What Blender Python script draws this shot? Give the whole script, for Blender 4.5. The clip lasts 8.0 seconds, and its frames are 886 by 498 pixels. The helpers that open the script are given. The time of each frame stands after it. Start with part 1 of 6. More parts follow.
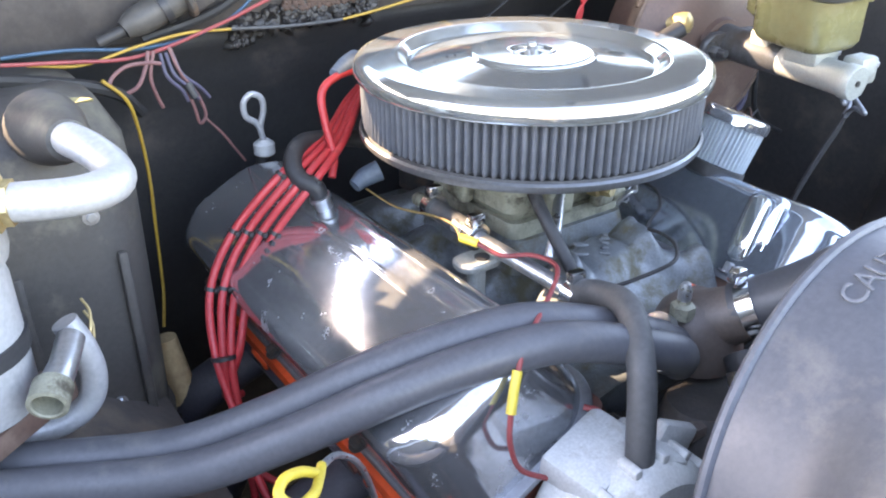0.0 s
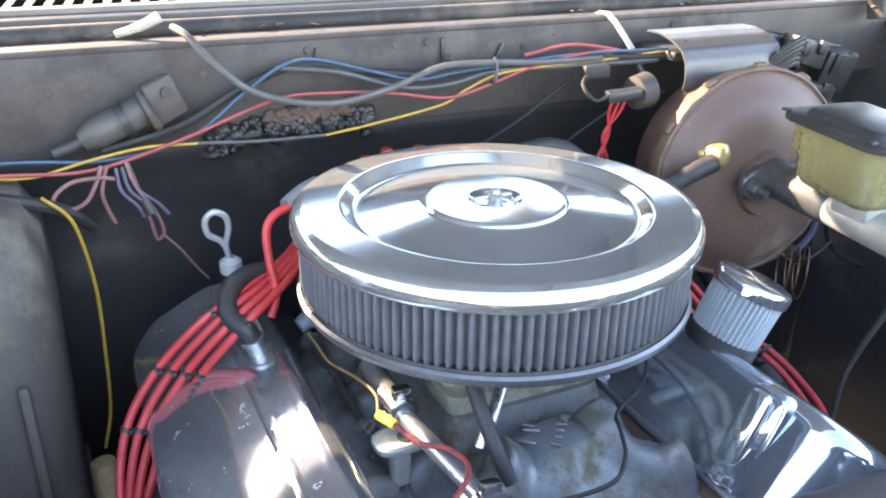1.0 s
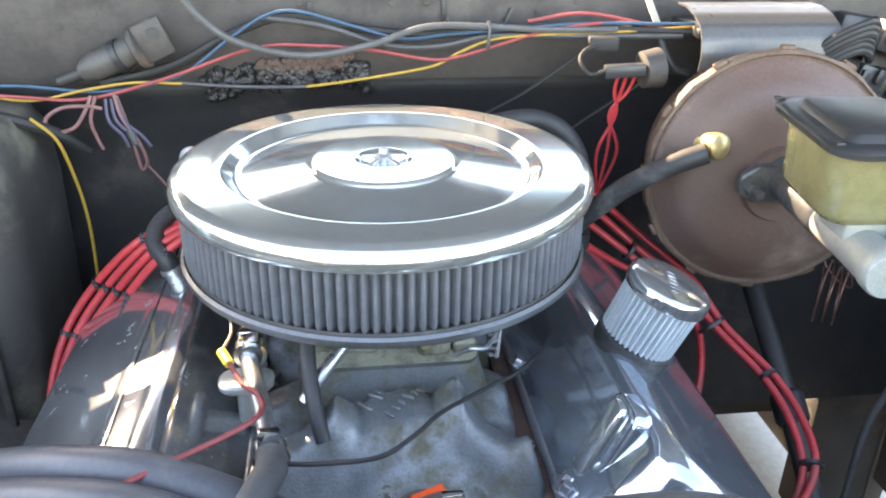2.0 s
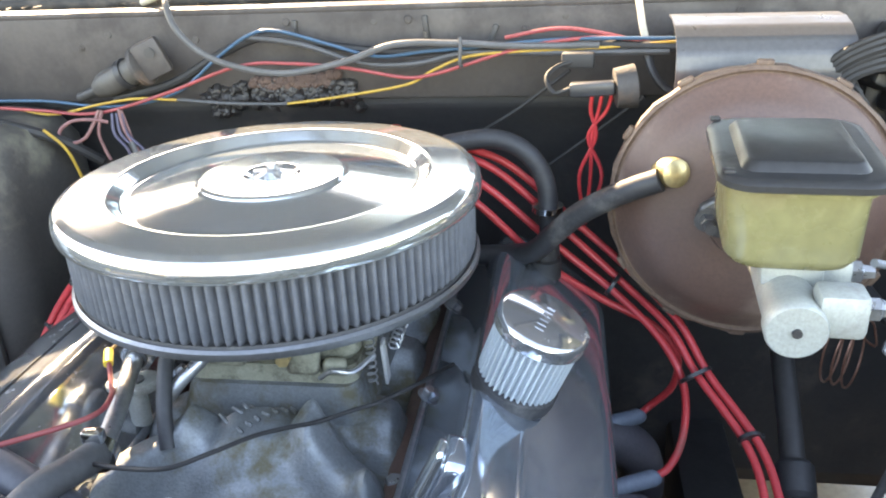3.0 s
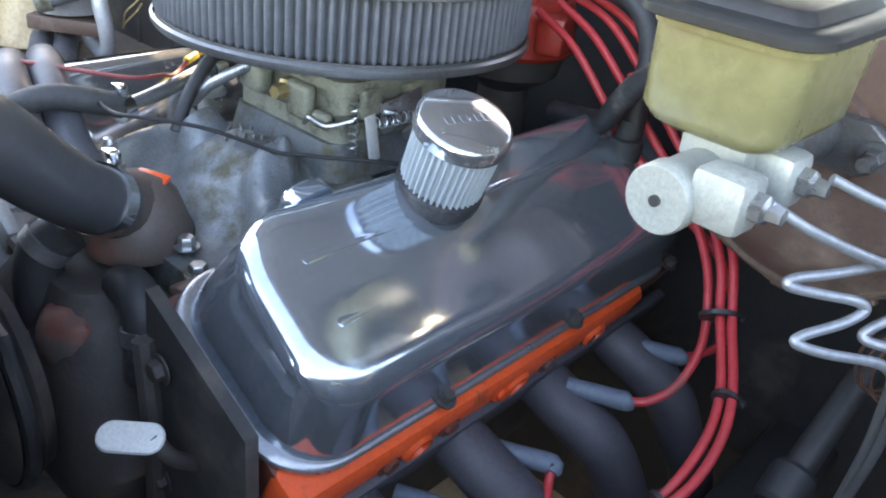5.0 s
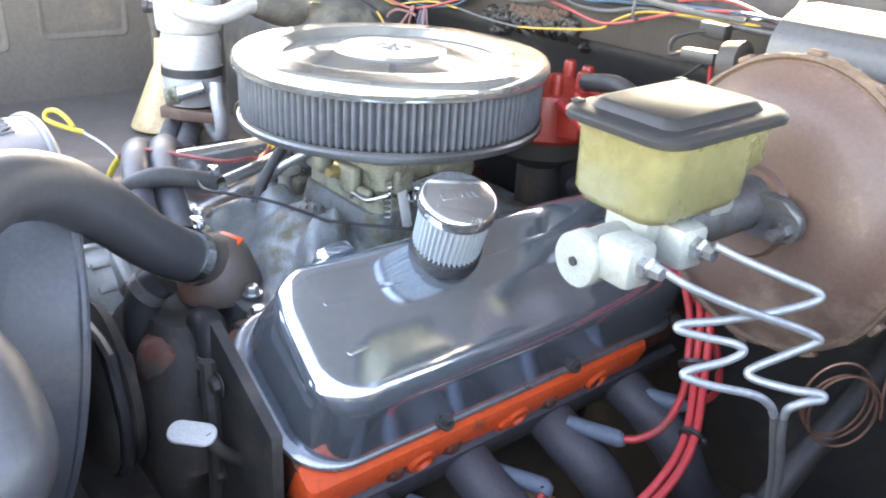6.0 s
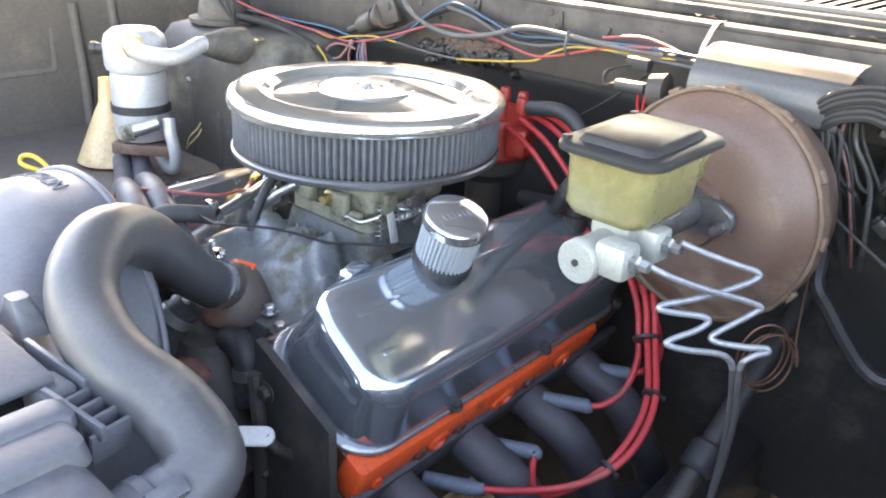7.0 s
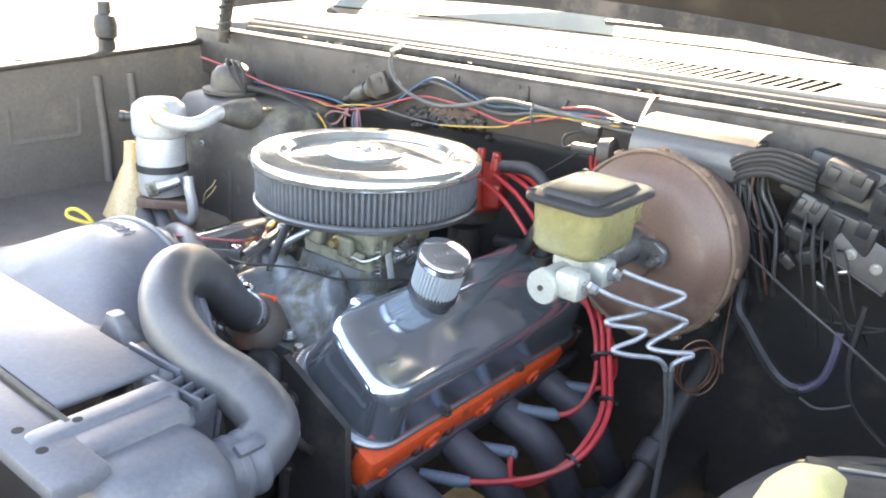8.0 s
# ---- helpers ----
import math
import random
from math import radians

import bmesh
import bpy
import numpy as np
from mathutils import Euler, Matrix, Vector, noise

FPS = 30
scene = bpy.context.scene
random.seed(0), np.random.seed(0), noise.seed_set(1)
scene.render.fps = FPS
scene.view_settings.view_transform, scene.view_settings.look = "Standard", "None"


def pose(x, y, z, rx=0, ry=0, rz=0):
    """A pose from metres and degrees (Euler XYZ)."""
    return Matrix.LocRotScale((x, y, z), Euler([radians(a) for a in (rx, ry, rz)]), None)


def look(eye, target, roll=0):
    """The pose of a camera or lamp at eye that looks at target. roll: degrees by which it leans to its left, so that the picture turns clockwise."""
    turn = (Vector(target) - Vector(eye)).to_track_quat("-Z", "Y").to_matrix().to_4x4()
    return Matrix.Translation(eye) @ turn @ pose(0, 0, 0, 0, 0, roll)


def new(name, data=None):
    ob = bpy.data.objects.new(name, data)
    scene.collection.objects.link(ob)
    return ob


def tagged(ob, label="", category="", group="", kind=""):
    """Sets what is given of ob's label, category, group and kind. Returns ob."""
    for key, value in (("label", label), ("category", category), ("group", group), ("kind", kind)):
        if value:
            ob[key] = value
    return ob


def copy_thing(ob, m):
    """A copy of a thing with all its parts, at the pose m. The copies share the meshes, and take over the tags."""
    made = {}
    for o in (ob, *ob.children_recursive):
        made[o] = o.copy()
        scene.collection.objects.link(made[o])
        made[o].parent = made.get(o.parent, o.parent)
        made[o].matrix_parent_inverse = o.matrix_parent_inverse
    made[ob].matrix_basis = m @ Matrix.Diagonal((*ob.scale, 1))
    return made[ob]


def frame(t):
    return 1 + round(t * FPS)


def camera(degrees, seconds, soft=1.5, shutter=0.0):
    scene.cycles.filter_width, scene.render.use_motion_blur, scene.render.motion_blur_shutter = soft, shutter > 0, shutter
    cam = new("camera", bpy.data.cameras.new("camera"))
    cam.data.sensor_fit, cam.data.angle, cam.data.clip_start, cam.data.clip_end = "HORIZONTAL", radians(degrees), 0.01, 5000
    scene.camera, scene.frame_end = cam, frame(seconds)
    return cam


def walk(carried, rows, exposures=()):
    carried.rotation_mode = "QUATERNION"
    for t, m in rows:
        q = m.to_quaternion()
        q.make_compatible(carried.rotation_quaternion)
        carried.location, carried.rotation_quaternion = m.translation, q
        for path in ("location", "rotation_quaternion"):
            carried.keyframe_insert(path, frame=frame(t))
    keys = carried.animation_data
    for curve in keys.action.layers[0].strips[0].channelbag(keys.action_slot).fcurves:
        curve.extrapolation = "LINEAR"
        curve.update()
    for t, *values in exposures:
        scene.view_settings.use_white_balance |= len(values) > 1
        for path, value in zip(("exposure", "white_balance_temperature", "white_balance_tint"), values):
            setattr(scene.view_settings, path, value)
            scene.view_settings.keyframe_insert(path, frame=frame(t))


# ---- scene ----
cam = camera(57.12, 8.0, 2.0)
PATH = [
    (0, (-0.5412, -0.6146, 1.2072), (-0.0299, 0.1108, 0.7464), -0.01),
    (0.5, (-0.4664, -0.6443, 1.2593), (0.0069, 0.1168, 0.8158), -0.70),
    (1, (-0.3293, -0.5840, 1.2582), (0.0644, 0.2393, 0.8492), 0.81),
    (1.5, (-0.2092, -0.5952, 1.2287), (0.0564, 0.2717, 0.8069), -0.76),
    (2, (-0.0368, -0.6608, 1.2435), (0.0823, 0.2304, 0.8059), 0.85),
    (2.2, (0.0305, -0.6603, 1.2377), (0.1162, 0.2357, 0.8021), 0.28),
    (3.3, (0.3336, -0.6296, 1.2248), (0.0570, 0.2455, 0.8278), 0.33),
    (3.5, (0.3991, -0.6616, 1.2378), (0.0328, 0.1729, 0.8261), 3.66),
    (4, (0.4890, -0.6476, 1.1974), (0.0127, 0.1225, 0.7730), 2.67),
    (4.5, (0.5182, -0.5562, 1.1336), (0.0198, 0.1738, 0.6661), 5.85),
    (4.7, (0.5394, -0.5358, 1.1140), (0.0252, 0.1730, 0.6311), 6.66),
    (5.8, (0.7307, -0.5160, 1.1636), (0.0344, 0.0680, 0.7462), 3.63),
    (6, (0.7570, -0.5421, 1.1850), (0.0570, 0.0395, 0.7707), 3.23),
    (6.5, (0.7806, -0.6134, 1.2259), (0.0897, -0.0078, 0.8310), 3.35),
    (7, (0.7521, -0.7282, 1.2460), (0.1626, -0.0288, 0.8419), 3.10),
    (7.5, (0.7804, -0.8136, 1.2670), (0.2495, -0.0529, 0.8934), 2.84),
    (8, (0.8622, -0.8933, 1.3001), (0.2793, -0.1558, 0.9591), 3.15),
]
walk(cam, [(t, look(eye, target, roll)) for t, eye, target, roll in PATH], [(0.0, 3.92, 8100, 21), (1.0, 3.74, 7700, 18), (2.2, 3.86, 8600, 16), (3.3, 3.90, 8700, 16), (4.6, 3.65, 8400, 16), (5.8, 4.38, 9000, 20), (6.5, 4.22, 9100, 20), (7.0, 4.04, 9100, 20), (8.0, 4.10, 9000, 18)])

# ---- sky, sun, exposure ----
SUN_AZ, SUN_EL = 37.0, 28.5          # degrees to the left of +y, and above the horizon
to_sun = Vector((-math.sin(radians(SUN_AZ)) * math.cos(radians(SUN_EL)), math.cos(radians(SUN_AZ)) * math.cos(radians(SUN_EL)), math.sin(radians(SUN_EL))))
world = bpy.data.worlds.new("sky")
scene.world = world
world.use_nodes = True
wn = world.node_tree.nodes
wn.clear()
sky = wn.new("ShaderNodeTexSky")
sky.sky_type, sky.sun_disc = "NISHITA", False
sky.sun_elevation, sky.sun_rotation = radians(SUN_EL), radians(-SUN_AZ)
bg = wn.new("ShaderNodeBackground")
bg.inputs["Strength"].default_value = 0.15
wo = wn.new("ShaderNodeOutputWorld")
world.node_tree.links.new(sky.outputs[0], bg.inputs[0])
world.node_tree.links.new(bg.outputs[0], wo.inputs[0])
sun = new("sun", bpy.data.lights.new("sun", "SUN"))
sun.data.energy, sun.data.angle, sun.data.color = 2.9, radians(0.6), (1.0, 0.86, 0.66)
sun.matrix_world = look(to_sun * 20, (0, 0, 0))


# ---- materials ----
def mat(name, a, b=None, rough=0.5, metal=0.0, scale=30.0, fine=220.0, bump=0.15, spread=0.5, coat=0.0, dirt=None, dirt_amount=0.0, dirt_scale=9.0, rough_var=0.12, transmission=0.0, sheen=0.0, ior=1.5):
    """A worn surface: two colours mixed by noise at two scales, with dirt patches, uneven gloss and a fine bump."""
    m = bpy.data.materials.new(name)
    m.use_nodes = True
    nt, n = m.node_tree, m.node_tree.nodes
    p = n["Principled BSDF"]
    b = b or tuple(v * 0.72 for v in a)
    tc = n.new("ShaderNodeTexCoord")

    def noise_tex(s, detail=5.0, rgh=0.6):
        t = n.new("ShaderNodeTexNoise")
        t.inputs["Scale"].default_value, t.inputs["Detail"].default_value, t.inputs["Roughness"].default_value = s, detail, rgh
        nt.links.new(tc.outputs["Object"], t.inputs["Vector"])
        return t

    def ramp(src, lo, hi):
        r = n.new("ShaderNodeMapRange")
        r.inputs["From Min"].default_value, r.inputs["From Max"].default_value = lo, hi
        nt.links.new(src, r.inputs["Value"])
        return r.outputs["Result"]

    def mix(fac, ca, cb):
        x = n.new("ShaderNodeMix")
        x.data_type = "RGBA"
        nt.links.new(fac, x.inputs["Factor"])
        for sock, c in ((x.inputs[6], ca), (x.inputs[7], cb)):
            if isinstance(c, tuple):
                sock.default_value = (*c, 1)
            else:
                nt.links.new(c, sock)
        return x.outputs[2]

    big, small = noise_tex(scale), noise_tex(fine, 3.0)
    col = mix(ramp(big.outputs["Fac"], 0.5 - spread / 2, 0.5 + spread / 2), a, b)
    col = mix(ramp(small.outputs["Fac"], 0.35, 0.95), col, tuple(v * 0.8 for v in b))
    rsrc = ramp(big.outputs["Fac"], 0.3, 0.7)
    rm = n.new("ShaderNodeMapRange")
    rm.inputs["To Min"].default_value, rm.inputs["To Max"].default_value = max(0.02, rough - rough_var), min(1.0, rough + rough_var)
    nt.links.new(rsrc, rm.inputs["Value"])
    rout = rm.outputs["Result"]
    if dirt:
        patch = noise_tex(dirt_scale, 8.0, 0.7)
        f = ramp(patch.outputs["Fac"], 0.62 - dirt_amount * 0.5, 0.72 - dirt_amount * 0.3)
        col = mix(f, col, dirt)
        rx = n.new("ShaderNodeMix")
        nt.links.new(f, rx.inputs["Factor"])
        nt.links.new(rout, rx.inputs[2])
        rx.inputs[3].default_value = 0.8
        rout = rx.outputs[0]
        if metal:
            mx = n.new("ShaderNodeMapRange")
            mx.inputs["To Min"].default_value, mx.inputs["To Max"].default_value = metal, metal * 0.25
            nt.links.new(f, mx.inputs["Value"])
            nt.links.new(mx.outputs["Result"], p.inputs["Metallic"])
    if metal and not dirt:
        p.inputs["Metallic"].default_value = metal
    nt.links.new(col, p.inputs["Base Color"])
    nt.links.new(rout, p.inputs["Roughness"])
    p.inputs["Coat Weight"].default_value = coat
    p.inputs["IOR"].default_value = ior
    p.inputs["Transmission Weight"].default_value = transmission
    p.inputs["Sheen Weight"].default_value = sheen
    if bump:
        bp = n.new("ShaderNodeBump")
        bp.inputs["Strength"].default_value, bp.inputs["Distance"].default_value = bump, 0.001
        add = n.new("ShaderNodeMath")
        add.operation = "ADD"
        nt.links.new(big.outputs["Fac"], add.inputs[0])
        nt.links.new(small.outputs["Fac"], add.inputs[1])
        nt.links.new(add.outputs[0], bp.inputs["Height"])
        nt.links.new(bp.outputs["Normal"], p.inputs["Normal"])
    return m


LID = mat("polished lid", (0.74, 0.79, 0.80), (0.66, 0.71, 0.72), rough=0.10, metal=0.88, scale=14, bump=0.010, rough_var=0.035)
CHROME = mat("chrome", (0.78, 0.79, 0.80), (0.68, 0.69, 0.70), rough=0.15, metal=1.0, scale=10, bump=0.02, rough_var=0.06)
COVER_CHROME = mat("hazy chrome", (0.54, 0.61, 0.69), (0.43, 0.49, 0.56), rough=0.10, metal=0.85, scale=12, bump=0.02, rough_var=0.05)
DULL_CHROME = mat("dusty chrome", (0.60, 0.62, 0.65), (0.44, 0.46, 0.49), rough=0.12, metal=0.87, scale=16, bump=0.03, rough_var=0.06, dirt=(0.26, 0.26, 0.27), dirt_amount=0.04, dirt_scale=26)
ZINC = mat("zinc plated steel", (0.58, 0.60, 0.62), (0.42, 0.43, 0.44), rough=0.35, metal=0.9, scale=60)
STEEL_LINE = mat("coated steel line", (0.36, 0.38, 0.41), (0.25, 0.265, 0.285), rough=0.48, metal=0.6, scale=80)
PLEAT = mat("filter gauze", (0.098, 0.107, 0.126), (0.068, 0.074, 0.088), rough=0.85, scale=60, fine=900, bump=0.5)
PLEAT_PALE = mat("pale filter gauze", (0.46, 0.51, 0.54), (0.34, 0.39, 0.42), rough=0.75, scale=60, fine=900, bump=0.4)
RUBBER = mat("black rubber", (0.033, 0.034, 0.037), (0.021, 0.021, 0.023), rough=0.58, scale=25, bump=0.1, dirt=(0.11, 0.105, 0.10), dirt_amount=0.12, dirt_scale=12)
HOSE = mat("weathered hose", (0.088, 0.091, 0.102), (0.070, 0.072, 0.081), rough=0.44, scale=14, bump=0.08, dirt=(0.14, 0.135, 0.13), dirt_amount=0.08, dirt_scale=6)
RAD_HOSE = mat("dusty radiator hose", (0.066, 0.068, 0.076), (0.052, 0.054, 0.060), rough=0.46, scale=14, bump=0.08, dirt=(0.11, 0.106, 0.10), dirt_amount=0.08, dirt_scale=6)
GREY_HOSE = mat("grey hose", (0.088, 0.088, 0.088), (0.058, 0.058, 0.059), rough=0.6, scale=30, bump=0.15)
BLACK_PLASTIC = mat("black plastic", (0.030, 0.031, 0.034), (0.020, 0.020, 0.022), rough=0.42, scale=40, bump=0.08, dirt=(0.11, 0.10, 0.09), dirt_amount=0.12)
GREY_PLASTIC = mat("faded shroud plastic", (0.098, 0.104, 0.122), (0.072, 0.077, 0.089), rough=0.45, scale=9, bump=0.1, dirt=(0.15, 0.142, 0.136), dirt_amount=0.14, dirt_scale=7)
RED = mat("red silicone wire", (0.56, 0.045, 0.050), (0.42, 0.030, 0.035), rough=0.45, scale=40, bump=0.05, dirt=(0.25, 0.07, 0.06), dirt_amount=0.08)
RED_CAP = mat("red cap plastic", (0.44, 0.038, 0.024), (0.32, 0.026, 0.018), rough=0.4, scale=30, bump=0.06)
BOOT = mat("grey blue boot", (0.12, 0.155, 0.20), (0.085, 0.11, 0.145), rough=0.6, scale=40, bump=0.1)
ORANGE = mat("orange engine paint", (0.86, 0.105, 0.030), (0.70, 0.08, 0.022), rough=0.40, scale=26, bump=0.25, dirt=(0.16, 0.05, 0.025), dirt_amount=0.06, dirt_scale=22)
DARK_ORANGE = mat("dark orange paint", (0.20, 0.05, 0.03), (0.10, 0.04, 0.03), rough=0.55, scale=22, bump=0.3, dirt=(0.07, 0.06, 0.055), dirt_amount=0.3, dirt_scale=20)
CAST = mat("cast aluminium", (0.220, 0.240, 0.252), (0.135, 0.148, 0.155), rough=0.46, metal=0.45, scale=26, fine=420, bump=0.5, dirt=(0.10, 0.09, 0.055), dirt_amount=0.27, dirt_scale=22)
CAST_PALE = mat("pale cast aluminium", (0.64, 0.65, 0.64), (0.48, 0.49, 0.48), rough=0.5, metal=0.25, scale=30, fine=400, bump=0.35, dirt=(0.36, 0.34, 0.30), dirt_amount=0.1, dirt_scale=20)
FLANGE = mat("dull cover flange", (0.40, 0.42, 0.44), (0.29, 0.30, 0.32), rough=0.34, metal=0.75, scale=20, bump=0.1)
MC_CAST = mat("dull machined aluminium", (0.42, 0.435, 0.405), (0.31, 0.325, 0.30), rough=0.48, metal=0.3, scale=30, fine=400, bump=0.25, dirt=(0.20, 0.19, 0.17), dirt_amount=0.1)
DARK_CAST = mat("dark casting", (0.15, 0.152, 0.155), (0.085, 0.085, 0.087), rough=0.40, metal=0.5, scale=30, fine=400, bump=0.3, dirt=(0.055, 0.045, 0.04), dirt_amount=0.25, dirt_scale=20)
BASE_PAN = mat("dull base pan", (0.26, 0.27, 0.28), (0.18, 0.19, 0.20), rough=0.38, metal=0.85, scale=20, bump=0.05)
STRAP = mat("pale webbing strap", (0.46, 0.43, 0.36), (0.33, 0.31, 0.26), rough=0.75, scale=60, bump=0.2)
LEAF_PALE = mat("pale dry leaf", (0.40, 0.36, 0.18), (0.28, 0.25, 0.12), rough=0.8, scale=60, bump=0.2)
LEAF = mat("dry leaf litter", (0.17, 0.125, 0.075), (0.10, 0.07, 0.045), rough=0.85, scale=60, bump=0.3)
CARB = mat("corroded carburettor", (0.34, 0.335, 0.265), (0.22, 0.215, 0.16), rough=0.6, metal=0.2, scale=34, fine=400, bump=0.3, dirt=(0.06, 0.05, 0.035), dirt_amount=0.25, dirt_scale=30)
IRON = mat("dark cast iron", (0.060, 0.052, 0.048), (0.035, 0.032, 0.030), rough=0.65, scale=20, fine=300, bump=0.5, dirt=(0.12, 0.075, 0.05), dirt_amount=0.15)
BROWN_IRON = mat("brown stained iron", (0.13, 0.10, 0.085), (0.085, 0.068, 0.06), rough=0.5, scale=20, fine=300, bump=0.4, dirt=(0.22, 0.08, 0.05), dirt_amount=0.12)
HEADER = mat("dark header tube", (0.075, 0.072, 0.085), (0.045, 0.043, 0.052), rough=0.6, scale=16, fine=260, bump=0.25)
RUST = mat("rusty booster", (0.132, 0.075, 0.057), (0.088, 0.053, 0.043), rough=0.50, scale=10, fine=260, bump=0.12, dirt=(0.22, 0.155, 0.12), dirt_amount=0.18, dirt_scale=6)
RUST_RIM = mat("rusty folded rim", (0.165, 0.104, 0.070), (0.085, 0.052, 0.038), rough=0.65, scale=40, bump=0.4)
RESERVOIR = mat("yellowed reservoir plastic", (0.215, 0.199, 0.098), (0.158, 0.146, 0.072), rough=0.30, scale=12, fine=90, bump=0.04, coat=0.2, dirt=(0.15, 0.125, 0.055), dirt_amount=0.24, dirt_scale=16)
CAP_RUBBER = mat("worn black cap", (0.040, 0.041, 0.041), (0.026, 0.026, 0.027), rough=0.40, scale=20, bump=0.1, dirt=(0.062, 0.060, 0.057), dirt_amount=0.14, dirt_scale=12)
CAP_GLOSS = mat("worn glossy cap", (0.036, 0.037, 0.038), (0.026, 0.026, 0.027), ior=1.36, rough=0.36, scale=20, bump=0.03, rough_var=0.07, dirt=(0.05, 0.049, 0.047), dirt_amount=0.06, dirt_scale=12)
BRASS = mat("brass fitting", (0.62, 0.49, 0.25), (0.45, 0.34, 0.17), rough=0.42, metal=0.75, scale=60)
COPPER = mat("copper tube", (0.25, 0.125, 0.09), (0.17, 0.085, 0.06), rough=0.38, metal=0.6, scale=60)
FIREWALL = mat("dusty firewall paint", (0.058, 0.050, 0.046), (0.041, 0.035, 0.033), rough=0.6, scale=7, fine=160, bump=0.2, dirt=(0.034, 0.029, 0.027), dirt_amount=0.3, dirt_scale=13)
DARK_WALL = mat("black firewall pad", (0.028, 0.027, 0.028), (0.016, 0.016, 0.017), rough=0.6, scale=8, fine=150, bump=0.3, dirt=(0.06, 0.05, 0.045), dirt_amount=0.12)
SEALER = mat("cracked sealer", (0.036, 0.032, 0.032), (0.020, 0.019, 0.019), rough=0.42, scale=60, fine=300, bump=0.9)
RUST_PATCH = mat("rusted sealer", (0.105, 0.062, 0.047), (0.055, 0.035, 0.030), rough=0.8, scale=60, fine=300, bump=0.9)
BAY_BLACK = mat("grimy black bay paint", (0.040, 0.038, 0.037), (0.025, 0.024, 0.024), rough=0.55, scale=6, fine=140, bump=0.2, dirt=(0.105, 0.088, 0.072), dirt_amount=0.22, dirt_scale=5)
HEATER_BOX = mat("dusty heater case", (0.074, 0.069, 0.063), (0.052, 0.048, 0.045), rough=0.55, scale=8, fine=200, bump=0.15, dirt=(0.16, 0.15, 0.115), dirt_amount=0.18, dirt_scale=6)
WELL = mat("dusty black wheel well", (0.070, 0.066, 0.066), (0.045, 0.042, 0.042), rough=0.55, scale=5, fine=120, bump=0.15, dirt=(0.12, 0.105, 0.09), dirt_amount=0.2, dirt_scale=5)
FENDER = mat("dusty inner fender", (0.120, 0.105, 0.095), (0.085, 0.075, 0.068), rough=0.6, scale=5, fine=120, bump=0.2, dirt=(0.20, 0.16, 0.12), dirt_amount=0.2, dirt_scale=4)
BODY_PAINT = mat("faded body paint", (0.150, 0.142, 0.131), (0.120, 0.113, 0.104), rough=0.62, scale=5, fine=160, bump=0.05, dirt=(0.17, 0.154, 0.134), dirt_amount=0.2)
HOOD_FRAME = mat("hood inner frame", (0.034, 0.029, 0.024), (0.022, 0.019, 0.016), rough=0.5, scale=5, fine=160, bump=0.2, dirt=(0.045, 0.035, 0.026), dirt_amount=0.2)
HOOD_PAINT = mat("hood underside", (0.036, 0.038, 0.043), (0.024, 0.025, 0.028), rough=0.5, scale=5, fine=160, bump=0.12, dirt=(0.080, 0.064, 0.048), dirt_amount=0.15)
WHITE_TUBE = mat("oxidised aluminium", (0.52, 0.53, 0.54), (0.41, 0.42, 0.43), rough=0.42, metal=0.35, scale=22, bump=0.1, dirt=(0.34, 0.29, 0.22), dirt_amount=0.12)
FUNNEL = mat("cream of funnel plastic and sunlit pipe", (0.55, 0.42, 0.25), (0.42, 0.30, 0.16), rough=0.4, scale=22, bump=0.05, dirt=(0.30, 0.20, 0.11), dirt_amount=0.22, dirt_scale=14)
GLASS = mat("windshield glass", (0.52, 0.60, 0.57), (0.48, 0.56, 0.53), rough=0.03, scale=5, bump=0.0, rough_var=0.02, transmission=1.0, ior=1.3)
# near-black that carries the shade inside slots and holes
HOLLOW_SHADE = mat("near-black hollow shade", (0.008, 0.008, 0.008), (0.005, 0.005, 0.005), rough=0.9, scale=20, bump=0.2)
SEAL = mat("weatherstrip", (0.022, 0.021, 0.021), rough=0.7, scale=30, bump=0.2, dirt=(0.09, 0.075, 0.065), dirt_amount=0.25)
CONCRETE = mat("concrete drive", (0.36, 0.34, 0.31), (0.28, 0.265, 0.245), rough=0.85, scale=3, fine=60, bump=0.3, dirt=(0.17, 0.16, 0.15), dirt_amount=0.12, dirt_scale=1.5)
YELLOW_RAG = mat("yellow rag", (0.72, 0.62, 0.26), (0.60, 0.51, 0.20), rough=0.9, scale=40, fine=500, bump=0.5, sheen=0.2)
YELLOW = mat("yellow plastic", (0.66, 0.50, 0.06), (0.55, 0.40, 0.05), rough=0.45, scale=60, bump=0.03)
W_YELLOW = mat("yellow wire", (0.42, 0.255, 0.035), (0.31, 0.185, 0.027), rough=0.5, scale=50, bump=0.03)
W_TAN = mat("tan wire", (0.26, 0.17, 0.06), (0.18, 0.11, 0.04), rough=0.5, scale=50, bump=0.03)
W_BLUE = mat("blue wire", (0.030, 0.085, 0.150), (0.025, 0.065, 0.11), rough=0.5, scale=50, bump=0.03)
W_PINK = mat("faded red wire", (0.32, 0.055, 0.055), (0.22, 0.042, 0.042), rough=0.5, scale=40, bump=0.03)
W_BROWN = mat("brown pink wire", (0.22, 0.095, 0.090), (0.14, 0.065, 0.062), rough=0.5, scale=40, bump=0.03)
W_BLACK = mat("black wire", (0.012, 0.012, 0.013), (0.020, 0.019, 0.019), rough=0.68, scale=40, bump=0.05)
W_GREY = mat("grey wire", (0.060, 0.060, 0.062), (0.040, 0.040, 0.041), rough=0.5, scale=40, bump=0.05)
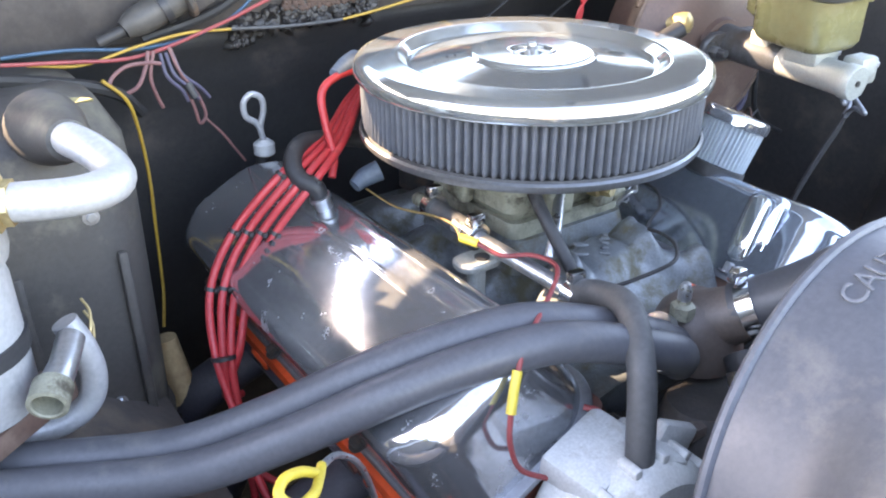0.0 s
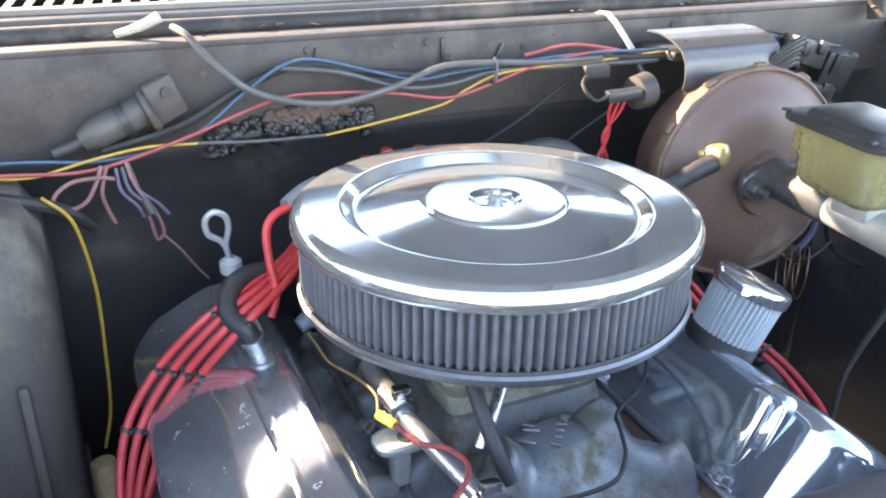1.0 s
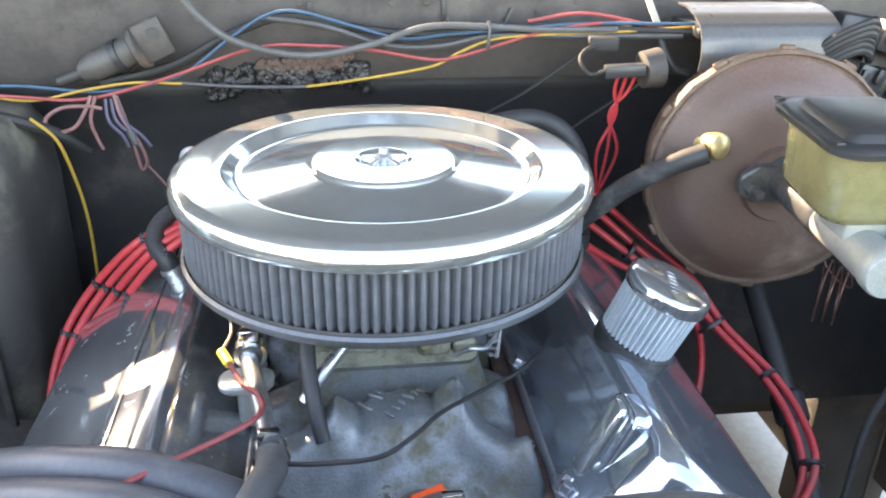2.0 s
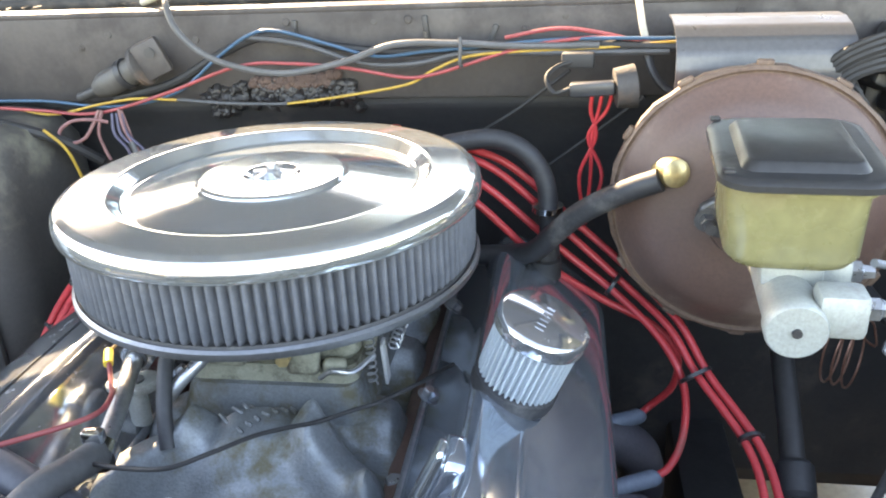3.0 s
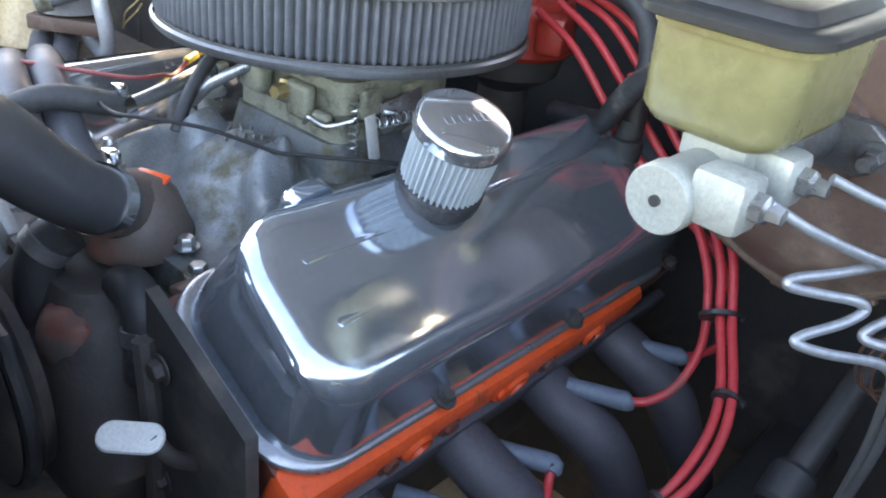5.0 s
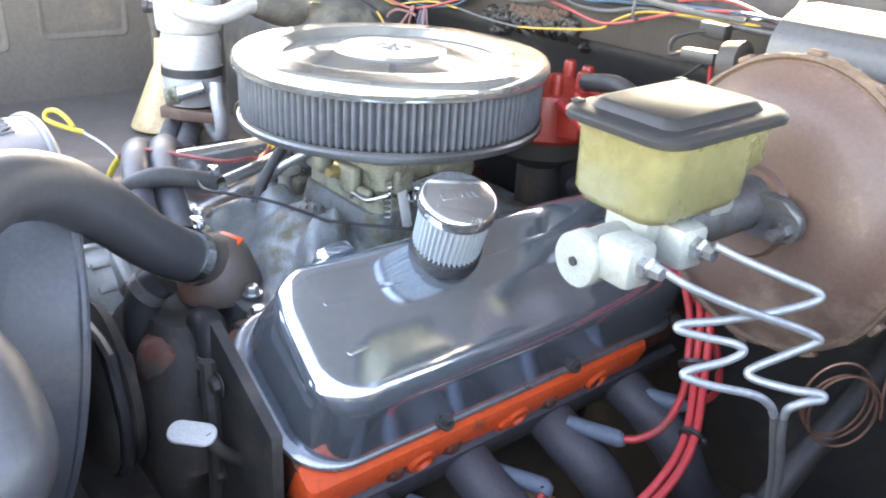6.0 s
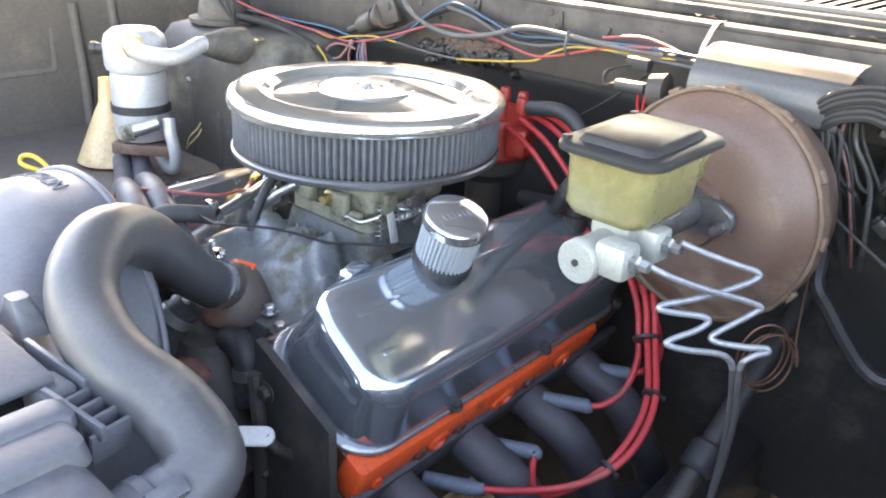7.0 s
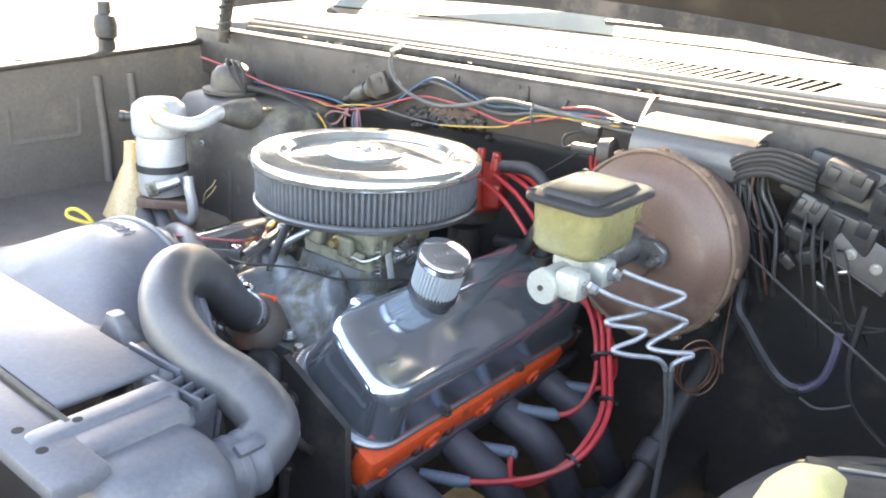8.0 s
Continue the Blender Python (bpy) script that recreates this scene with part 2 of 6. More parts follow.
W_VIOLET = mat("violet wire", (0.075, 0.065, 0.105), (0.05, 0.045, 0.075), rough=0.5, scale=40, bump=0.03)
LOOM = mat("grey loom cover", (0.082, 0.080, 0.080), (0.064, 0.063, 0.065), rough=0.36, scale=9, fine=200, bump=0.03, dirt=(0.15, 0.138, 0.12), dirt_amount=0.06)
TRIM_GREY = mat("chalky lettering", (0.165, 0.172, 0.188), rough=0.95, scale=80)


# ---- geometry helpers ----
class Geo:
    """Collects vertices and faces in world metres."""

    def __init__(self):
        self.v, self.f = [], []

    def add(self, verts, faces):
        k = len(self.v)
        self.v += [tuple(v) for v in verts]
        self.f += [tuple(i + k for i in face) for face in faces]
        return self

    def box(self, c, s, rot=(0, 0, 0), bev=0.002, seg=2):
        bm = bmesh.new()
        bmesh.ops.create_cube(bm, size=1.0)
        bmesh.ops.scale(bm, vec=s, verts=bm.verts)
        if bev:
            bmesh.ops.bevel(bm, geom=bm.edges[:], offset=min(bev, min(s) * 0.45), segments=seg, profile=0.5, affect="EDGES")
        m = pose(*c, *rot)
        bm.verts.index_update()
        self.add([m @ v.co for v in bm.verts], [[v.index for v in f.verts] for f in bm.faces])
        bm.free()
        return self

    def lathe(self, profile, m=Matrix.Identity(4), seg=48, close=True, wave=None):
        """profile: (radius, height) pairs about the z axis of m. wave(a, k): scales the radius by angle."""
        vs, fs, n = [], [], len(profile)
        for j, (r, h) in enumerate(profile):
            for i in range(seg):
                a = 2 * math.pi * i / seg
                rr = r * (wave(i, j) if wave else 1.0)
                vs.append(m @ Vector((rr * math.cos(a), rr * math.sin(a), h)))
        for j in range(n - 1):
            for i in range(seg):
                k = (i + 1) % seg
                fs.append((j * seg + i, j * seg + k, (j + 1) * seg + k, (j + 1) * seg + i))
        if close:
            if profile[0][0] > 1e-5:
                fs.append(tuple(reversed(range(seg))))
            if profile[-1][0] > 1e-5:
                fs.append(tuple((n - 1) * seg + i for i in range(seg)))
        return self.add(vs, fs)

    def stack(self, rings, m=Matrix.Identity(4), corner=5, side=0, warp=None):
        """rings: (cx, cy, half x, half y, corner radius, z): rounded rectangles one above the other."""
        vs, fs = [], []
        for cx, cy, hx, hy, cr, z in rings:
            cr = min(cr, hx * 0.999, hy * 0.999)
            for q, (sx, sy) in enumerate(((1, 1), (-1, 1), (-1, -1), (1, -1))):
                for i in range(corner + 1):
                    a = math.pi / 2 * (q + i / corner)
                    vs.append((cx + sx * (hx - cr) + cr * math.cos(a), cy + sy * (hy - cr) + cr * math.sin(a), z))
                if q % 2 and side:
                    d = hy - cr
                    vs += [(cx + sx * hx, cy + sy * d * (1 - 2 * i / (side + 1)), z) for i in range(1, side + 1)]
        vs = [m @ Vector(warp(*v) if warp else v) for v in vs]
        n = 4 * (corner + 1) + 2 * side
        for j in range(len(rings) - 1):
            for i in range(n):
                k = (i + 1) % n
                fs.append((j * n + i, j * n + k, (j + 1) * n + k, (j + 1) * n + i))
        fs.append(tuple(reversed(range(n))))
        fs.append(tuple((len(rings) - 1) * n + i for i in range(n)))
        return self.add(vs, fs)

    def tube(self, pts, r, seg=10, sub=6, cap=True, ridge=None):
        """A round tube through the points, smoothed. r: one radius or one a point."""
        P = [Vector(p) for p in pts]
        R = list(r) if isinstance(r, (list, tuple)) else [r] * len(P)
        path, rad = [], []
        ext = [P[0] * 2 - P[1]] + P + [P[-1] * 2 - P[-2]]
        for i in range(len(P) - 1):
            a, b, c, d = ext[i], ext[i + 1], ext[i + 2], ext[i + 3]
            for s in range(sub):
                u = s / sub
                path.append(0.5 * ((2 * b) + (c - a) * u + (2 * a - 5 * b + 4 * c - d) * u * u + (3 * b - a - 3 * c + d) * u ** 3))
                rad.append(R[i] + (R[i + 1] - R[i]) * u)
        path.append(P[-1])
        rad.append(R[-1])
        n, vs, fs = len(path), [], []
        t0 = (path[1] - path[0]).normalized()
        up = t0.orthogonal().normalized()
        for i, p in enumerate(path):
            t = ((path[min(i + 1, n - 1)] - path[max(i - 1, 0)])).normalized()
            up = (up - t * up.dot(t)).normalized()
            side = t.cross(up)
            rr = rad[i] * (ridge(i) if ridge else 1.0)
            for s in range(seg):
                a = 2 * math.pi * s / seg
                vs.append(p + (up * math.cos(a) + side * math.sin(a)) * rr)
        for i in range(n - 1):
            for s in range(seg):
                k = (s + 1) % seg
                fs.append((i * seg + s, i * seg + k, (i + 1) * seg + k, (i + 1) * seg + s))
        if cap:
            fs.append(tuple(reversed(range(seg))))
            fs.append(tuple((n - 1) * seg + s for s in range(seg)))
        return self.add(vs, fs)

    def sheet(self, fn, nu, nv, thick=0.0, direction=(0, 0, -1)):
        """A curved sheet fn(u, v), u and v in 0..1, with a thickness."""
        d = Vector(direction) * thick
        top = [Vector(fn(i / nu, j / nv)) for j in range(nv + 1) for i in range(nu + 1)]
        w = nu + 1
        fs = [(j * w + i, j * w + i + 1, (j + 1) * w + i + 1, (j + 1) * w + i) for j in range(nv) for i in range(nu)]
        if not thick:
            return self.add(top, fs)
        k = len(top)
        vs = top + [p + d for p in top]
        fs += [tuple(reversed([q + k for q in f])) for f in fs]
        edge = [i for i in range(w)] + [j * w + nu for j in range(1, nv + 1)] + [nv * w + i for i in range(nu - 1, -1, -1)] + [j * w for j in range(nv - 1, 0, -1)]
        for a, b in zip(edge, edge[1:] + edge[:1]):
            fs.append((b, a, a + k, b + k))
        return self.add(vs, fs)


ORIGIN = {}


def thing(name, at, label, category, group="", kind=""):
    """An empty at the base of a thing."""
    ob = new(name)
    ob.empty_display_size = 0.02
    ob.location = at
    ORIGIN[ob] = Vector(at)
    return tagged(ob, label, category, group, kind)


def part(name, geo, material, parent=None, label="", angle=38):
    """Links what geo holds as one mesh object under a thing or part."""
    o = ORIGIN[parent] if parent else Vector((0, 0, 0))
    me = bpy.data.meshes.new(name)
    me.from_pydata([Vector(v) - o for v in geo.v], [], geo.f)
    me.validate()
    me.materials.append(material)
    bm = bmesh.new()
    bm.from_mesh(me)
    bmesh.ops.recalc_face_normals(bm, faces=bm.faces)
    bm.to_mesh(me)
    bm.free()
    me.polygons.foreach_set("use_smooth", [True] * len(me.polygons))
    me.set_sharp_from_angle(angle=radians(angle))
    ob = new(name, me)
    if parent:
        ob.parent = parent
    ORIGIN[ob] = o
    return tagged(ob, label) if label else ob


def solo(name, geo, material, label, category, kind="", group="", angle=38):
    """A thing of one mesh, with its origin at the middle of its base."""
    xs, ys, zs = zip(*geo.v)
    at = Vector(((min(xs) + max(xs)) / 2, (min(ys) + max(ys)) / 2, min(zs)))
    me = bpy.data.meshes.new(name)
    me.from_pydata([Vector(v) - at for v in geo.v], [], geo.f)
    me.validate()
    me.materials.append(material)
    bm = bmesh.new()
    bm.from_mesh(me)
    bmesh.ops.recalc_face_normals(bm, faces=bm.faces)
    bm.to_mesh(me)
    bm.free()
    me.polygons.foreach_set("use_smooth", [True] * len(me.polygons))
    me.set_sharp_from_angle(angle=radians(angle))
    ob = new(name, me)
    ob.location = at
    ORIGIN[ob] = at
    return tagged(ob, label, category, group, kind)


def axis(at, way, spin=0.0):
    """A frame at a point whose z axis runs along way."""
    return Matrix.Translation(at) @ Vector(way).to_track_quat("Z", "Y").to_matrix().to_4x4() @ pose(0, 0, 0, 0, 0, spin)


def hexbolt(geo, at, way, r=0.007, h=0.006, washer=True):
    m = axis(at, way)
    if washer:
        geo.lathe([(r * 1.5, 0), (r * 1.5, 0.0015)], m, 14)
    geo.lathe([(r, 0.001), (r, h * 0.85), (r * 0.85, h)], m, 6)
    return geo


# ---- ground and body of the car ----
g = Geo().sheet(lambda u, v: (-300 + 600 * u, -300 + 600 * v, 0.0), 12, 12, 0.02)
solo("ground", g, CONCRETE, "pale dusty concrete drive under and round the car", "ground", "structure")

# firewall: upper painted panel, ledge, recessed dark pad
fw = thing("wall_firewall", (0, 0.30, 0.45), "dusty brown-grey painted firewall with a black recessed pad", "firewall", kind="structure")
g = Geo()
g.box((0, 0.312, 1.050), (1.76, 0.022, 0.105), (4, 0, 0), 0.004)
g.box((0, 0.318, 1.1035), (1.76, 0.042, 0.008), (0, 0, 0), 0.003)
part("upper_panel", g, FIREWALL, fw)
g = Geo()
prof = [(0.322, 1.000), (0.322, 0.985), (0.338, 0.955), (0.356, 0.90), (0.366, 0.70), (0.38, 0.42)]
g.sheet(lambda u, v: (-0.89 + 1.78 * u, np.interp(v, np.linspace(0, 1, 6), [p[0] for p in prof]) - 0.006 * math.exp(-((u - 0.33) / 0.04) ** 2), np.interp(v, np.linspace(0, 1, 6), [p[1] for p in prof])), 40, 20, 0.012, (0, 1, 0))
part("pad", g, DARK_WALL, fw, "black recessed lower firewall")
g = Geo()
for i in range(300):
    x = random.uniform(-0.19, 0.0)
    z = 0.990 + 0.020 * math.sin((x + 0.19) * 14) + random.uniform(-0.018, 0.016)
    s = random.uniform(0.003, 0.0085)
    q = [random.uniform(0.6, 1.25) for _ in range(9)]
    g.lathe([(0.0, 0.006), (s * 0.5, 0.005), (s, 0.0), (s * 1.05, -0.02)], axis((x, 0.300 if z > 0.998 else 0.318, z), (random.uniform(-0.6, 0.6), -1, random.uniform(-0.3, 0.6))), 9, wave=lambda i, j: q[i])
part("sealer_lumps", g, SEALER, fw, "cracked black sealer lumps with rust")
g = Geo()
for i in range(90):
    x = random.uniform(-0.13, -0.02)
    s = random.uniform(0.003, 0.0075)
    g.lathe([(0.0, 0.005), (s * 0.6, 0.004), (s, 0.0)], axis((x, 0.298, 1.019 + random.uniform(-0.006, 0.006) + (x + 0.13) * 0.05), (random.uniform(-0.4, 0.4), -1, 0.2)), 7)
part("rust_patch", g, RUST_PATCH, fw, "rusted sealer patch")
for x in (-0.076, 0.068, 0.43):
    part("clip", hexbolt(Geo().box((x, 0.303, 1.085), (0.012, 0.004, 0.026), (0, 0, 0), 0.002), (x, 0.300, 1.090), (0, -1, 0), 0.005, 0.004), FIREWALL, fw)
for x in (-0.34, -0.15, 0.2, 0.36, 0.55):
    part("screw", hexbolt(Geo(), (x, 0.300, 1.066 + 0.01 * math.sin(9 * x)), (0, -1, 0), 0.0035, 0.003), FIREWALL, fw)
solo("trim_seal", Geo().tube([(-0.74, 0.352, 1.108), (-0.4, 0.35, 1.112), (0, 0.35, 1.1125), (0.4, 0.35, 1.112), (0.74, 0.352, 1.106)], 0.0105, 10, 10), SEAL, "cracked black rubber weatherstrip along the cowl", "seal", "structure")
solo("trim_gutter", Geo().box((0, 0.337, 1.092), (1.5, 0.03, 0.018), (0, 0, 0), 0.003), BAY_BLACK, "dark gutter behind the firewall lip", "gutter", "structure")

# cowl with its slotted grille
cowl = thing("cowl_panel", (0, 0.37, 1.09), "sunlit faded cowl panel with a row of slots", "cowl", kind="structure")
part("front_lip", Geo().box((0, 0.375, 1.122), (1.52, 0.024, 0.014), (6, 0, 0), 0.005), BAY_BLACK, cowl, "dark front lip")
part("front_strip", Geo().box((0, 0.3855, 1.1315), (1.52, 0.014, 0.009), (4, 0, 0), 0.002), BODY_PAINT, cowl)
part("rear_panel", Geo().sheet(lambda u, v: (-0.78 + 1.56 * u, 0.482 + 0.16 * v, 1.1446 + 0.0105 * v - 0.02 * (2 * u - 1) ** 2 * v), 16, 4, 0.0012), BODY_PAINT, cowl)
# plenum coloured near-black for the shade under the slots
part("plenum", Geo().box((0, 0.45, 1.035), (1.5, 0.19, 0.006), (0, 0, 0), 0.001), HOLLOW_SHADE, cowl, "plenum floor with the slot shade in its near-black colour")
part("plenum_wall", Geo().box((0, 0.545, 1.089), (1.5, 0.006, 0.108), (0, 0, 0), 0.001).box((0, 0.362, 1.075), (1.5, 0.006, 0.085), (0, 0, 0), 0.001), HOLLOW_SHADE, cowl, "plenum walls with shade in their near-black colour")
part("middle_panel", Geo().box((-0.055, 0.434, 1.139), (0.09, 0.098, 0.006), (4, 0, 0), 0.002), BODY_PAINT, cowl)
for s in (-1, 1):
    part("end_panel", Geo().box((s * 0.66 - 0.012, 0.434, 1.137), (0.21, 0.098, 0.006), (4, 0, 0), 0.002), BODY_PAINT, cowl)
slat_me = None
for k in range(59):
    x = -0.595 + 0.0196 * k
    if -0.1 < x < -0.01:
        continue
    if slat_me is None:
        ob = part("slat", Geo().box((0, 0.434, 1.139), (0.0083, 0.098, 0.0012), (4, 0, -9), 0.0004, 1), BODY_PAINT, cowl)
        slat_me = ob.data
    else:
        ob = new("slat", slat_me)
        ob.parent = cowl
    ob.location = (x, 0, 0)
g = Geo().sheet(lambda u, v: (-0.76 + 1.52 * u, 0.64 + 0.55 * v + 0.05 * (1 - (2 * u - 1) ** 2) * (1 - v), 1.158 + 0.42 * v), 14, 6, 0.006, (0, 0.6, -0.8))
solo("windshield", g, GLASS, "raked clear windshield glass above the cowl", "windshield", "structure").visible_shadow = False
wip = thing("wiper_arm", (0.62, 0.53, 1.155), "black wiper arm lying along the windshield base", "wiper")
part("arm", Geo().tube([(0.645, 0.50, 1.166), (0.56, 0.53, 1.175), (0.45, 0.585, 1.185), (0.30, 0.635, 1.190)], 0.0045, 8, 6), BLACK_PLASTIC, wip)
part("pivot", Geo().lathe([(0.016, 0), (0.016, 0.014), (0.010, 0.022), (0, 0.023)], pose(0.645, 0.50, 1.150), 16), BLACK_PLASTIC, wip)
part("blade", Geo().box((0.20, 0.655, 1.184), (0.36, 0.006, 0.010), (0, 0, 175), 0.002), BLACK_PLASTIC, wip)

# open hood above
hood = thing("hood", (0, 0.37, 1.20), "open hood with a dark ribbed underside", "hood")
HA = radians(52)
crown = lambda x: 0.020 - 0.062 * (x / 0.8) ** 2
hp = lambda x, d, o=0.0: (x, 0.370 - d * math.cos(HA) + o * math.sin(HA), 1.221 + crown(x) + d * math.sin(HA) + o * math.cos(HA))
part("skin", Geo().sheet(lambda u, v: hp(-0.86 + 1.72 * u, 1.25 * v, 0.03), 20, 10, 0.004, (0, 0.7, 0.7)), HOOD_PAINT, hood)
g = Geo()
for x in (-0.83, 0.83):
    g.sheet(lambda u, v: hp(x - 0.045 + 0.09 * u, 1.25 * v, 0.0), 2, 8, 0.03, (0, math.sin(HA), math.cos(HA)))
for d in (0.0, 1.16):
    g.sheet(lambda u, v: hp(-0.79 + 1.58 * u, d + 0.09 * v, 0.0), 20, 2, 0.03, (0, math.sin(HA), math.cos(HA)))
for a, b in ((-0.5, 0.1), (0.5, -0.1)):
    g.sheet(lambda u, v: hp(a + (b - a) * v - 0.04 + 0.08 * u, 0.09 + 1.07 * v, 0.006), 2, 8, 0.024, (0, math.sin(HA), math.cos(HA)))
part("inner_frame", g, HOOD_FRAME, hood, "brown dusty inner frame")
part("rear_lip", Geo().sheet(lambda u, v: (-0.86 + 1.72 * u, 0.372 - 0.004 * v, 1.197 + crown(-0.86 + 1.72 * u) + 0.028 * v), 20, 2, 0.004, (0, 1, 0)), SEAL, hood, "folded black rear lip")
hinge = thing("hinge_assembly", (-0.74, 0.30, 1.09), "dark stamped steel hood hinge with coil spring", "hinge")
part("link", Geo().box((-0.74, 0.29, 1.15), (0.012, 0.03, 0.14), (-12, 0, 0), 0.003), BAY_BLACK, hinge)
part("spring", Geo().tube([(-0.735 + 0.011 * math.cos(i * 1.05), 0.28 + 0.011 * math.sin(i * 1.05), 1.09 + 0.0032 * i) for i in range(36)], 0.003, 6, 2), BAY_BLACK, hinge)
copy_thing(hinge, pose(0.80, 0.30, 1.09))
bump_stop = thing("bump_stop", (-0.872, 0.066, 1.055), "dark rubber hood stop on a bracket on the fender edge", "hood stop")
part("bracket", Geo().stack([(-0.872, 0.066, 0.010, 0.020, 0.006, 1.045), (-0.872, 0.066, 0.010, 0.017, 0.006, 1.085)], corner=3), BAY_BLACK, bump_stop)
part("rubber", Geo().lathe([(0.012, 1.082), (0.023, 1.09), (0.026, 1.115), (0.022, 1.135), (0.015, 1.14), (0.014, 1.165), (0, 1.168)], pose(-0.872, 0.067, 0), 24), RUBBER, bump_stop)

# fenders and inner fenders
for side, nm in ((-1, "passenger"), (1, "driver")):
    f = thing("fender", (side * 0.86, -0.3, 0.4), "dusty faded fender with a dark inner panel and rolled top lip", "fender", kind="structure")
    X = 0.88

    def inner(u, v):
        y = -1.0 + 1.36 * u
        hump = math.exp(-((y + 0.28) / 0.30) ** 2)
        z = 0.25 + (0.775 + 0.07 * (y + 0.32)) * v
        x = X - 0.02 * v
        shelf = (0.25 + 0.17 * hump) * max(0.0, 1 - v * 1.9) ** 0.6 if side < 0 else 0.0
        return (side * (x - shelf), y, z - 0.0)

    part("inner_panel", Geo().sheet(inner, 34, 26, 0.004, (side, 0, 0)), FENDER if side < 0 else WELL, f)
    if side < 0:
        for y0, y1, z0, z1 in ((-0.173, -0.008, 0.876, 0.998), (-0.40, -0.22, 0.86, 0.985)):
            part("stamped_panel", Geo().stack([((y0 + y1) / 2, (z0 + z1) / 2, (y1 - y0) / 2, (z1 - z0) / 2, 0.014, 0.0), ((y0 + y1) / 2, (z0 + z1) / 2, (y1 - y0) / 2 - 0.004, (z1 - z0) / 2 - 0.004, 0.012, 0.006), ((y0 + y1) / 2, (z0 + z1) / 2, (y1 - y0) / 2 - 0.012, (z1 - z0) / 2 - 0.012, 0.010, 0.006), ((y0 + y1) / 2, (z0 + z1) / 2, (y1 - y0) / 2 - 0.018, (z1 - z0) / 2 - 0.018, 0.008, 0.001)], Matrix(((0, 0, 1, -0.868), (1, 0, 0, 0), (0, 1, 0, 0), (0, 0, 0, 1))), 4), FENDER, f)
        for y in (0.04, 0.12):
            part("stamped_rib", Geo().tube([(-0.866, y, 0.72), (-0.864, y, 0.85), (-0.862, y - 0.01, 1.01)], 0.010, 10, 4), FENDER, f)
    part("top_lip", Geo().box((side * (X + 0.012), -0.32, 1.030), (0.075, 1.36, 0.012), (4.0, side * -4, 0), 0.005), BAY_BLACK, f)
    # skin drawn down almost to the ground to block low sun
    part("outer_skin", Geo().sheet(lambda u, v: (side * (X + 0.045 + 0.17 * min(1, 1.6 * v) ** 0.8 + 0.02 * max(0, v - 0.6)), -1.0 + 1.4 * u, 1.033 + 0.07 * (u * 1.4 - 0.68) + 0.012 * math.sin(3.1 * min(1, 1.6 * v)) - 2.42 * max(0, v - 0.6)), 12, 20, 0.004), BODY_PAINT, f)
    for y in (-0.62, -0.36, -0.12, 0.12):
        part("bolt", hexbolt(Geo(), (side * (X + 0.005), y, 1.036 + 0.07 * (y + 0.32)), (0, 0, 1), 0.006, 0.006), ZINC, f)

# unseen cab behind the firewall, added to keep sun off the ground below
cab = thing("cab_body", (0, 1.3, 0.2), "plain unseen cab body added to block sun under the car", "cab", kind="structure")
for sx in (-1, 1):
    part("side", Geo().box((sx * 0.93, 1.45, 0.585), (0.04, 2.1, 1.05), (0, 0, 0), 0.01), BODY_PAINT, cab)
part("floor", Geo().box((0, 1.50, 0.32), (1.8, 2.0, 0.04), (0, 0, 0), 0.005), BAY_BLACK, cab)
for sx in (-1, 1):
    part("pillar", Geo().tube([(sx * 0.81, 0.70, 1.12), (sx * 0.785, 0.90, 1.30), (sx * 0.755, 1.22, 1.60)], 0.036, 12, 4), BODY_PAINT, cab)
part("toe_board", Geo().box((-0.215, 0.43, 0.60), (1.43, 0.05, 0.92), (0, 0, 0), 0.005).box((0.85, 0.43, 0.60), (0.16, 0.05, 0.92), (0, 0, 0), 0.005).box((0.635, 0.43, 0.74), (0.262, 0.046, 0.64), (0, 0, 0), 0.002), BAY_BLACK, cab)

# front: radiator support
# two made-up sheets that keep the sunlit ground from showing below
solo("ground_light_block", Geo().sheet(lambda u, v: (-0.86 + 1.72 * u, -0.89 + 0.56 * v, 0.30 + 0.02 * math.sin(7 * v)), 6, 6, 0.004), BAY_BLACK, "grimy black sheet under the radiator, added to block bright ground", "shield", "structure")
solo("ground_light_block", Geo().sheet(lambda u, v: (-0.86 + 0.67 * u, -0.326 + 0.52 * v, 0.296 + 0.015 * math.sin(5 * u + 3 * v)), 6, 6, 0.004), BAY_BLACK, "grimy black sheet beside the engine block, added to block bright ground", "shield", "structure")
# unseen nose panel, added to block light from the front
solo("wall_front", Geo().box((0, -0.90, 0.50), (1.9, 0.02, 0.80), (0, 0, 0), 0.004), BAY_BLACK, "dark unseen panel at the nose, added to block light", "panel", "structure")
solo("crossmember", Geo().box((0, -0.12, 0.36), (1.2, 0.12, 0.08), (0, 0, 0), 0.01), BAY_BLACK, "grimy black front crossmember", "frame", "structure")
for s in (-1, 1):
    solo("frame_rail", Geo().box((s * 0.44, -0.25, 0.44), (0.08, 1.4, 0.13), (0, 0, 0), 0.012), BAY_BLACK, "grimy black chassis rail", "frame", "structure")


# ---- engine ----
eng = thing("engine_block", (0, 0, 0.40), "oily dark V8 engine block with orange painted heads", "engine")
part("block", Geo().stack([(0, -0.01, 0.15, 0.25, 0.02, 0.42), (0, -0.01, 0.17, 0.26, 0.02, 0.60), (0, -0.01, 0.12, 0.26, 0.02, 0.745)]), IRON, eng)


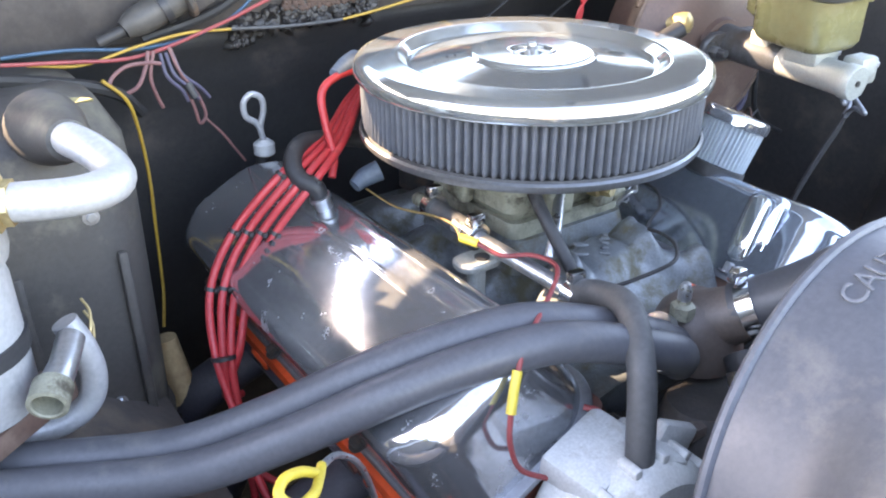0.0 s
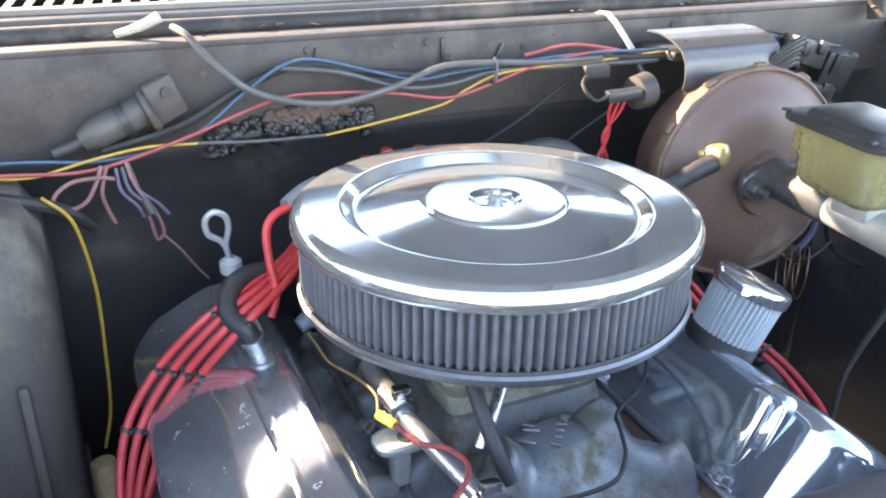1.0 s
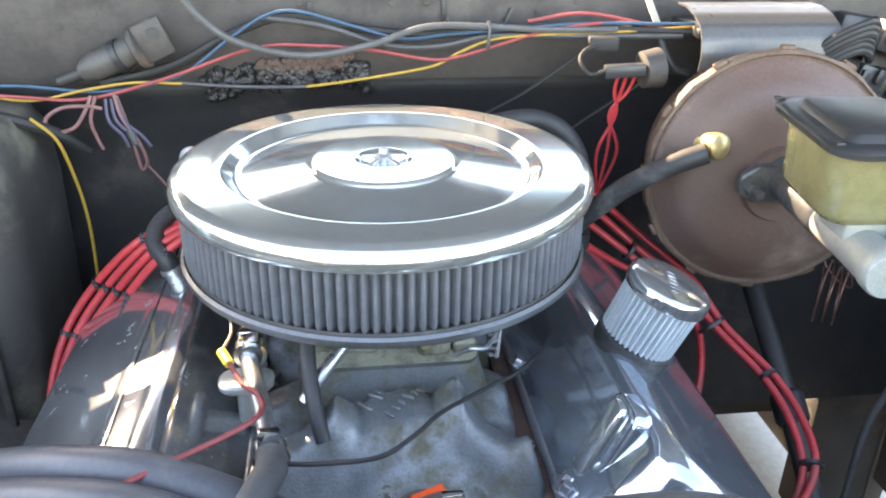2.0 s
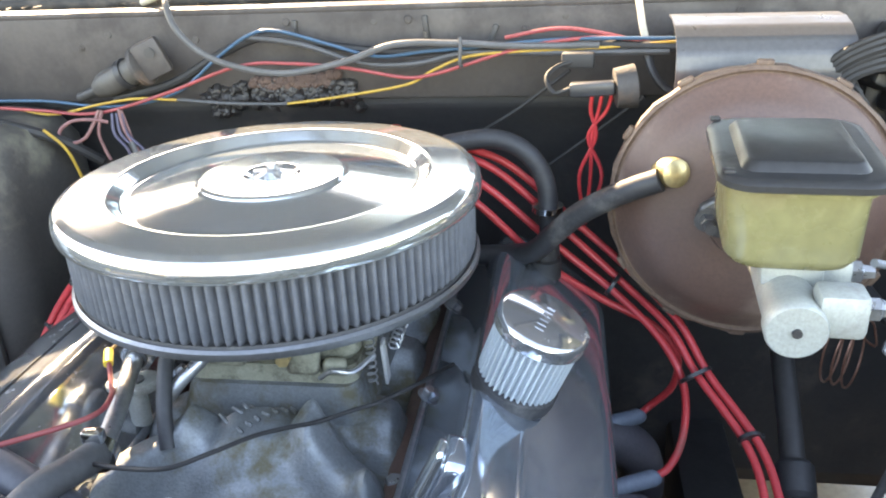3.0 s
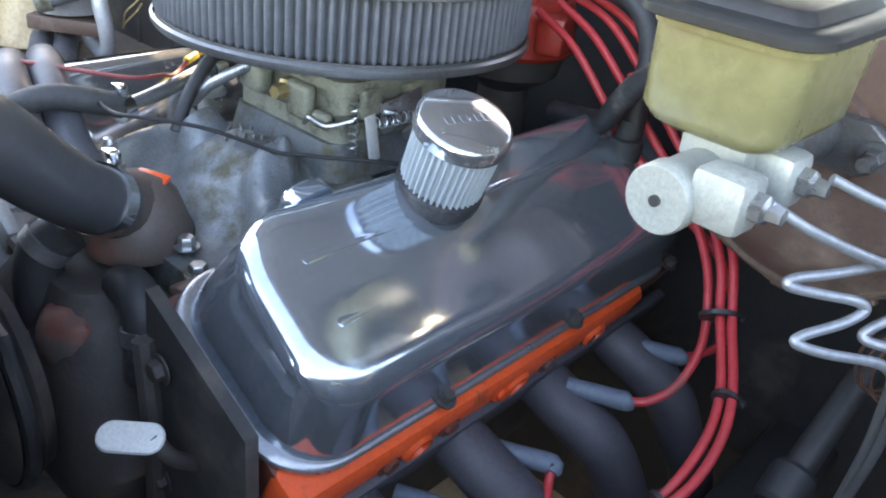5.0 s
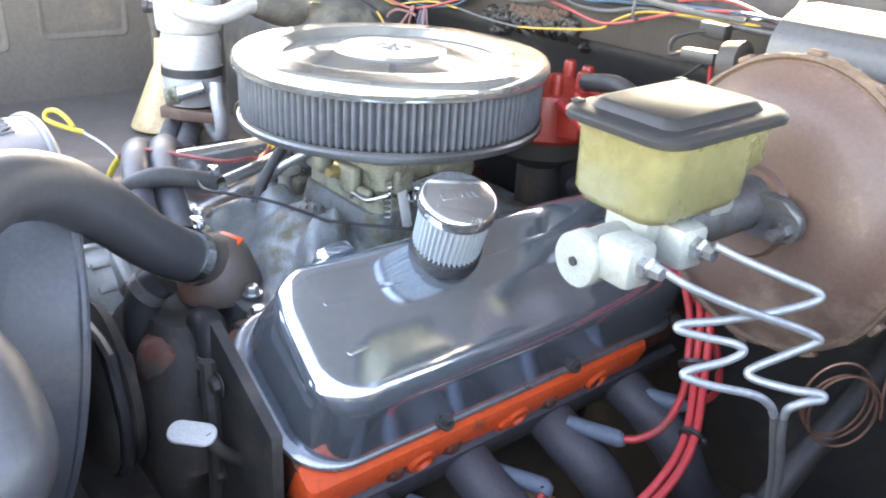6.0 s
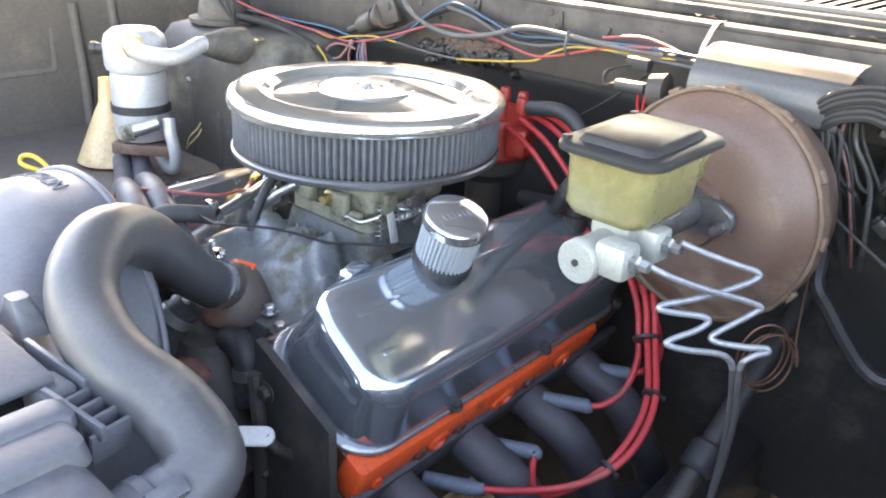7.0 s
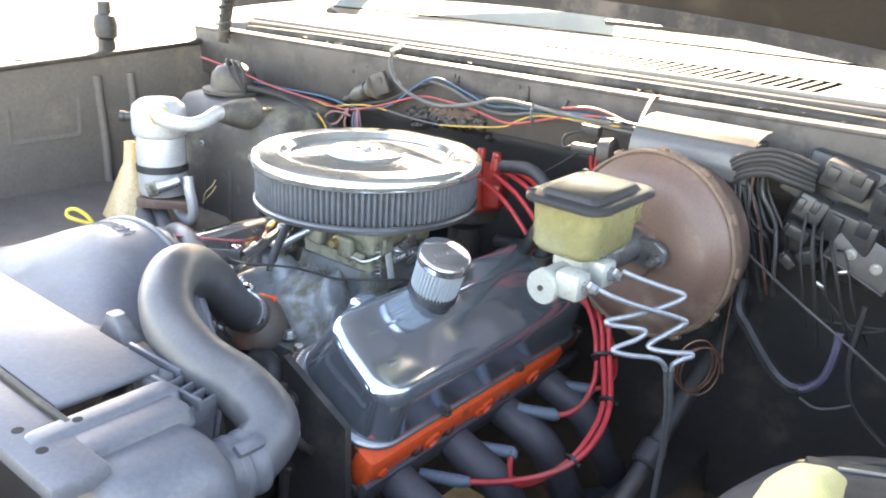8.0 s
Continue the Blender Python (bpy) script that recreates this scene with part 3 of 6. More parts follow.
def head(side, y0):
    """Cylinder head with a bolted rail under the valve cover."""
    A = radians(27)
    m = Matrix.Translation((side * 0.208, y0, 0.772)) @ Matrix.Rotation(side * A, 4, "Y")
    # head body in a darker orange than its rail
    h = part("cylinder_head", Geo().stack([(side * -0.01, 0, 0.070, 0.255, 0.01, -0.085), (side * 0.004, 0, 0.086, 0.262, 0.01, -0.060), (side * 0.004, 0, 0.086, 0.262, 0.012, -0.025)], m), DARK_ORANGE, eng, "dark orange cylinder head")
    part("rail", Geo().stack([(side * 0.083, -0.040, 0.0140, 0.222, 0.006, -0.073), (side * 0.085, -0.040, 0.0165, 0.224, 0.006, -0.067), (side * 0.084, -0.040, 0.0165, 0.224, 0.006, -0.030), (side * 0.082, -0.040, 0.0140, 0.222, 0.006, -0.024)], m), ORANGE, h, "bright orange painted rail")
    for k in range(6):
        y = -0.235 + 0.067 * k
        part("head_bolt", hexbolt(Geo(), m @ Vector((side * 0.1005, y, -0.050)), m.to_3x3() @ Vector((side, 0, 0.25)), 0.0075, 0.0055), DARK_ORANGE if k % 3 else ORANGE, h)
    for k in range(3):
        y = -0.19 + 0.123 * k
        part("boss", Geo().lathe([(0.0155, -0.004), (0.0155, 0.002), (0.013, 0.005), (0.010, 0.005), (0.009, 0.001)], axis(m @ Vector((side * 0.1005, y + 0.05, -0.048)), m.to_3x3() @ Vector((side, 0, 0.1))), 20), ORANGE, h)
    if side > 0:
        part("inner_rail", Geo().box((0.1165, y0 - 0.02, 0.7745), (0.022, 0.45, 0.026), (0, -18, 0), 0.005), RUST, h, "rusty brown inner rail")
    part("gasket_rail", Geo().box(m @ Vector((side * 0.090, 0, -0.081)), (0.034, 0.53, 0.012), (0, side * 27, 0), 0.003), IRON, h)
    return m


def valve_cover(side, y0, material, label):
    m = Matrix.Translation((side * 0.208, y0, 0.772)) @ Matrix.Rotation(side * radians(27), 4, "Y")
    vc = thing("valve_cover", m @ Vector((0, 0, 0)), label, "valve cover", "valve covers")
    k = side * 0.006
    part("flange", Geo().stack([(0, -0.003, 0.0890, 0.2650, 0.054, -0.024), (0, -0.003, 0.0900, 0.2660, 0.054, -0.021), (0, -0.003, 0.0890, 0.2650, 0.054, -0.018), (0, 0, 0.0865, 0.2600, 0.053, -0.0172)], m, 12), FLANGE, vc, "dull bolted flange", 60)
    rings = [(0, 0, 0.0860, 0.2590, 0.053, -0.0180), (0, 0, 0.0850, 0.2580, 0.052, -0.014)]
    R = 0.020
    rings += [(k * f, 0, 0.0850 - 0.0080 * f, 0.2580 - 0.0060 * f, 0.052 - 0.002 * f, -0.014 + (0.089 - R) * f) for f in (0.25, 0.5, 0.75, 0.9, 1.0)]
    for n in range(1, 11):
        a = math.pi / 2 * n / 10
        rings.append((k, 0, 0.0770 - R * (1 - math.cos(a)), 0.2520 - R * (1 - math.cos(a)), 0.050 - 0.75 * R * (1 - math.cos(a)), 0.075 - R + R * math.sin(a)))
    rings += [(k, 0, 0.0765 - R - (0.0075 - 0.1 * R) * n, 0.2515 - R - 0.0055 * n, 0.0497 - 0.75 * R - (0.0047 - 0.075 * R) * n, 0.07505 + 0.00015 * n) for n in range(11)]

    def top_shape(x, y, z):
        """The passenger cover has a crowned top; the driver cover slopes outward."""
        if side < 0:
            c = max(0.0, min(1.0, (z - 0.056) / 0.019))
            return (x, y, z + 0.0065 * c * max(0.0, 1 - ((x - k) / 0.056) ** 2))
        h = max(0.0, min(1.0, (z + 0.014) / 0.089))
        if x > 0.0:
            x *= 1 - 0.13 * h
        return (x, y, z + h * (0.004 - 0.20 * (x + 0.06)))

    part("cover", Geo().stack(rings, m, 16, 60, top_shape), material, vc, angle=75)
    up = 0.0 if side > 0 else 0.0050
    for v in (-0.024, 0.027):
        part("rib", Geo().stack([(v, 0, 0.0060, 0.212, 0.0055, 0.0752 + up), (v, 0, 0.0036, 0.2105, 0.0034, 0.0758 + up), (v, 0, 0.0012, 0.209, 0.0010, 0.0760 + up)], m, 4, 0, top_shape if side > 0 else None), material, vc, "shallow pressed rib", 60)
    for y in (-0.175, 0.0, 0.175):
        for s in (-1, 1):
            b = Geo()
            hexbolt(b, m @ Vector((s * side * 0.087, y + (0.06 if s == 1 else 0), -0.016)), m.to_3x3() @ Vector((0, 0, 1)), 0.0062, 0.009)
            part("bolt", b, ZINC if s == -1 else IRON, vc)
    return vc, m


head(1, -0.015)
head(-1, 0.005)
vcd, MD = valve_cover(1, -0.015, COVER_CHROME, "chrome valve cover with rounded edges on the driver-side head")
vcp, MP = valve_cover(-1, 0.005, DULL_CHROME, "dusty chrome valve cover on the passenger-side head")
# tall bolt pocket pressed into the inner face of the driver cover
g = Geo()
cm = MD @ pose(-0.0768, -0.170, 0.035, 0, -92, 6)
g.stack([(0, 0, 0.041, 0.021, 0.012, -0.010), (0, 0, 0.040, 0.020, 0.012, 0.0015), (0, 0, 0.038, 0.018, 0.011, 0.0028)], cm, 6)
part("clip_pad", g, COVER_CHROME, vcd, "raised chrome surround", 60)
# lighter metal here carries the sky reflection of the step
g = Geo().stack([(-0.001, 0.005, 0.036, 0.0115, 0.008, 0.002), (-0.001, 0.005, 0.036, 0.0110, 0.008, 0.006), (-0.001, 0.005, 0.034, 0.0085, 0.007, 0.0078)], cm, 5)
part("clip_bar", g, LID, vcd, "pressed pocket wall in brighter metal for its sky reflection", 60)
g = Geo().tube([cm @ Vector(p) for p in ((-0.030, -0.0155, 0.003), (0.026, -0.0155, 0.0035), (0.034, -0.010, 0.0035), (0.037, -0.002, 0.003))], 0.0016, 8, 4)
part("pocket_rim", g, COVER_CHROME, vcd)
part("pocket_slot", Geo().box(cm @ Vector((-0.028, -0.0095, 0.0035)), (0.003, 0.005, 0.016), (0, 27, 6), 0.001), HOLLOW_SHADE, vcd, "slot shade as a near-black block beside the bolt")
part("pocket_bolt", hexbolt(Geo(), MD @ Vector((-0.0835, -0.164, -0.016)), MD.to_3x3() @ Vector((0, 0, 1)), 0.0058, 0.011), ZINC, vcd)


def headers(side, y0):
    hd = thing("exhaust_header", (side * 0.33, y0, 0.45), "dark blue-grey exhaust header tubes beside the head", "exhaust header", "headers")
    part("flange", Geo().box((side * 0.262, y0, 0.652), (0.012, 0.52, 0.05), (0, side * 27, 0), 0.003), HEADER, hd)
    for k in range(4):
        y = y0 - 0.19 + 0.123 * k
        part("primary_tube", Geo().tube([(side * 0.250, y, 0.648), (side * 0.295, y, 0.632), (side * 0.335, y + 0.015, 0.60), (side * 0.35, y + 0.05, 0.53), (side * 0.355, y + 0.10, 0.46), (side * 0.36, 0.22 + 0.02 * k, 0.40)], 0.0265, 16, 6), HEADER, hd)
    return hd


headers(1, -0.02)
headers(-1, 0.0)

# intake manifold as one casting
intake = thing("intake_manifold", (0, 0, 0.745), "stained cast aluminium intake manifold with raised lettering", "intake manifold")


def intake_z(x, y):
    ax = abs(x)
    z = 0.778 - 0.28 * max(0, ax - 0.09)
    z += 0.040 * math.exp(-(x / 0.060) ** 4 - ((y + 0.02) / 0.150) ** 8)
    run = max(0.0, min(1.0, (ax - 0.030) / 0.02)) * max(0.0, min(1.0, ((0.128 if x < 0 else 0.114) - ax) / 0.012))
    for y0, lean in ((-0.120, -0.55), (-0.047, -0.15), (0.047, 0.15), (0.120, 0.55)):
        d = (y - y0 - lean * (ax - 0.04)) / 0.028
        z += 0.040 * run * math.exp(-d ** 4) * (1.0 - 2.4 * max(0.0, ax - 0.05))
    for px, py, pa, hl, hw, hz in ((-0.045, -0.140, 0.36, 0.088, 0.029, 0.013), (0.084, -0.100, -0.20, 0.046, 0.021, 0.010)):
        du = (x - px) * math.cos(pa) + (y - py) * math.sin(pa)
        dv = (y - py) * math.cos(pa) - (x - px) * math.sin(pa)
        z += hz * math.exp(-(du / hl) ** 8 - (dv / hw) ** 6)
    z += 0.010 * math.exp(-((x - 0.012) / 0.046) ** 6 - ((y + 0.135) / 0.050) ** 6)
    z += 0.018 * math.exp(-((x - 0.108) / 0.016) ** 4 - ((y + 0.165) / 0.018) ** 4)
    z += 0.0016 * noise.noise(Vector((x * 26, y * 26, 0.3))) + 0.0010 * noise.noise(Vector((x * 80, y * 80, 1.3)))
    return z


part("casting", Geo().sheet(lambda u, v: (-0.132 + 0.264 * u, -0.235 + 0.47 * v, intake_z(-0.132 + 0.264 * u, -0.235 + 0.47 * v)), 120, 190, 0.045), CAST, intake, angle=70)
part("carb_pad", Geo().stack([(0, 0, 0.085, 0.085, 0.02, 0.812), (0, 0, 0.075, 0.078, 0.015, 0.845)]), CAST, intake)
for x, y in ((0.112, -0.12), (0.0925, -0.226), (0.117, -0.205), (-0.112, -0.12), (-0.117, -0.20), (0.112, 0.02), (-0.112, 0.02), (0.115, 0.12), (-0.115, 0.12)):
    part("manifold_bolt", hexbolt(Geo(), (x, y, intake_z(x, y) - 0.002), (0, 0, 1), 0.0075, 0.010), ZINC, intake)
# raised maker's script as plain bars, running back along the plenum
for row, n, w in ((0, 7, 0.014), (1, 9, 0.008)):
    for i in range(n):
        s = (i + 0.5) / n
        x = -0.030 + row * 0.020 + 0.050 * s + 0.002 * math.sin(i * 1.7) * (1 - row)
        y = -0.120 - row * 0.014 + 0.052 * s
        part("raised_bar", Geo().box((x, y, intake_z(x, y) + 0.0010), (w * (1.0 if i % 3 else 1.35), 0.0032, 0.0034), (0, 0, -45 + 14 * (i % 2)), 0.0012, 1), CAST, intake)
lug = part("lug", Geo().stack([(-0.124, -0.078, 0.009, 0.007, 0.006, 0.800), (-0.124, -0.078, 0.009, 0.007, 0.006, 0.834), (-0.124, -0.078, 0.022, 0.015, 0.013, 0.838), (-0.124, -0.078, 0.023, 0.016, 0.013, 0.840), (-0.124, -0.078, 0.023, 0.016, 0.013, 0.844), (-0.124, -0.078, 0.021, 0.014, 0.012, 0.846)], corner=6), MC_CAST, intake, "flat cast lug with a bolt hole on a post")
part("lug_hole", Geo().lathe([(0.0075, 0.8455), (0.0075, 0.8472)], pose(-0.120, -0.081, 0), 16), BAY_BLACK, lug)

# thermostat housing and water neck
neck = thing("thermostat_housing", (0.015, -0.235, 0.775), "brown stained cast thermostat housing with a trace of orange", "thermostat housing")
part("body", Geo().lathe([(0.044, 0), (0.046, 0.01), (0.040, 0.028), (0.034, 0.045), (0.022, 0.058), (0, 0.062)], pose(0.012, -0.232, 0.772), 24), BROWN_IRON, neck)
part("outlet", Geo().tube([(0.012, -0.232, 0.805), (0.025, -0.255, 0.818), (0.040, -0.278, 0.835), (0.052, -0.298, 0.850)], [0.030, 0.027, 0.0245, 0.0245], 20, 5), BROWN_IRON, neck)
for a in (-0.05, 0.05):
    part("bolt", hexbolt(Geo(), (0.012 + a, -0.232 + a * 0.3, 0.784), (0, 0, 1), 0.007, 0.01), ZINC, neck)
part("paint_flake", Geo().box((0.016, -0.218, 0.829), (0.028, 0.013, 0.004), (14, 6, 30), 0.0015), ORANGE, neck, "flake of bright orange paint")
snd = thing("coolant_sender", (-0.005, -0.20, 0.80), "dull brass coolant sender with a pale terminal", "sensor")
part("hex", Geo().lathe([(0.011, 0), (0.011, 0.012), (0.006, 0.014), (0.006, 0.03), (0, 0.031)], pose(-0.016, -0.236, 0.822), 6), CARB, snd)
part("boot", Geo().lathe([(0.006, 0), (0.006, 0.010), (0.004, 0.016), (0, 0.017)], pose(-0.016, -0.236, 0.84), 12), ZINC, snd)

# water pump and front drive
pump = thing("water_pump", (0, -0.33, 0.60), "dark oily water pump with orange remnants", "water pump")
part("housing", Geo().stack([(0, -0.30, 0.11, 0.035, 0.03, 0.58), (0, -0.30, 0.13, 0.045, 0.04, 0.64), (0, -0.29, 0.10, 0.04, 0.04, 0.72), (0, -0.28, 0.06, 0.03, 0.03, 0.765)]), IRON, pump)
part("pulley", Geo().lathe([(0.03, -0.01), (0.085, -0.01), (0.09, 0), (0.076, 0.009), (0.09, 0.018), (0.078, 0.028), (0.03, 0.03)], axis((0, -0.355, 0.69), (0, -1, 0)), 36), BAY_BLACK, pump)
part("nose", Geo().lathe([(0.035, 0), (0.033, 0.05)], axis((0, -0.315, 0.69), (0, -1, 0)), 20), DARK_ORANGE, pump)
part("paint_patch", Geo().lathe([(0.0, 0.010), (0.010, 0.009), (0.019, 0.005), (0.026, -0.002), (0.028, -0.012)], axis((0.050, -0.322, 0.733), (0.3, -1, 0.35)), 22, wave=lambda i, j: 1 + 0.06 * math.sin(0.9 * i) + 0.05 * math.sin(2.1 * i + j)), DARK_ORANGE, pump, "patch of old orange paint")
tab = thing("bracket_plate", (0.19, -0.34, 0.73), "pale dusty metal tab beside the water pump", "bracket")
tm = pose(0.192, -0.340, 0.742, 28, 0, 44)
part("tab", Geo().stack([(0, 0, 0.021, 0.0100, 0.0095, -0.0015), (0, 0, 0.022, 0.0110, 0.0105, 0.0), (0, 0, 0.021, 0.0100, 0.0095, 0.0015)], tm, 6), CAST_PALE, tab)
part("stay", Geo().tube([tm @ Vector((0.012, 0.003, -0.002)), (0.205, -0.322, 0.725), (0.20, -0.300, 0.70)], 0.006, 10, 4), IRON, tab, "dark stay")
byp = thing("bypass_hose", (0.08, -0.27, 0.72), "short black bypass hose with a steel clamp", "hose")
part("hose", Geo().tube([(0.055, -0.27, 0.765), (0.085, -0.275, 0.775), (0.105, -0.28, 0.755), (0.11, -0.285, 0.715)], 0.016, 14, 5), RUBBER, byp)
part("clamp", Geo().lathe([(0.0172, -0.006), (0.0182, -0.006), (0.0182, 0.006), (0.0172, 0.006)], axis((0.106, -0.28, 0.75), (0.2, -0.1, -1)), 24), ZINC, byp)
byp2 = thing("bypass_hose", (0.0, -0.30, 0.70), "short black coolant hose with a worm clamp on the pump", "hose")
part("hose", Geo().tube([(0.010, -0.288, 0.800), (0.002, -0.304, 0.785), (0.000, -0.312, 0.760), (0.002, -0.312, 0.715)], 0.019, 18, 5), RUBBER, byp2)
part("clamp", Geo().lathe([(0.0192, -0.006), (0.0206, -0.006), (0.0206, 0.006), (0.0192, 0.006)], axis((0.003, -0.303, 0.788), (-0.3, -0.6, -0.75)), 28), ZINC, byp2)
part("clamp_screw", Geo().box((0.006, -0.298, 0.806), (0.020, 0.010, 0.010), (-30, 10, 20), 0.002), CAST_PALE, byp2, "pale worm screw housing")

alt = thing("alternator", (-0.13, -0.31, 0.62), "pale cast aluminium alternator with cooling slots", "alternator")
am = axis((-0.148, -0.272, 0.712), (0, -1, 0))
part("case", Geo().lathe([(0.02, -0.01), (0.062, -0.008), (0.072, 0.004), (0.074, 0.03), (0.072, 0.055), (0.06, 0.07), (0.03, 0.074)], am, 36), CAST_PALE, alt)
g = Geo()
for k in range(14):
    a = k * math.tau / 14
    g.box(am @ Vector((0.052 * math.cos(a), 0.052 * math.sin(a), -0.008)), (0.012, 0.005, 0.022), (0, -math.degrees(a), 0), 0.001)
part("vane", g, CAST_PALE, alt)
part("pulley", Geo().lathe([(0.02, 0), (0.036, 0.002), (0.028, 0.009), (0.036, 0.016), (0.02, 0.02)], axis((-0.148, -0.350, 0.712), (0, -1, 0)), 28), ZINC, alt)
for k in range(16):
    a = k * math.tau / 16
    part("fin", Geo().box(am @ Vector((0.0735 * math.cos(a + 0.2), 0.0735 * math.sin(a + 0.2), 0.046)), (0.008, 0.020, 0.010), (0, 90 - math.degrees(a + 0.2), 0), 0.002), CAST_PALE, alt)
part("rear_boss", Geo().lathe([(0.024, -0.03), (0.028, -0.026), (0.028, -0.006)], am, 24), CAST_PALE, alt)
part("regulator", Geo().box((-0.165, -0.285, 0.772), (0.075, 0.055, 0.026), (8, -6, 12), 0.006), CAST_PALE, alt, "pale blocky casting")
part("strut", Geo().box((-0.12, -0.300, 0.770), (0.03, 0.06, 0.020), (0, 24, -10), 0.005), CAST_PALE, alt)
part("terminal_block", Geo().box(am @ Vector((0.038, 0.036, -0.016)), (0.03, 0.022, 0.024), (0, -40, 0), 0.004), BLACK_PLASTIC, alt)
part("mount_ear", Geo().box((-0.095, -0.30, 0.765), (0.05, 0.014, 0.035), (0, 30, 0), 0.005), CAST_PALE, alt)
solo("alternator_bracket", Geo().tube([(-0.07, -0.30, 0.76), (-0.02, -0.295, 0.745), (0.03, -0.29, 0.70), (0.05, -0.29, 0.66)], 0.008, 8, 5), BROWN_IRON, "brown flat steel alternator bracket", "bracket")
belt_pts = [(0.092 * math.cos(a), -0.366, 0.69 + 0.092 * math.sin(a)) for a in np.linspace(-2.2, 1.0, 10)] + [(-0.148 + 0.04 * math.cos(a), -0.366, 0.712 + 0.04 * math.sin(a)) for a in np.linspace(1.7, 3.9, 7)]
solo("drive_belt", Geo().tube(belt_pts + [belt_pts[0]], 0.006, 8, 3), RUBBER, "black rubber drive belt round the pulleys", "belt")


# ---- carburettor and air cleaner ----
carb = thing("carburettor", (0, 0, 0.845), "olive-gold carburettor with steel linkages on the manifold", "carburettor")
part("base_plate", Geo().stack([(0, 0, 0.075, 0.072, 0.012, 0.845), (0, 0, 0.075, 0.072, 0.012, 0.862)]), CARB, carb)
part("main_body", Geo().stack([(0, 0.0, 0.070, 0.064, 0.012, 0.862), (0, 0, 0.078, 0.070, 0.014, 0.872), (0, 0, 0.078, 0.070, 0.014, 0.895)]), CARB, carb)
part("bowl_cover", Geo().stack([(0, -0.0, 0.088, 0.080, 0.02, 0.895), (0, 0, 0.088, 0.080, 0.02, 0.905), (0, 0, 0.06, 0.06, 0.02, 0.915), (0, 0, 0.06, 0.06, 0.03, 0.925)]), CARB, carb)
for x, y in ((-0.07, -0.062), (0.07, -0.062), (-0.07, 0.062), (0.07, 0.062), (0.0, -0.072)):
    part("screw", Geo().lathe([(0.006, 0), (0.006, 0.006), (0.004, 0.008), (0, 0.008)], pose(x, y, 0.905), 10), ZINC, carb)
part("throttle_rod", Geo().tube([(0.082, -0.03, 0.87), (0.095, -0.03, 0.875), (0.098, 0.0, 0.865), (0.092, 0.04, 0.87)], 0.003, 8, 5), ZINC, carb)
part("choke_tube", Geo().tube([(-0.022, -0.078, 0.900), (-0.042, -0.098, 0.884), (-0.060, -0.115, 0.868), (-0.074, -0.124, 0.850)], 0.0055, 12, 4), ZINC, carb, "short bright steel tube")
part("lever", Geo().box((0.09, -0.01, 0.872), (0.004, 0.05, 0.03), (10, 0, 0), 0.001), ZINC, carb)
part("vacuum_hose", Geo().tube([(-0.055, -0.06, 0.912), (-0.066, -0.085, 0.905), (-0.070, -0.11, 0.885), (-0.066, -0.135, 0.855), (-0.06, -0.15, 0.83)], 0.0065, 12, 5), RUBBER, carb)
for k, (x, y, z, sx, sy, sz) in enumerate(((-0.03, -0.083, 0.882, 0.035, 0.016, 0.026), (0.035, -0.082, 0.878, 0.028, 0.014, 0.034), (0.083, 0.02, 0.888, 0.014, 0.04, 0.024), (0.084, -0.045, 0.884, 0.012, 0.026, 0.03), (-0.085, 0.01, 0.884, 0.016, 0.05, 0.028), (0.06, -0.078, 0.866, 0.02, 0.012, 0.016))):
    part("casting_boss", Geo().box((x, y, z), (sx, sy, sz), (6 * (k % 3), 4, 7 * (k % 2)), 0.005, 3), CARB, carb)
part("linkage_arm", Geo().box((0.099, 0.012, 0.862), (0.003, 0.055, 0.010), (24, 0, 0), 0.001), ZINC, carb)
part("linkage_arm", Geo().box((0.096, -0.05, 0.855), (0.003, 0.012, 0.045), (12, 0, 0), 0.001), CAST_PALE, carb)
part("return_spring", Geo().tube([(0.088 + 0.004 * math.cos(i * 1.3), -0.066 + 0.004 * math.sin(i * 1.3), 0.842 + 0.0014 * i) for i in range(36)], 0.0009, 5, 2), ZINC, carb)
part("kick_lever", Geo().tube([(0.05, -0.09, 0.862), (0.062, -0.094, 0.872), (0.078, -0.088, 0.868), (0.092, -0.07, 0.874)], 0.0022, 8, 4), ZINC, carb)
part("fuel_inlet", Geo().lathe([(0.010, 0), (0.010, 0.012), (0.007, 0.014), (0.006, 0.026)], axis((0.02, -0.078, 0.885), (0.2, -1, 0)), 6), BRASS, carb)
part("spring", Geo().tube([(0.105 + 0.005 * math.cos(i * 1.3), -0.055 + 0.0028 * i * 0.6, 0.872 + 0.005 * math.sin(i * 1.3)) for i in range(40)], 0.0009, 5, 2), ZINC, carb)

ac = thing("air_cleaner", (0, 0, 0.922), "round air cleaner with polished lid and dark pleated filter", "air cleaner")
lid_profile = [(0.1765, 0.984), (0.1782, 0.986), (0.1785, 0.992), (0.1772, 0.9975), (0.1735, 1.0012), (0.168, 1.0030), (0.1365, 1.0042), (0.1340, 1.0034), (0.1262, 0.9948), (0.1235, 0.9936), (0.1205, 0.9936), (0.0640, 1.0004), (0.0628, 1.0016), (0.0612, 1.0038), (0.0598, 1.0042), (0.0245, 1.0046), (0.0225, 1.0040), (0.0180, 1.0010), (0.0165, 1.0006), (0.0, 1.0005)]
rings = []
for (r0, h0), (r1, h1) in zip(lid_profile, lid_profile[1:]):
    rings.append((r0, h0))
    if r0 - r1 > 0.005:
        rings += [(r0 + (r1 - r0) * f, h0 + (h1 - h0) * f) for f in (0.04, 0.5, 0.96)]
rings.append(lid_profile[-1])
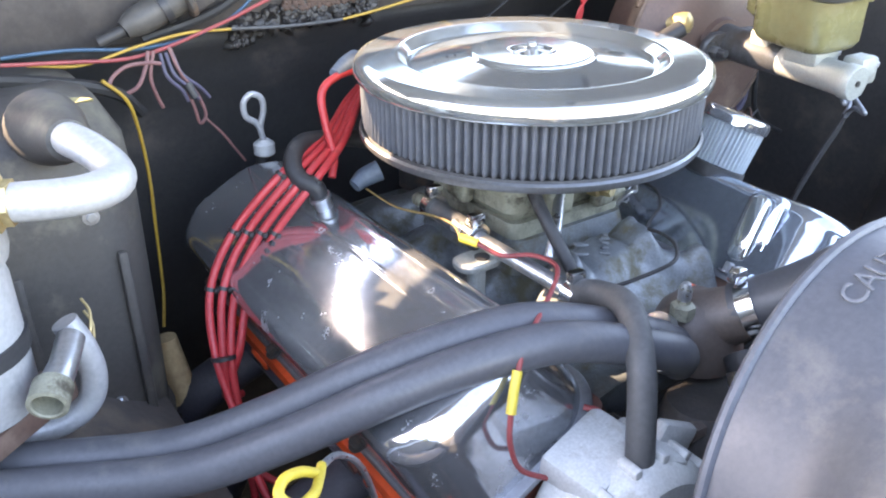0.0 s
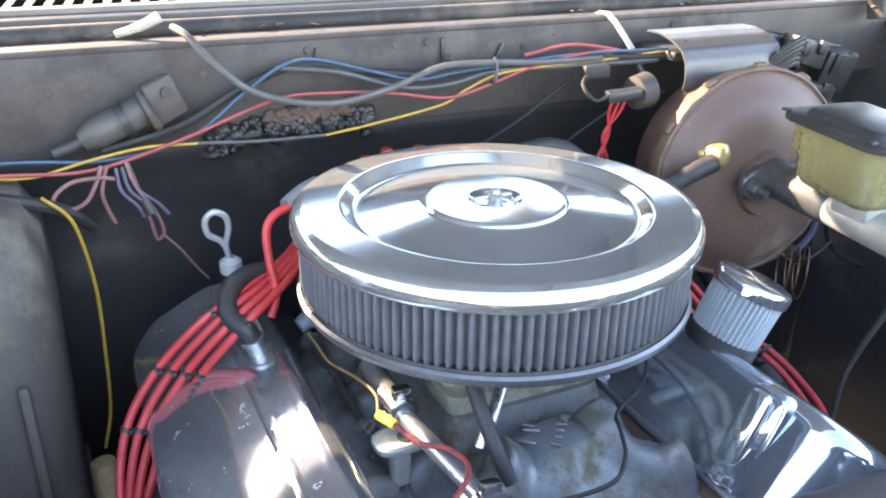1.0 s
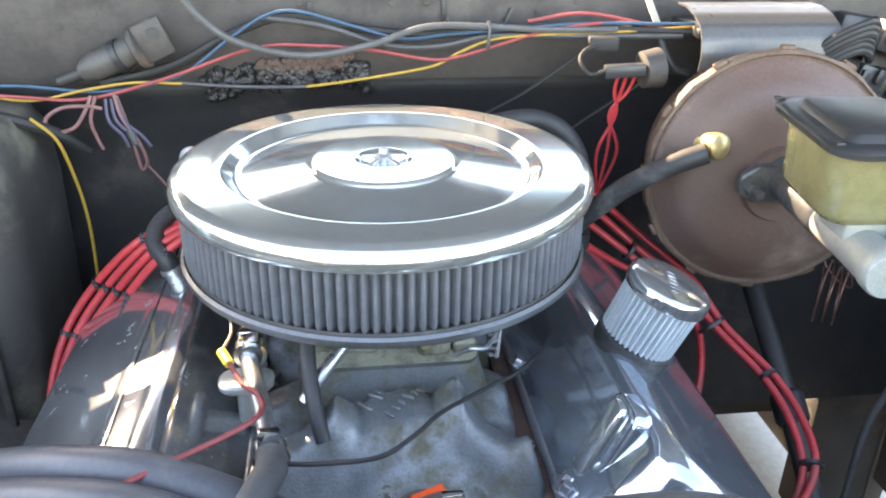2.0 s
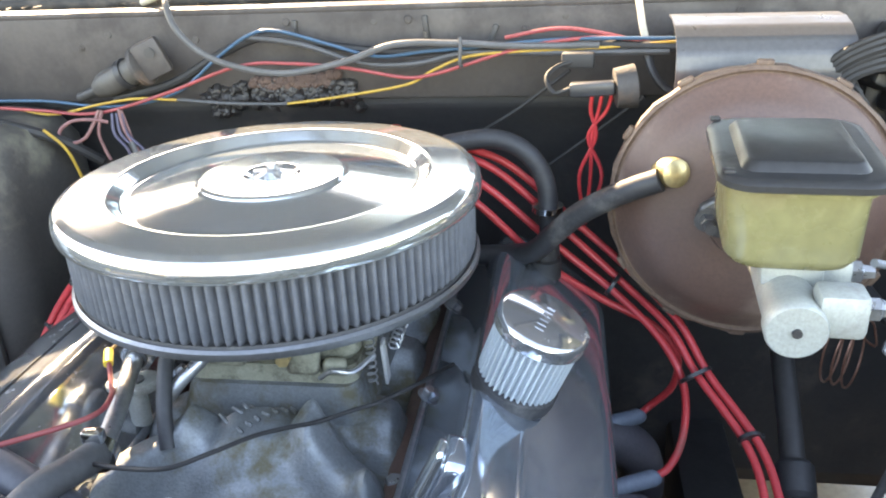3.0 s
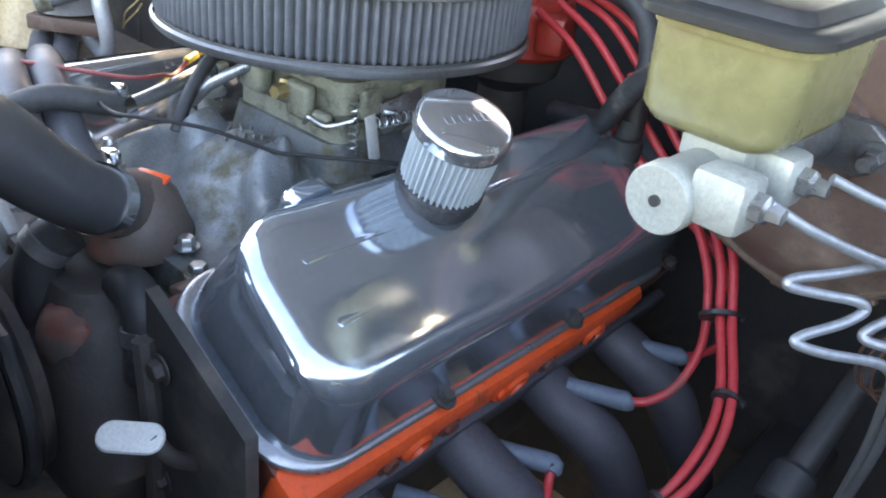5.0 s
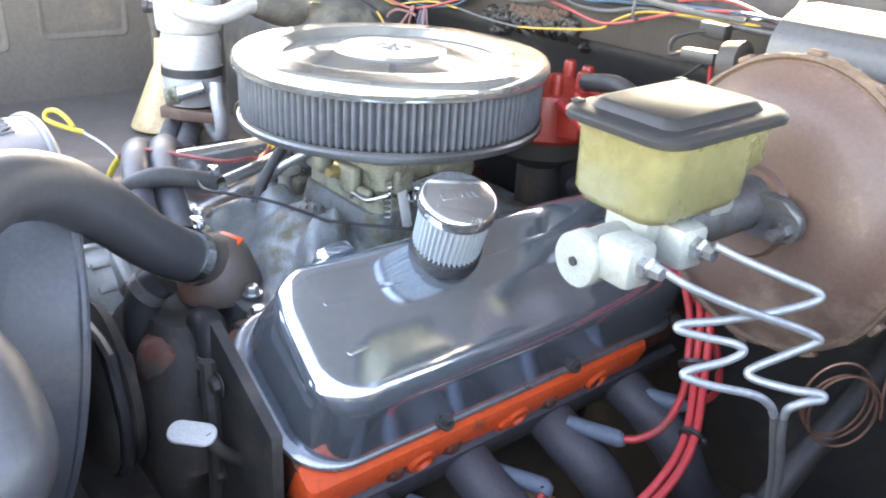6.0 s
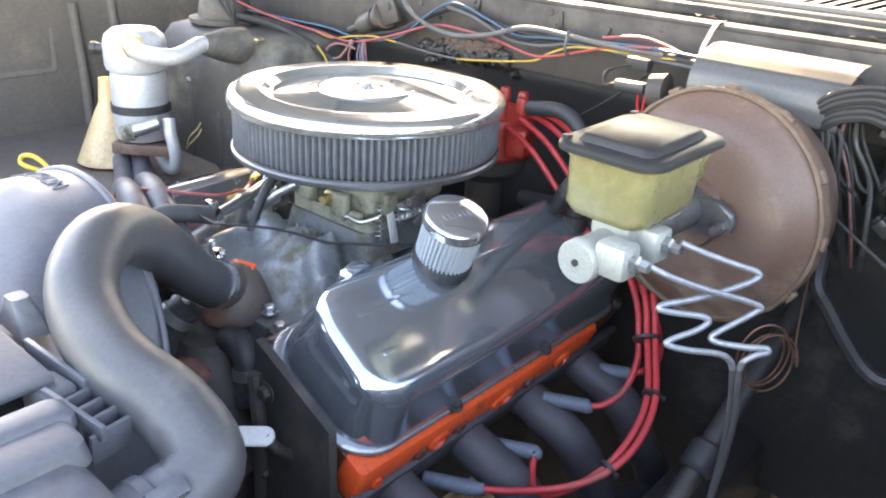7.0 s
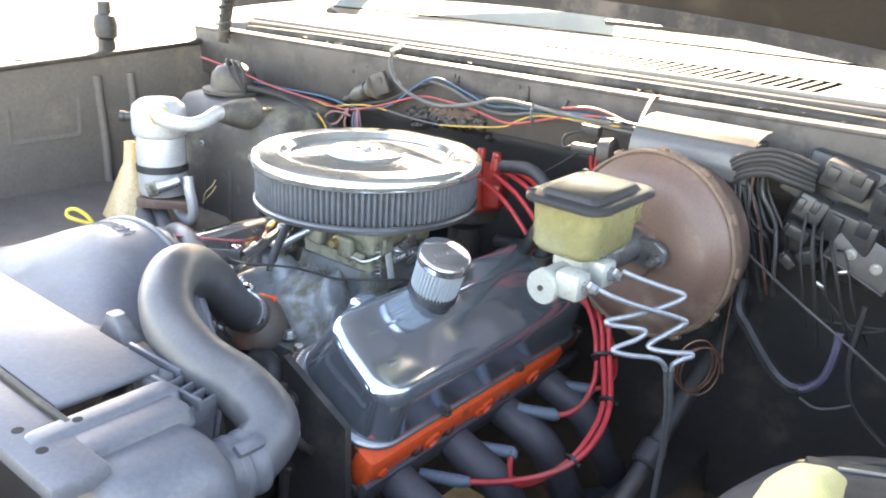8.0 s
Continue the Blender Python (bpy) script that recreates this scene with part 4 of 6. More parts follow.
lid = part("lid", Geo().lathe(rings, seg=160), LID, ac, "polished metal lid with a stepped dish", 50)
nut = part("wing_nut", Geo().lathe([(0.0075, 1.000), (0.0075, 1.006), (0.004, 1.0085), (0.004, 1.012), (0, 1.0125)], seg=12), ZINC, ac)
for k in range(5):
    a = k * math.tau / 5 + 0.3
    part("wing", Geo().box((0.012 * math.cos(a), 0.012 * math.sin(a), 1.0045), (0.015, 0.0045, 0.003), (0, 10, math.degrees(a)), 0.001), ZINC, nut)
NP = 128
pl = lambda i, j: 1.0 - 0.042 * (0.5 - 0.5 * math.cos(math.tau * i / 8)) ** 1.6 + 0.0015 * math.sin(i * 0.37 + j)
part("pleated_filter", Geo().lathe([(0.170, 0.9335), (0.172, 0.937), (0.172, 0.981), (0.170, 0.9855)], seg=NP * 8, wave=pl), PLEAT, ac, "dark grey pleated cotton filter", 80)
part("filter_ring", Geo().lathe([(0.160, 0.9285), (0.1695, 0.9285), (0.1705, 0.931), (0.1695, 0.9335), (0.160, 0.9335)], seg=96), RUBBER, ac)
part("base", Geo().lathe([(0.05, 0.920), (0.10, 0.919), (0.165, 0.922), (0.1735, 0.9235), (0.1752, 0.926), (0.1752, 0.9300), (0.1725, 0.932), (0.171, 0.928), (0.10, 0.924)], seg=96, close=False), BASE_PAN, ac, "dull metal base pan")

ac.location += Vector((-0.001, -0.002, 0.005))

# breather on the driver cover
br = thing("crankcase_breather", (0.2, -0.072, 0.84), "small pleated breather filter with chrome cap on the valve cover", "breather")
bm_ = axis((0.198, -0.081, 0.834), (0.365, -0.10, 0.93))
part("grommet", Geo().lathe([(0.016, 0.0), (0.016, 0.028)], bm_, 24), RUBBER, br)
part("collar", Geo().lathe([(0.028, 0.020), (0.0345, 0.022), (0.0352, 0.026), (0.0352, 0.036), (0.033, 0.037)], bm_, 40), RUBBER, br)
part("pleats", Geo().lathe([(0.0325, 0.036), (0.0335, 0.038), (0.0345, 0.084), (0.034, 0.086)], bm_, 40 * 4, wave=lambda i, j: 1.0 if i % 4 in (0, 1) else 0.87), PLEAT_PALE, br, "pale blue-grey pleats", 30)
cap = part("cap", Geo().lathe([(0.0355, 0.083), (0.0370, 0.084), (0.0372, 0.092), (0.0362, 0.0955), (0.033, 0.0972), (0.0, 0.0978)], bm_, 56), DULL_CHROME, br, "chrome cap with worn lettering", 50)
g = Geo()
for i in range(6):
    g.add([bm_ @ Vector((-0.016 + 0.0064 * i + dx * 0.0019, dy * 0.0035, 0.0974 + dz * 0.0006)) for dz in (0, 1) for dx, dy in ((-1, -1), (1, -1), (1, 1), (-1, 1))], [(4, 5, 6, 7), (0, 1, 5, 4), (1, 2, 6, 5), (2, 3, 7, 6), (3, 0, 4, 7)])
part("worn_lettering", g, DULL_CHROME, cap)

# distributor behind the air cleaner
dist = thing("distributor", (0.02, 0.235, 0.80), "red distributor cap with red ignition wires behind the air cleaner", "distributor")
part("body", Geo().lathe([(0.03, 0.78), (0.03, 0.84), (0.06, 0.86), (0.066, 0.885)], pose(0.02, 0.232, 0), 28), IRON, dist)
part("cap", Geo().lathe([(0.070, 0.885), (0.074, 0.89), (0.072, 0.925), (0.066, 0.945), (0.045, 0.952), (0, 0.955)], pose(0.02, 0.232, 0), 36), RED_CAP, dist, "red plastic cap")
for k in range(8):
    a = k * math.tau / 8 + 0.2
    part("tower", Geo().lathe([(0.0095, 0.94), (0.0085, 0.968), (0.007, 0.972), (0, 0.972)], pose(0.02 + 0.052 * math.cos(a), 0.232 + 0.052 * math.sin(a), 0), 12), RED_CAP, dist)
part("terminal_block", Geo().box((0.095, 0.21, 0.920), (0.030, 0.050, 0.040), (0, 0, 20), 0.005), RED_CAP, dist)
part("terminal_block", Geo().box((-0.062, 0.205, 0.925), (0.03, 0.05, 0.05), (0, 0, -20), 0.005), RED_CAP, dist)
brk = thing("accessory_bracket", (0.15, -0.29, 0.6), "dark oily accessory bracket bolted to the front of the head", "bracket")
def bracket_plate(u, v):
    x = 0.146 + 0.112 * u
    top = 0.824 - 0.51 * (x - 0.13) - 0.10 * max(0.0, 0.15 - x)
    return (x + 0.015 * v * u, -0.2885 - 0.010 * v, top - (top - 0.545) * v)


part("plate", Geo().sheet(bracket_plate, 12, 12, 0.010, (0, -1, 0)), BAY_BLACK, brk, angle=60)
part("stiffener", Geo().tube([(0.15, -0.305, 0.78), (0.16, -0.308, 0.70), (0.15, -0.305, 0.60)], 0.008, 8, 4), IRON, brk)
for x, z in ((0.168, 0.765), (0.16, 0.66)):
    part("bolt", hexbolt(Geo(), (x, -0.303, z), (0, -1, 0), 0.008, 0.008), IRON, brk)


# ---- brake booster and master cylinder ----
boo = thing("brake_booster", (0.416, 0.19, 0.78), "large rusty brown brake booster with a crimped rim", "brake booster")
bmx = axis((0.4204, 0.1175, 0.9356), (-0.117, -0.992, 0.043)) @ Matrix.Scale(0.9137, 4)
part("front_shell", Geo().lathe([(0.1385, -0.012), (0.139, 0.0), (0.134, 0.006), (0.126, 0.010), (0.118, 0.022), (0.100, 0.032), (0.070, 0.037), (0.045, 0.038), (0.042, 0.046), (0, 0.046)], bmx, 72), RUST, boo, "smooth rusty brown front shell", 40)
part("rear_shell", Geo().lathe([(0.05, -0.13), (0.09, -0.12), (0.128, -0.075), (0.136, -0.02)], bmx, 60), RUST, boo)
g = Geo().lathe([(0.1385, -0.016), (0.1445, -0.015), (0.1455, -0.008), (0.1445, 0.003), (0.141, 0.005), (0.1385, 0.002)], bmx, 96, wave=lambda i, j: 1.0 + (0.006 * math.sin(i * 0.9) + 0.004 * math.sin(i * 2.3 + 1)) * (1 if j in (1, 2, 3) else 0))
part("crimped_rim", g, RUST_RIM, boo, "uneven crimped rusty rim")
for a in np.arange(0, 360, 30):
    part("rim_tab", Geo().box(bmx @ Vector((0.1465 * math.cos(radians(a)), 0.1465 * math.sin(radians(a)), -0.004)), (0.015, 0.009, 0.006), (0, 90 - a, -7), 0.002), RUST_RIM, boo)
chk = thing("vacuum_check_valve", (0.335, 0.075, 0.96), "black vacuum hose with a brass check valve", "vacuum hose")
part("valve", Geo().lathe([(0.009, -0.035), (0.011, -0.03), (0.011, -0.012), (0.0130, -0.010), (0.0140, 0.0), (0.0132, 0.008), (0.008, 0.0115), (0, 0.012)], axis((0.343, 0.092, 0.978), (0.35, -0.9, 0.15)), 24), BRASS, chk, "brass check valve")
part("hose", Geo().tube([(0.332, 0.085, 0.973), (0.299, 0.094, 0.957), (0.262, 0.108, 0.931), (0.236, 0.122, 0.902), (0.215, 0.140, 0.875), (0.185, 0.165, 0.860), (0.13, 0.18, 0.85)], 0.0112, 14, 6), RUBBER, chk)

mc = thing("master_cylinder", (0.42, -0.04, 0.91), "aluminium brake master cylinder with yellowed plastic reservoir", "master cylinder")
MCA = -4
mm = pose(0.412, -0.038, 0.938, 3.0, 0, MCA) @ pose(0, 0, -0.94)
body = part("cylinder_body", Geo().lathe([(0.0, -0.087), (0.0200, -0.087), (0.0213, -0.085), (0.0213, -0.072), (0.0195, -0.069), (0.0195, 0.02)], mm @ pose(-0.002, 0, 0.943, -90, 0, 0) , 32), MC_CAST, mc, "pale cast aluminium cylinder")
# rear sleeve in a darker casting than the cylinder body
part("rear_sleeve", Geo().lathe([(0.0195, 0.018), (0.021, 0.020), (0.022, 0.10), (0.024, 0.12), (0.026, 0.14), (0.026, 0.15)], mm @ pose(-0.002, 0, 0.943, -90, 0, 0), 28), DARK_CAST, mc, "dark rear sleeve")
part("front_hole", Geo().lathe([(0.0035, 0), (0.0035, 0.002)], mm @ pose(-0.002, -0.0890, 0.943, -90, 0, 0), 14), BAY_BLACK, body)
for y in (-0.066, -0.012):
    part("port_boss", Geo().box(mm @ Vector((0.028, y, 0.951)), (0.034, 0.030, 0.034), (0, 0, MCA), 0.006), MC_CAST, body)
part("reservoir_boss", Geo().box(mm @ Vector((0, -0.015, 0.962)), (0.045, 0.05, 0.026), (0, 0, MCA), 0.006), MC_CAST, body)
part("reservoir_boss", Geo().box(mm @ Vector((0, 0.05, 0.965)), (0.04, 0.03, 0.024), (0, 0, MCA), 0.006), MC_CAST, body)
for y in (-0.066, -0.012):
    part("flare_nut", Geo().lathe([(0.009, 0), (0.009, 0.010), (0.006, 0.012), (0.005, 0.02)], mm @ pose(0.042, y, 0.953, 0, 90, 0), 6), ZINC, mc, "steel flare nut")
g = Geo().stack([(0, 0, 0.040, 0.006, 0.005, 0.921), (0, 0, 0.053, 0.006, 0.005, 0.930), (0, 0, 0.056, 0.006, 0.005, 0.940), (0, 0, 0.053, 0.006, 0.005, 0.950), (0, 0, 0.040, 0.006, 0.005, 0.959)], mm @ pose(0, 0.108, 0))
part("mount_flange", g, DARK_CAST, mc)
for s in (-1, 1):
    b = Geo()
    hexbolt(b, mm @ Vector((s * 0.047, 0.098, 0.940)), (0, -1, 0), 0.0075, 0.012)
    b.lathe([(0.005, 0), (0.005, 0.024)], axis(mm @ Vector((s * 0.047, 0.098, 0.940)), (0, -1, 0)), 10)
    part("mount_nut", b, DARK_CAST, mc)
rm = mm @ pose(0, 0.008, 0.008)
res = part("reservoir", Geo().stack([(-0.004, -0.012, 0.034, 0.042, 0.015, 0.962), (-0.004, -0.012, 0.041, 0.048, 0.018, 0.966), (-0.004, -0.012, 0.046, 0.052, 0.019, 0.974), (-0.004, -0.008, 0.048, 0.053, 0.019, 1.024)], rm, 8), RESERVOIR, mc, "yellowed translucent reservoir", 45)
part("rear_chamber", Geo().stack([(0.0, 0.038, 0.030, 0.018, 0.010, 0.985), (0, 0.038, 0.036, 0.024, 0.010, 0.992), (0, 0.036, 0.038, 0.026, 0.010, 1.024)], rm, 5), RESERVOIR, res, angle=45)
part("rim_band", Geo().stack([(-0.002, -0.004, 0.0505, 0.062, 0.022, 1.022), (-0.002, -0.004, 0.0505, 0.062, 0.022, 1.027)], rm, 8), RESERVOIR, res)
capo = part("reservoir_cap", Geo().stack([(-0.002, -0.004, 0.054, 0.066, 0.022, 1.0268), (-0.002, -0.004, 0.0575, 0.0695, 0.024, 1.0285), (-0.002, -0.004, 0.0575, 0.0695, 0.024, 1.0330), (-0.002, -0.004, 0.055, 0.067, 0.022, 1.0355), (-0.002, -0.004, 0.050, 0.062, 0.018, 1.0362)], rm, 8), CAP_GLOSS, mc, "worn black reservoir cap", 40)
part("cap_dome", Geo().stack([(-0.002, -0.004, 0.042, 0.052, 0.011, 1.036), (-0.002, -0.004, 0.038, 0.048, 0.010, 1.0418), (-0.002, -0.004, 0.036, 0.046, 0.009, 1.0427)], rm, 8), CAP_GLOSS, capo, "", 40)
for y in (-0.055, 0.058):
    part("cap_tab", Geo().box(rm @ Vector((-0.052, y, 1.0365)), (0.008, 0.008, 0.003), (0, 0, MCA), 0.001), CAP_GLOSS, capo)

ln = thing("brake_line", (0.5, -0.06, 0.6), "coiled grey steel brake lines below the master cylinder", "brake line")
part("front_line", Geo().tube([(0.460, -0.108, 0.952), (0.480, -0.093, 0.940), (0.505, -0.063, 0.925), (0.532, -0.028, 0.911), (0.543, -0.017, 0.9045), (0.541, -0.020, 0.900), (0.529, -0.036, 0.889), (0.519, -0.050, 0.880), (0.517, -0.054, 0.875), (0.524, -0.052, 0.8725), (0.545, -0.042, 0.8725), (0.560, -0.033, 0.874), (0.563, -0.033, 0.871), (0.556, -0.041, 0.868), (0.548, -0.046, 0.860), (0.545, -0.044, 0.850)], 0.0032, 10, 7), STEEL_LINE, ln)
part("rear_line", Geo().tube([(0.472, -0.055, 0.958), (0.490, -0.042, 0.950), (0.515, -0.022, 0.940), (0.531, -0.010, 0.934), (0.532, -0.012, 0.928), (0.518, -0.035, 0.920), (0.495, -0.068, 0.912), (0.479, -0.088, 0.908), (0.479, -0.091, 0.904), (0.492, -0.079, 0.901), (0.509, -0.065, 0.899), (0.514, -0.062, 0.894), (0.508, -0.073, 0.887), (0.495, -0.092, 0.880), (0.494, -0.097, 0.876), (0.508, -0.086, 0.872), (0.530, -0.064, 0.868), (0.538, -0.054, 0.860), (0.540, -0.048, 0.850)], 0.0032, 10, 7), STEEL_LINE, ln)
# lower run in a darker grey than the coils above
for o in (0.0, 0.0055):
    part("lower_line", Geo().tube([(0.540 + 0.9 * o, -0.048 + 0.7 * o, 0.852), (0.540 + o, -0.040, 0.830), (0.5395 + o, -0.024, 0.787), (0.535 + 0.6 * o, -0.004, 0.72), (0.531 + 0.3 * o, 0.004, 0.665), (0.53, 0.004, 0.55)], 0.0033, 10, 5), GREY_HOSE, ln, "darker lower run")
cop = thing("copper_coil", (0.524, 0.108, 0.75), "loose loops of thin copper capillary tube", "tube coil")
pts = [(0.528, 0.20, 0.95), (0.528, 0.185, 0.87), (0.540, 0.150, 0.80)]
for i in range(40):
    a = i * 0.5
    pts.append((0.536 - 0.0006 * i + 0.019 * math.cos(a), 0.096 + 0.0006 * i + 0.023 * math.cos(a), 0.786 + 0.037 * math.sin(a) + 0.003 * math.sin(0.3 * i)))
part("tube", Geo().tube(pts, 0.0012, 6, 3), COPPER, cop)

# loom cover on the firewall
lc = thing("loom_cover", (0.43, 0.2, 1.05), "curved grey plastic loom cover lying on the firewall harness", "wire cover")
loom_prof = [(0.173, 1.034), (0.170, 1.051), (0.174, 1.069), (0.183, 1.081), (0.202, 1.090), (0.226, 1.0950), (0.250, 1.0950)]
part("shell", Geo().sheet(lambda u, v: (0.350 + 0.168 * u, np.interp(v * 6, range(7), [p[0] for p in loom_prof]) + 0.012 * u, np.interp(v * 6, range(7), [p[1] for p in loom_prof]) - 0.003 * u), 10, 24, 0.003, (0, 0.6, -0.6)), LOOM, lc, angle=60)
part("seat", Geo().box((0.434, 0.245, 1.068), (0.15, 0.08, 0.012), (0, 0, 0), 0.003), BAY_BLACK, lc)
st = thing("loom_strap", (0.322, 0.25, 1.07), "weathered pale strap from the firewall lip", "strap")
strap_path = [(0.320, 0.318, 1.110), (0.321, 0.297, 1.111), (0.322, 0.280, 1.102), (0.324, 0.258, 1.085), (0.328, 0.238, 1.066)]
part("strap", Geo().sheet(lambda u, v: tuple(np.array([np.interp(v * 4, range(5), [p[k] for p in strap_path]) for k in range(3)]) + np.array([0.0068 * (u - 0.5), 0, 0.002 * (u - 0.5)])), 2, 24, 0.0016, (0, 0.7, -0.7)), STRAP, st)

# ---- wiring along the firewall ----
def wire(name, pts, r, material, label, sub=6):
    return solo(name, Geo().tube(pts, r, 8, sub), material, label, "wire")


wire("dark_hose", [(0.322, 0.246, 1.072), (0.328, 0.238, 1.060), (0.334, 0.228, 1.042), (0.346, 0.222, 1.026), (0.362, 0.222, 1.020)], 0.0042, RUBBER, "short dark hose below the pale strap")


wire("yellow_wire", [(-0.42, 0.262, 1.00), (-0.37, 0.262, 0.993), (-0.312, 0.262, 1.004), (-0.26, 0.262, 1.011), (-0.209, 0.262, 1.009)], 0.0016, W_YELLOW, "yellow insulated wire along the firewall")
wire("yellow_wire", [(-0.072, 0.258, 1.004), (-0.02, 0.258, 1.010), (0.068, 0.258, 1.024), (0.10, 0.256, 1.040), (0.14, 0.254, 1.055), (0.20, 0.252, 1.060), (0.272, 0.245, 1.063), (0.36, 0.225, 1.072)], 0.0016, W_YELLOW, "yellow insulated wire along the firewall")
wire("black_wire", [(-0.209, 0.263, 1.009), (-0.15, 0.264, 1.004), (-0.10, 0.262, 1.003), (-0.072, 0.258, 1.004)], 0.0022, W_GREY, "grey wire spliced between yellow ends")
wire("blue_wire", [(-0.62, 0.19, 1.03), (-0.50, 0.24, 1.015), (-0.386, 0.265, 1.009), (-0.297, 0.268, 1.000), (-0.214, 0.27, 1.015), (-0.154, 0.27, 1.056), (-0.112, 0.27, 1.081), (-0.077, 0.268, 1.085), (-0.02, 0.265, 1.070), (0.036, 0.26, 1.056), (0.09, 0.26, 1.060), (0.133, 0.258, 1.063), (0.24, 0.25, 1.072), (0.36, 0.22, 1.076)], 0.0019, W_BLUE, "blue insulated wire along the firewall")
wire("red_wire", [(-0.66, 0.16, 1.065), (-0.58, 0.19, 1.045), (-0.50, 0.22, 1.02), (-0.388, 0.255, 1.000), (-0.313, 0.257, 0.995), (-0.225, 0.258, 1.016), (-0.126, 0.258, 1.048), (-0.06, 0.257, 1.050), (0.004, 0.256, 1.044), (0.068, 0.255, 1.033), (0.10, 0.254, 1.036), (0.134, 0.254, 1.045), (0.20, 0.252, 1.064), (0.271, 0.245, 1.074), (0.33, 0.238, 1.071)], 0.0020, W_PINK, "faded red wire along the firewall")
wire("grey_hose", [(-0.215, 0.30, 1.122), (-0.206, 0.27, 1.117), (-0.184, 0.245, 1.089), (-0.144, 0.24, 1.059), (-0.072, 0.24, 1.043), (0.0, 0.242, 1.053), (0.061, 0.246, 1.071), (0.13, 0.25, 1.070), (0.191, 0.25, 1.066), (0.28, 0.245, 1.066)], 0.0038, GREY_HOSE, "drooping grey vacuum hose with a pale tip")
wire("black_harness", [(-0.30, 0.285, 1.005), (-0.22, 0.282, 1.025), (-0.15, 0.282, 1.060), (-0.09, 0.280, 1.078), (-0.02, 0.276, 1.066), (0.06, 0.27, 1.058), (0.14, 0.265, 1.064), (0.24, 0.258, 1.066), (0.36, 0.225, 1.066)], 0.0050, W_BLACK, "black taped harness along the firewall")
wire("grey_wire", [(-0.12, 0.275, 1.078), (-0.05, 0.268, 1.069), (0.02, 0.262, 1.048), (0.08, 0.260, 1.047), (0.14, 0.258, 1.058), (0.24, 0.25, 1.058), (0.35, 0.225, 1.062)], 0.0034, W_GREY, "grey insulated wire in the harness")
wire("red_wire", [(0.18, 0.262, 1.073), (0.235, 0.258, 1.082), (0.28, 0.25, 1.078), (0.34, 0.232, 1.066)], 0.0022, W_PINK, "thin faded red wire in the harness")
for x, z in ((0.132, 1.058),):
    solo("cable_tie", Geo().tube([(x, 0.250, z + 0.018), (x + 0.001, 0.245, z + 0.010), (x, 0.246, z - 0.010), (x + 0.003, 0.262, z - 0.014)], 0.002, 6, 4), GREY_HOSE, "pale plastic tie round the harness", "cable tie")
for k in range(6):
    o = 0.0072 * k
    wire("harness_branch", [(0.470 + 0.3 * o, 0.225, 1.020 - 0.5 * o), (0.482 + 0.4 * o, 0.195, 1.043 - 0.6 * o), (0.508 + 0.2 * o, 0.18 + 0.1 * o, 1.070 - 0.75 * o), (0.542, 0.182 + 0.2 * o, 1.083 - 0.9 * o), (0.566 - 0.1 * o, 0.20, 1.078 - 0.95 * o), (0.59, 0.235, 1.062 - 0.9 * o)], 0.0036 + 0.0008 * (k % 3), W_BLACK, "dusty dark harness wire arching to the connectors")
for k in range(5):
    q = 0.5 + 0.5 * math.sin(k * 2.7)
    wire("black_wire", [(0.492 + 0.004 * k, 0.20, 1.040 - 0.002 * k), (0.506 + 0.006 * k, 0.185, 1.020 + 0.008 * q), (0.512 + 0.008 * k - 0.008 * q, 0.19, 0.985), (0.516 + 0.009 * k - 0.012 * q, 0.205 + 0.02 * q, 0.94), (0.525 + 0.008 * k, 0.25, 0.88 - 0.03 * q)], 0.0015 + 0.0012 * q, W_BLACK, "thin black wire hanging in the harness by the booster")

# loose pigtails at the heater case
wire("pink_pigtail", [(-0.305, 0.252, 1.000), (-0.312, 0.246, 0.985), (-0.325, 0.24, 0.968), (-0.345, 0.235, 0.965), (-0.352, 0.236, 0.978), (-0.335, 0.24, 0.990), (-0.31, 0.246, 0.990), (-0.295, 0.25, 0.986)], 0.0022, W_BROWN, "looped pink-brown pigtail wire")
wire("pink_pigtail", [(-0.300, 0.25, 1.000), (-0.308, 0.247, 0.975), (-0.305, 0.247, 0.955), (-0.300, 0.247, 0.940)], 0.0020, W_BROWN, "hanging pink-brown wire end")
for k in range(3):
    wire("violet_pigtail", [(-0.292 + 0.006 * k, 0.257, 0.995), (-0.290 + 0.008 * k, 0.25, 0.972), (-0.277 + 0.010 * k, 0.248, 0.955), (-0.272 + 0.012 * k, 0.247, 0.942)], 0.0020, W_VIOLET, "violet pigtail wire end")
wire("brown_wire", [(-0.282, 0.256, 1.000), (-0.276, 0.25, 0.975), (-0.262, 0.248, 0.950), (-0.255, 0.247, 0.925), (-0.262, 0.249, 0.915), (-0.266, 0.250, 0.935), (-0.272, 0.255, 0.965), (-0.280, 0.258, 0.998)], 0.0019, W_BROWN, "doubled brown wire hanging down")
wire("brown_wire", [(-0.256, 0.249, 0.92), (-0.240, 0.245, 0.900), (-0.228, 0.245, 0.880), (-0.215, 0.25, 0.860)], 0.0014, W_BROWN, "thin brown wire tail")
solo("splice", Geo().tube([(-0.270, 0.250, 0.962), (-0.264, 0.248, 0.945)], 0.0048, 10, 3), W_GREY, "grey crimp splice on a brown wire", "connector")
wire("yellow_strand", [(-0.362, 0.222, 0.985), (-0.342, 0.225, 0.962), (-0.334, 0.230, 0.930), (-0.329, 0.240, 0.870), (-0.331, 0.245, 0.800), (-0.336, 0.240, 0.730), (-0.348, 0.218, 0.695)], 0.0019, W_YELLOW, "thin yellow wire hanging by the heater case")
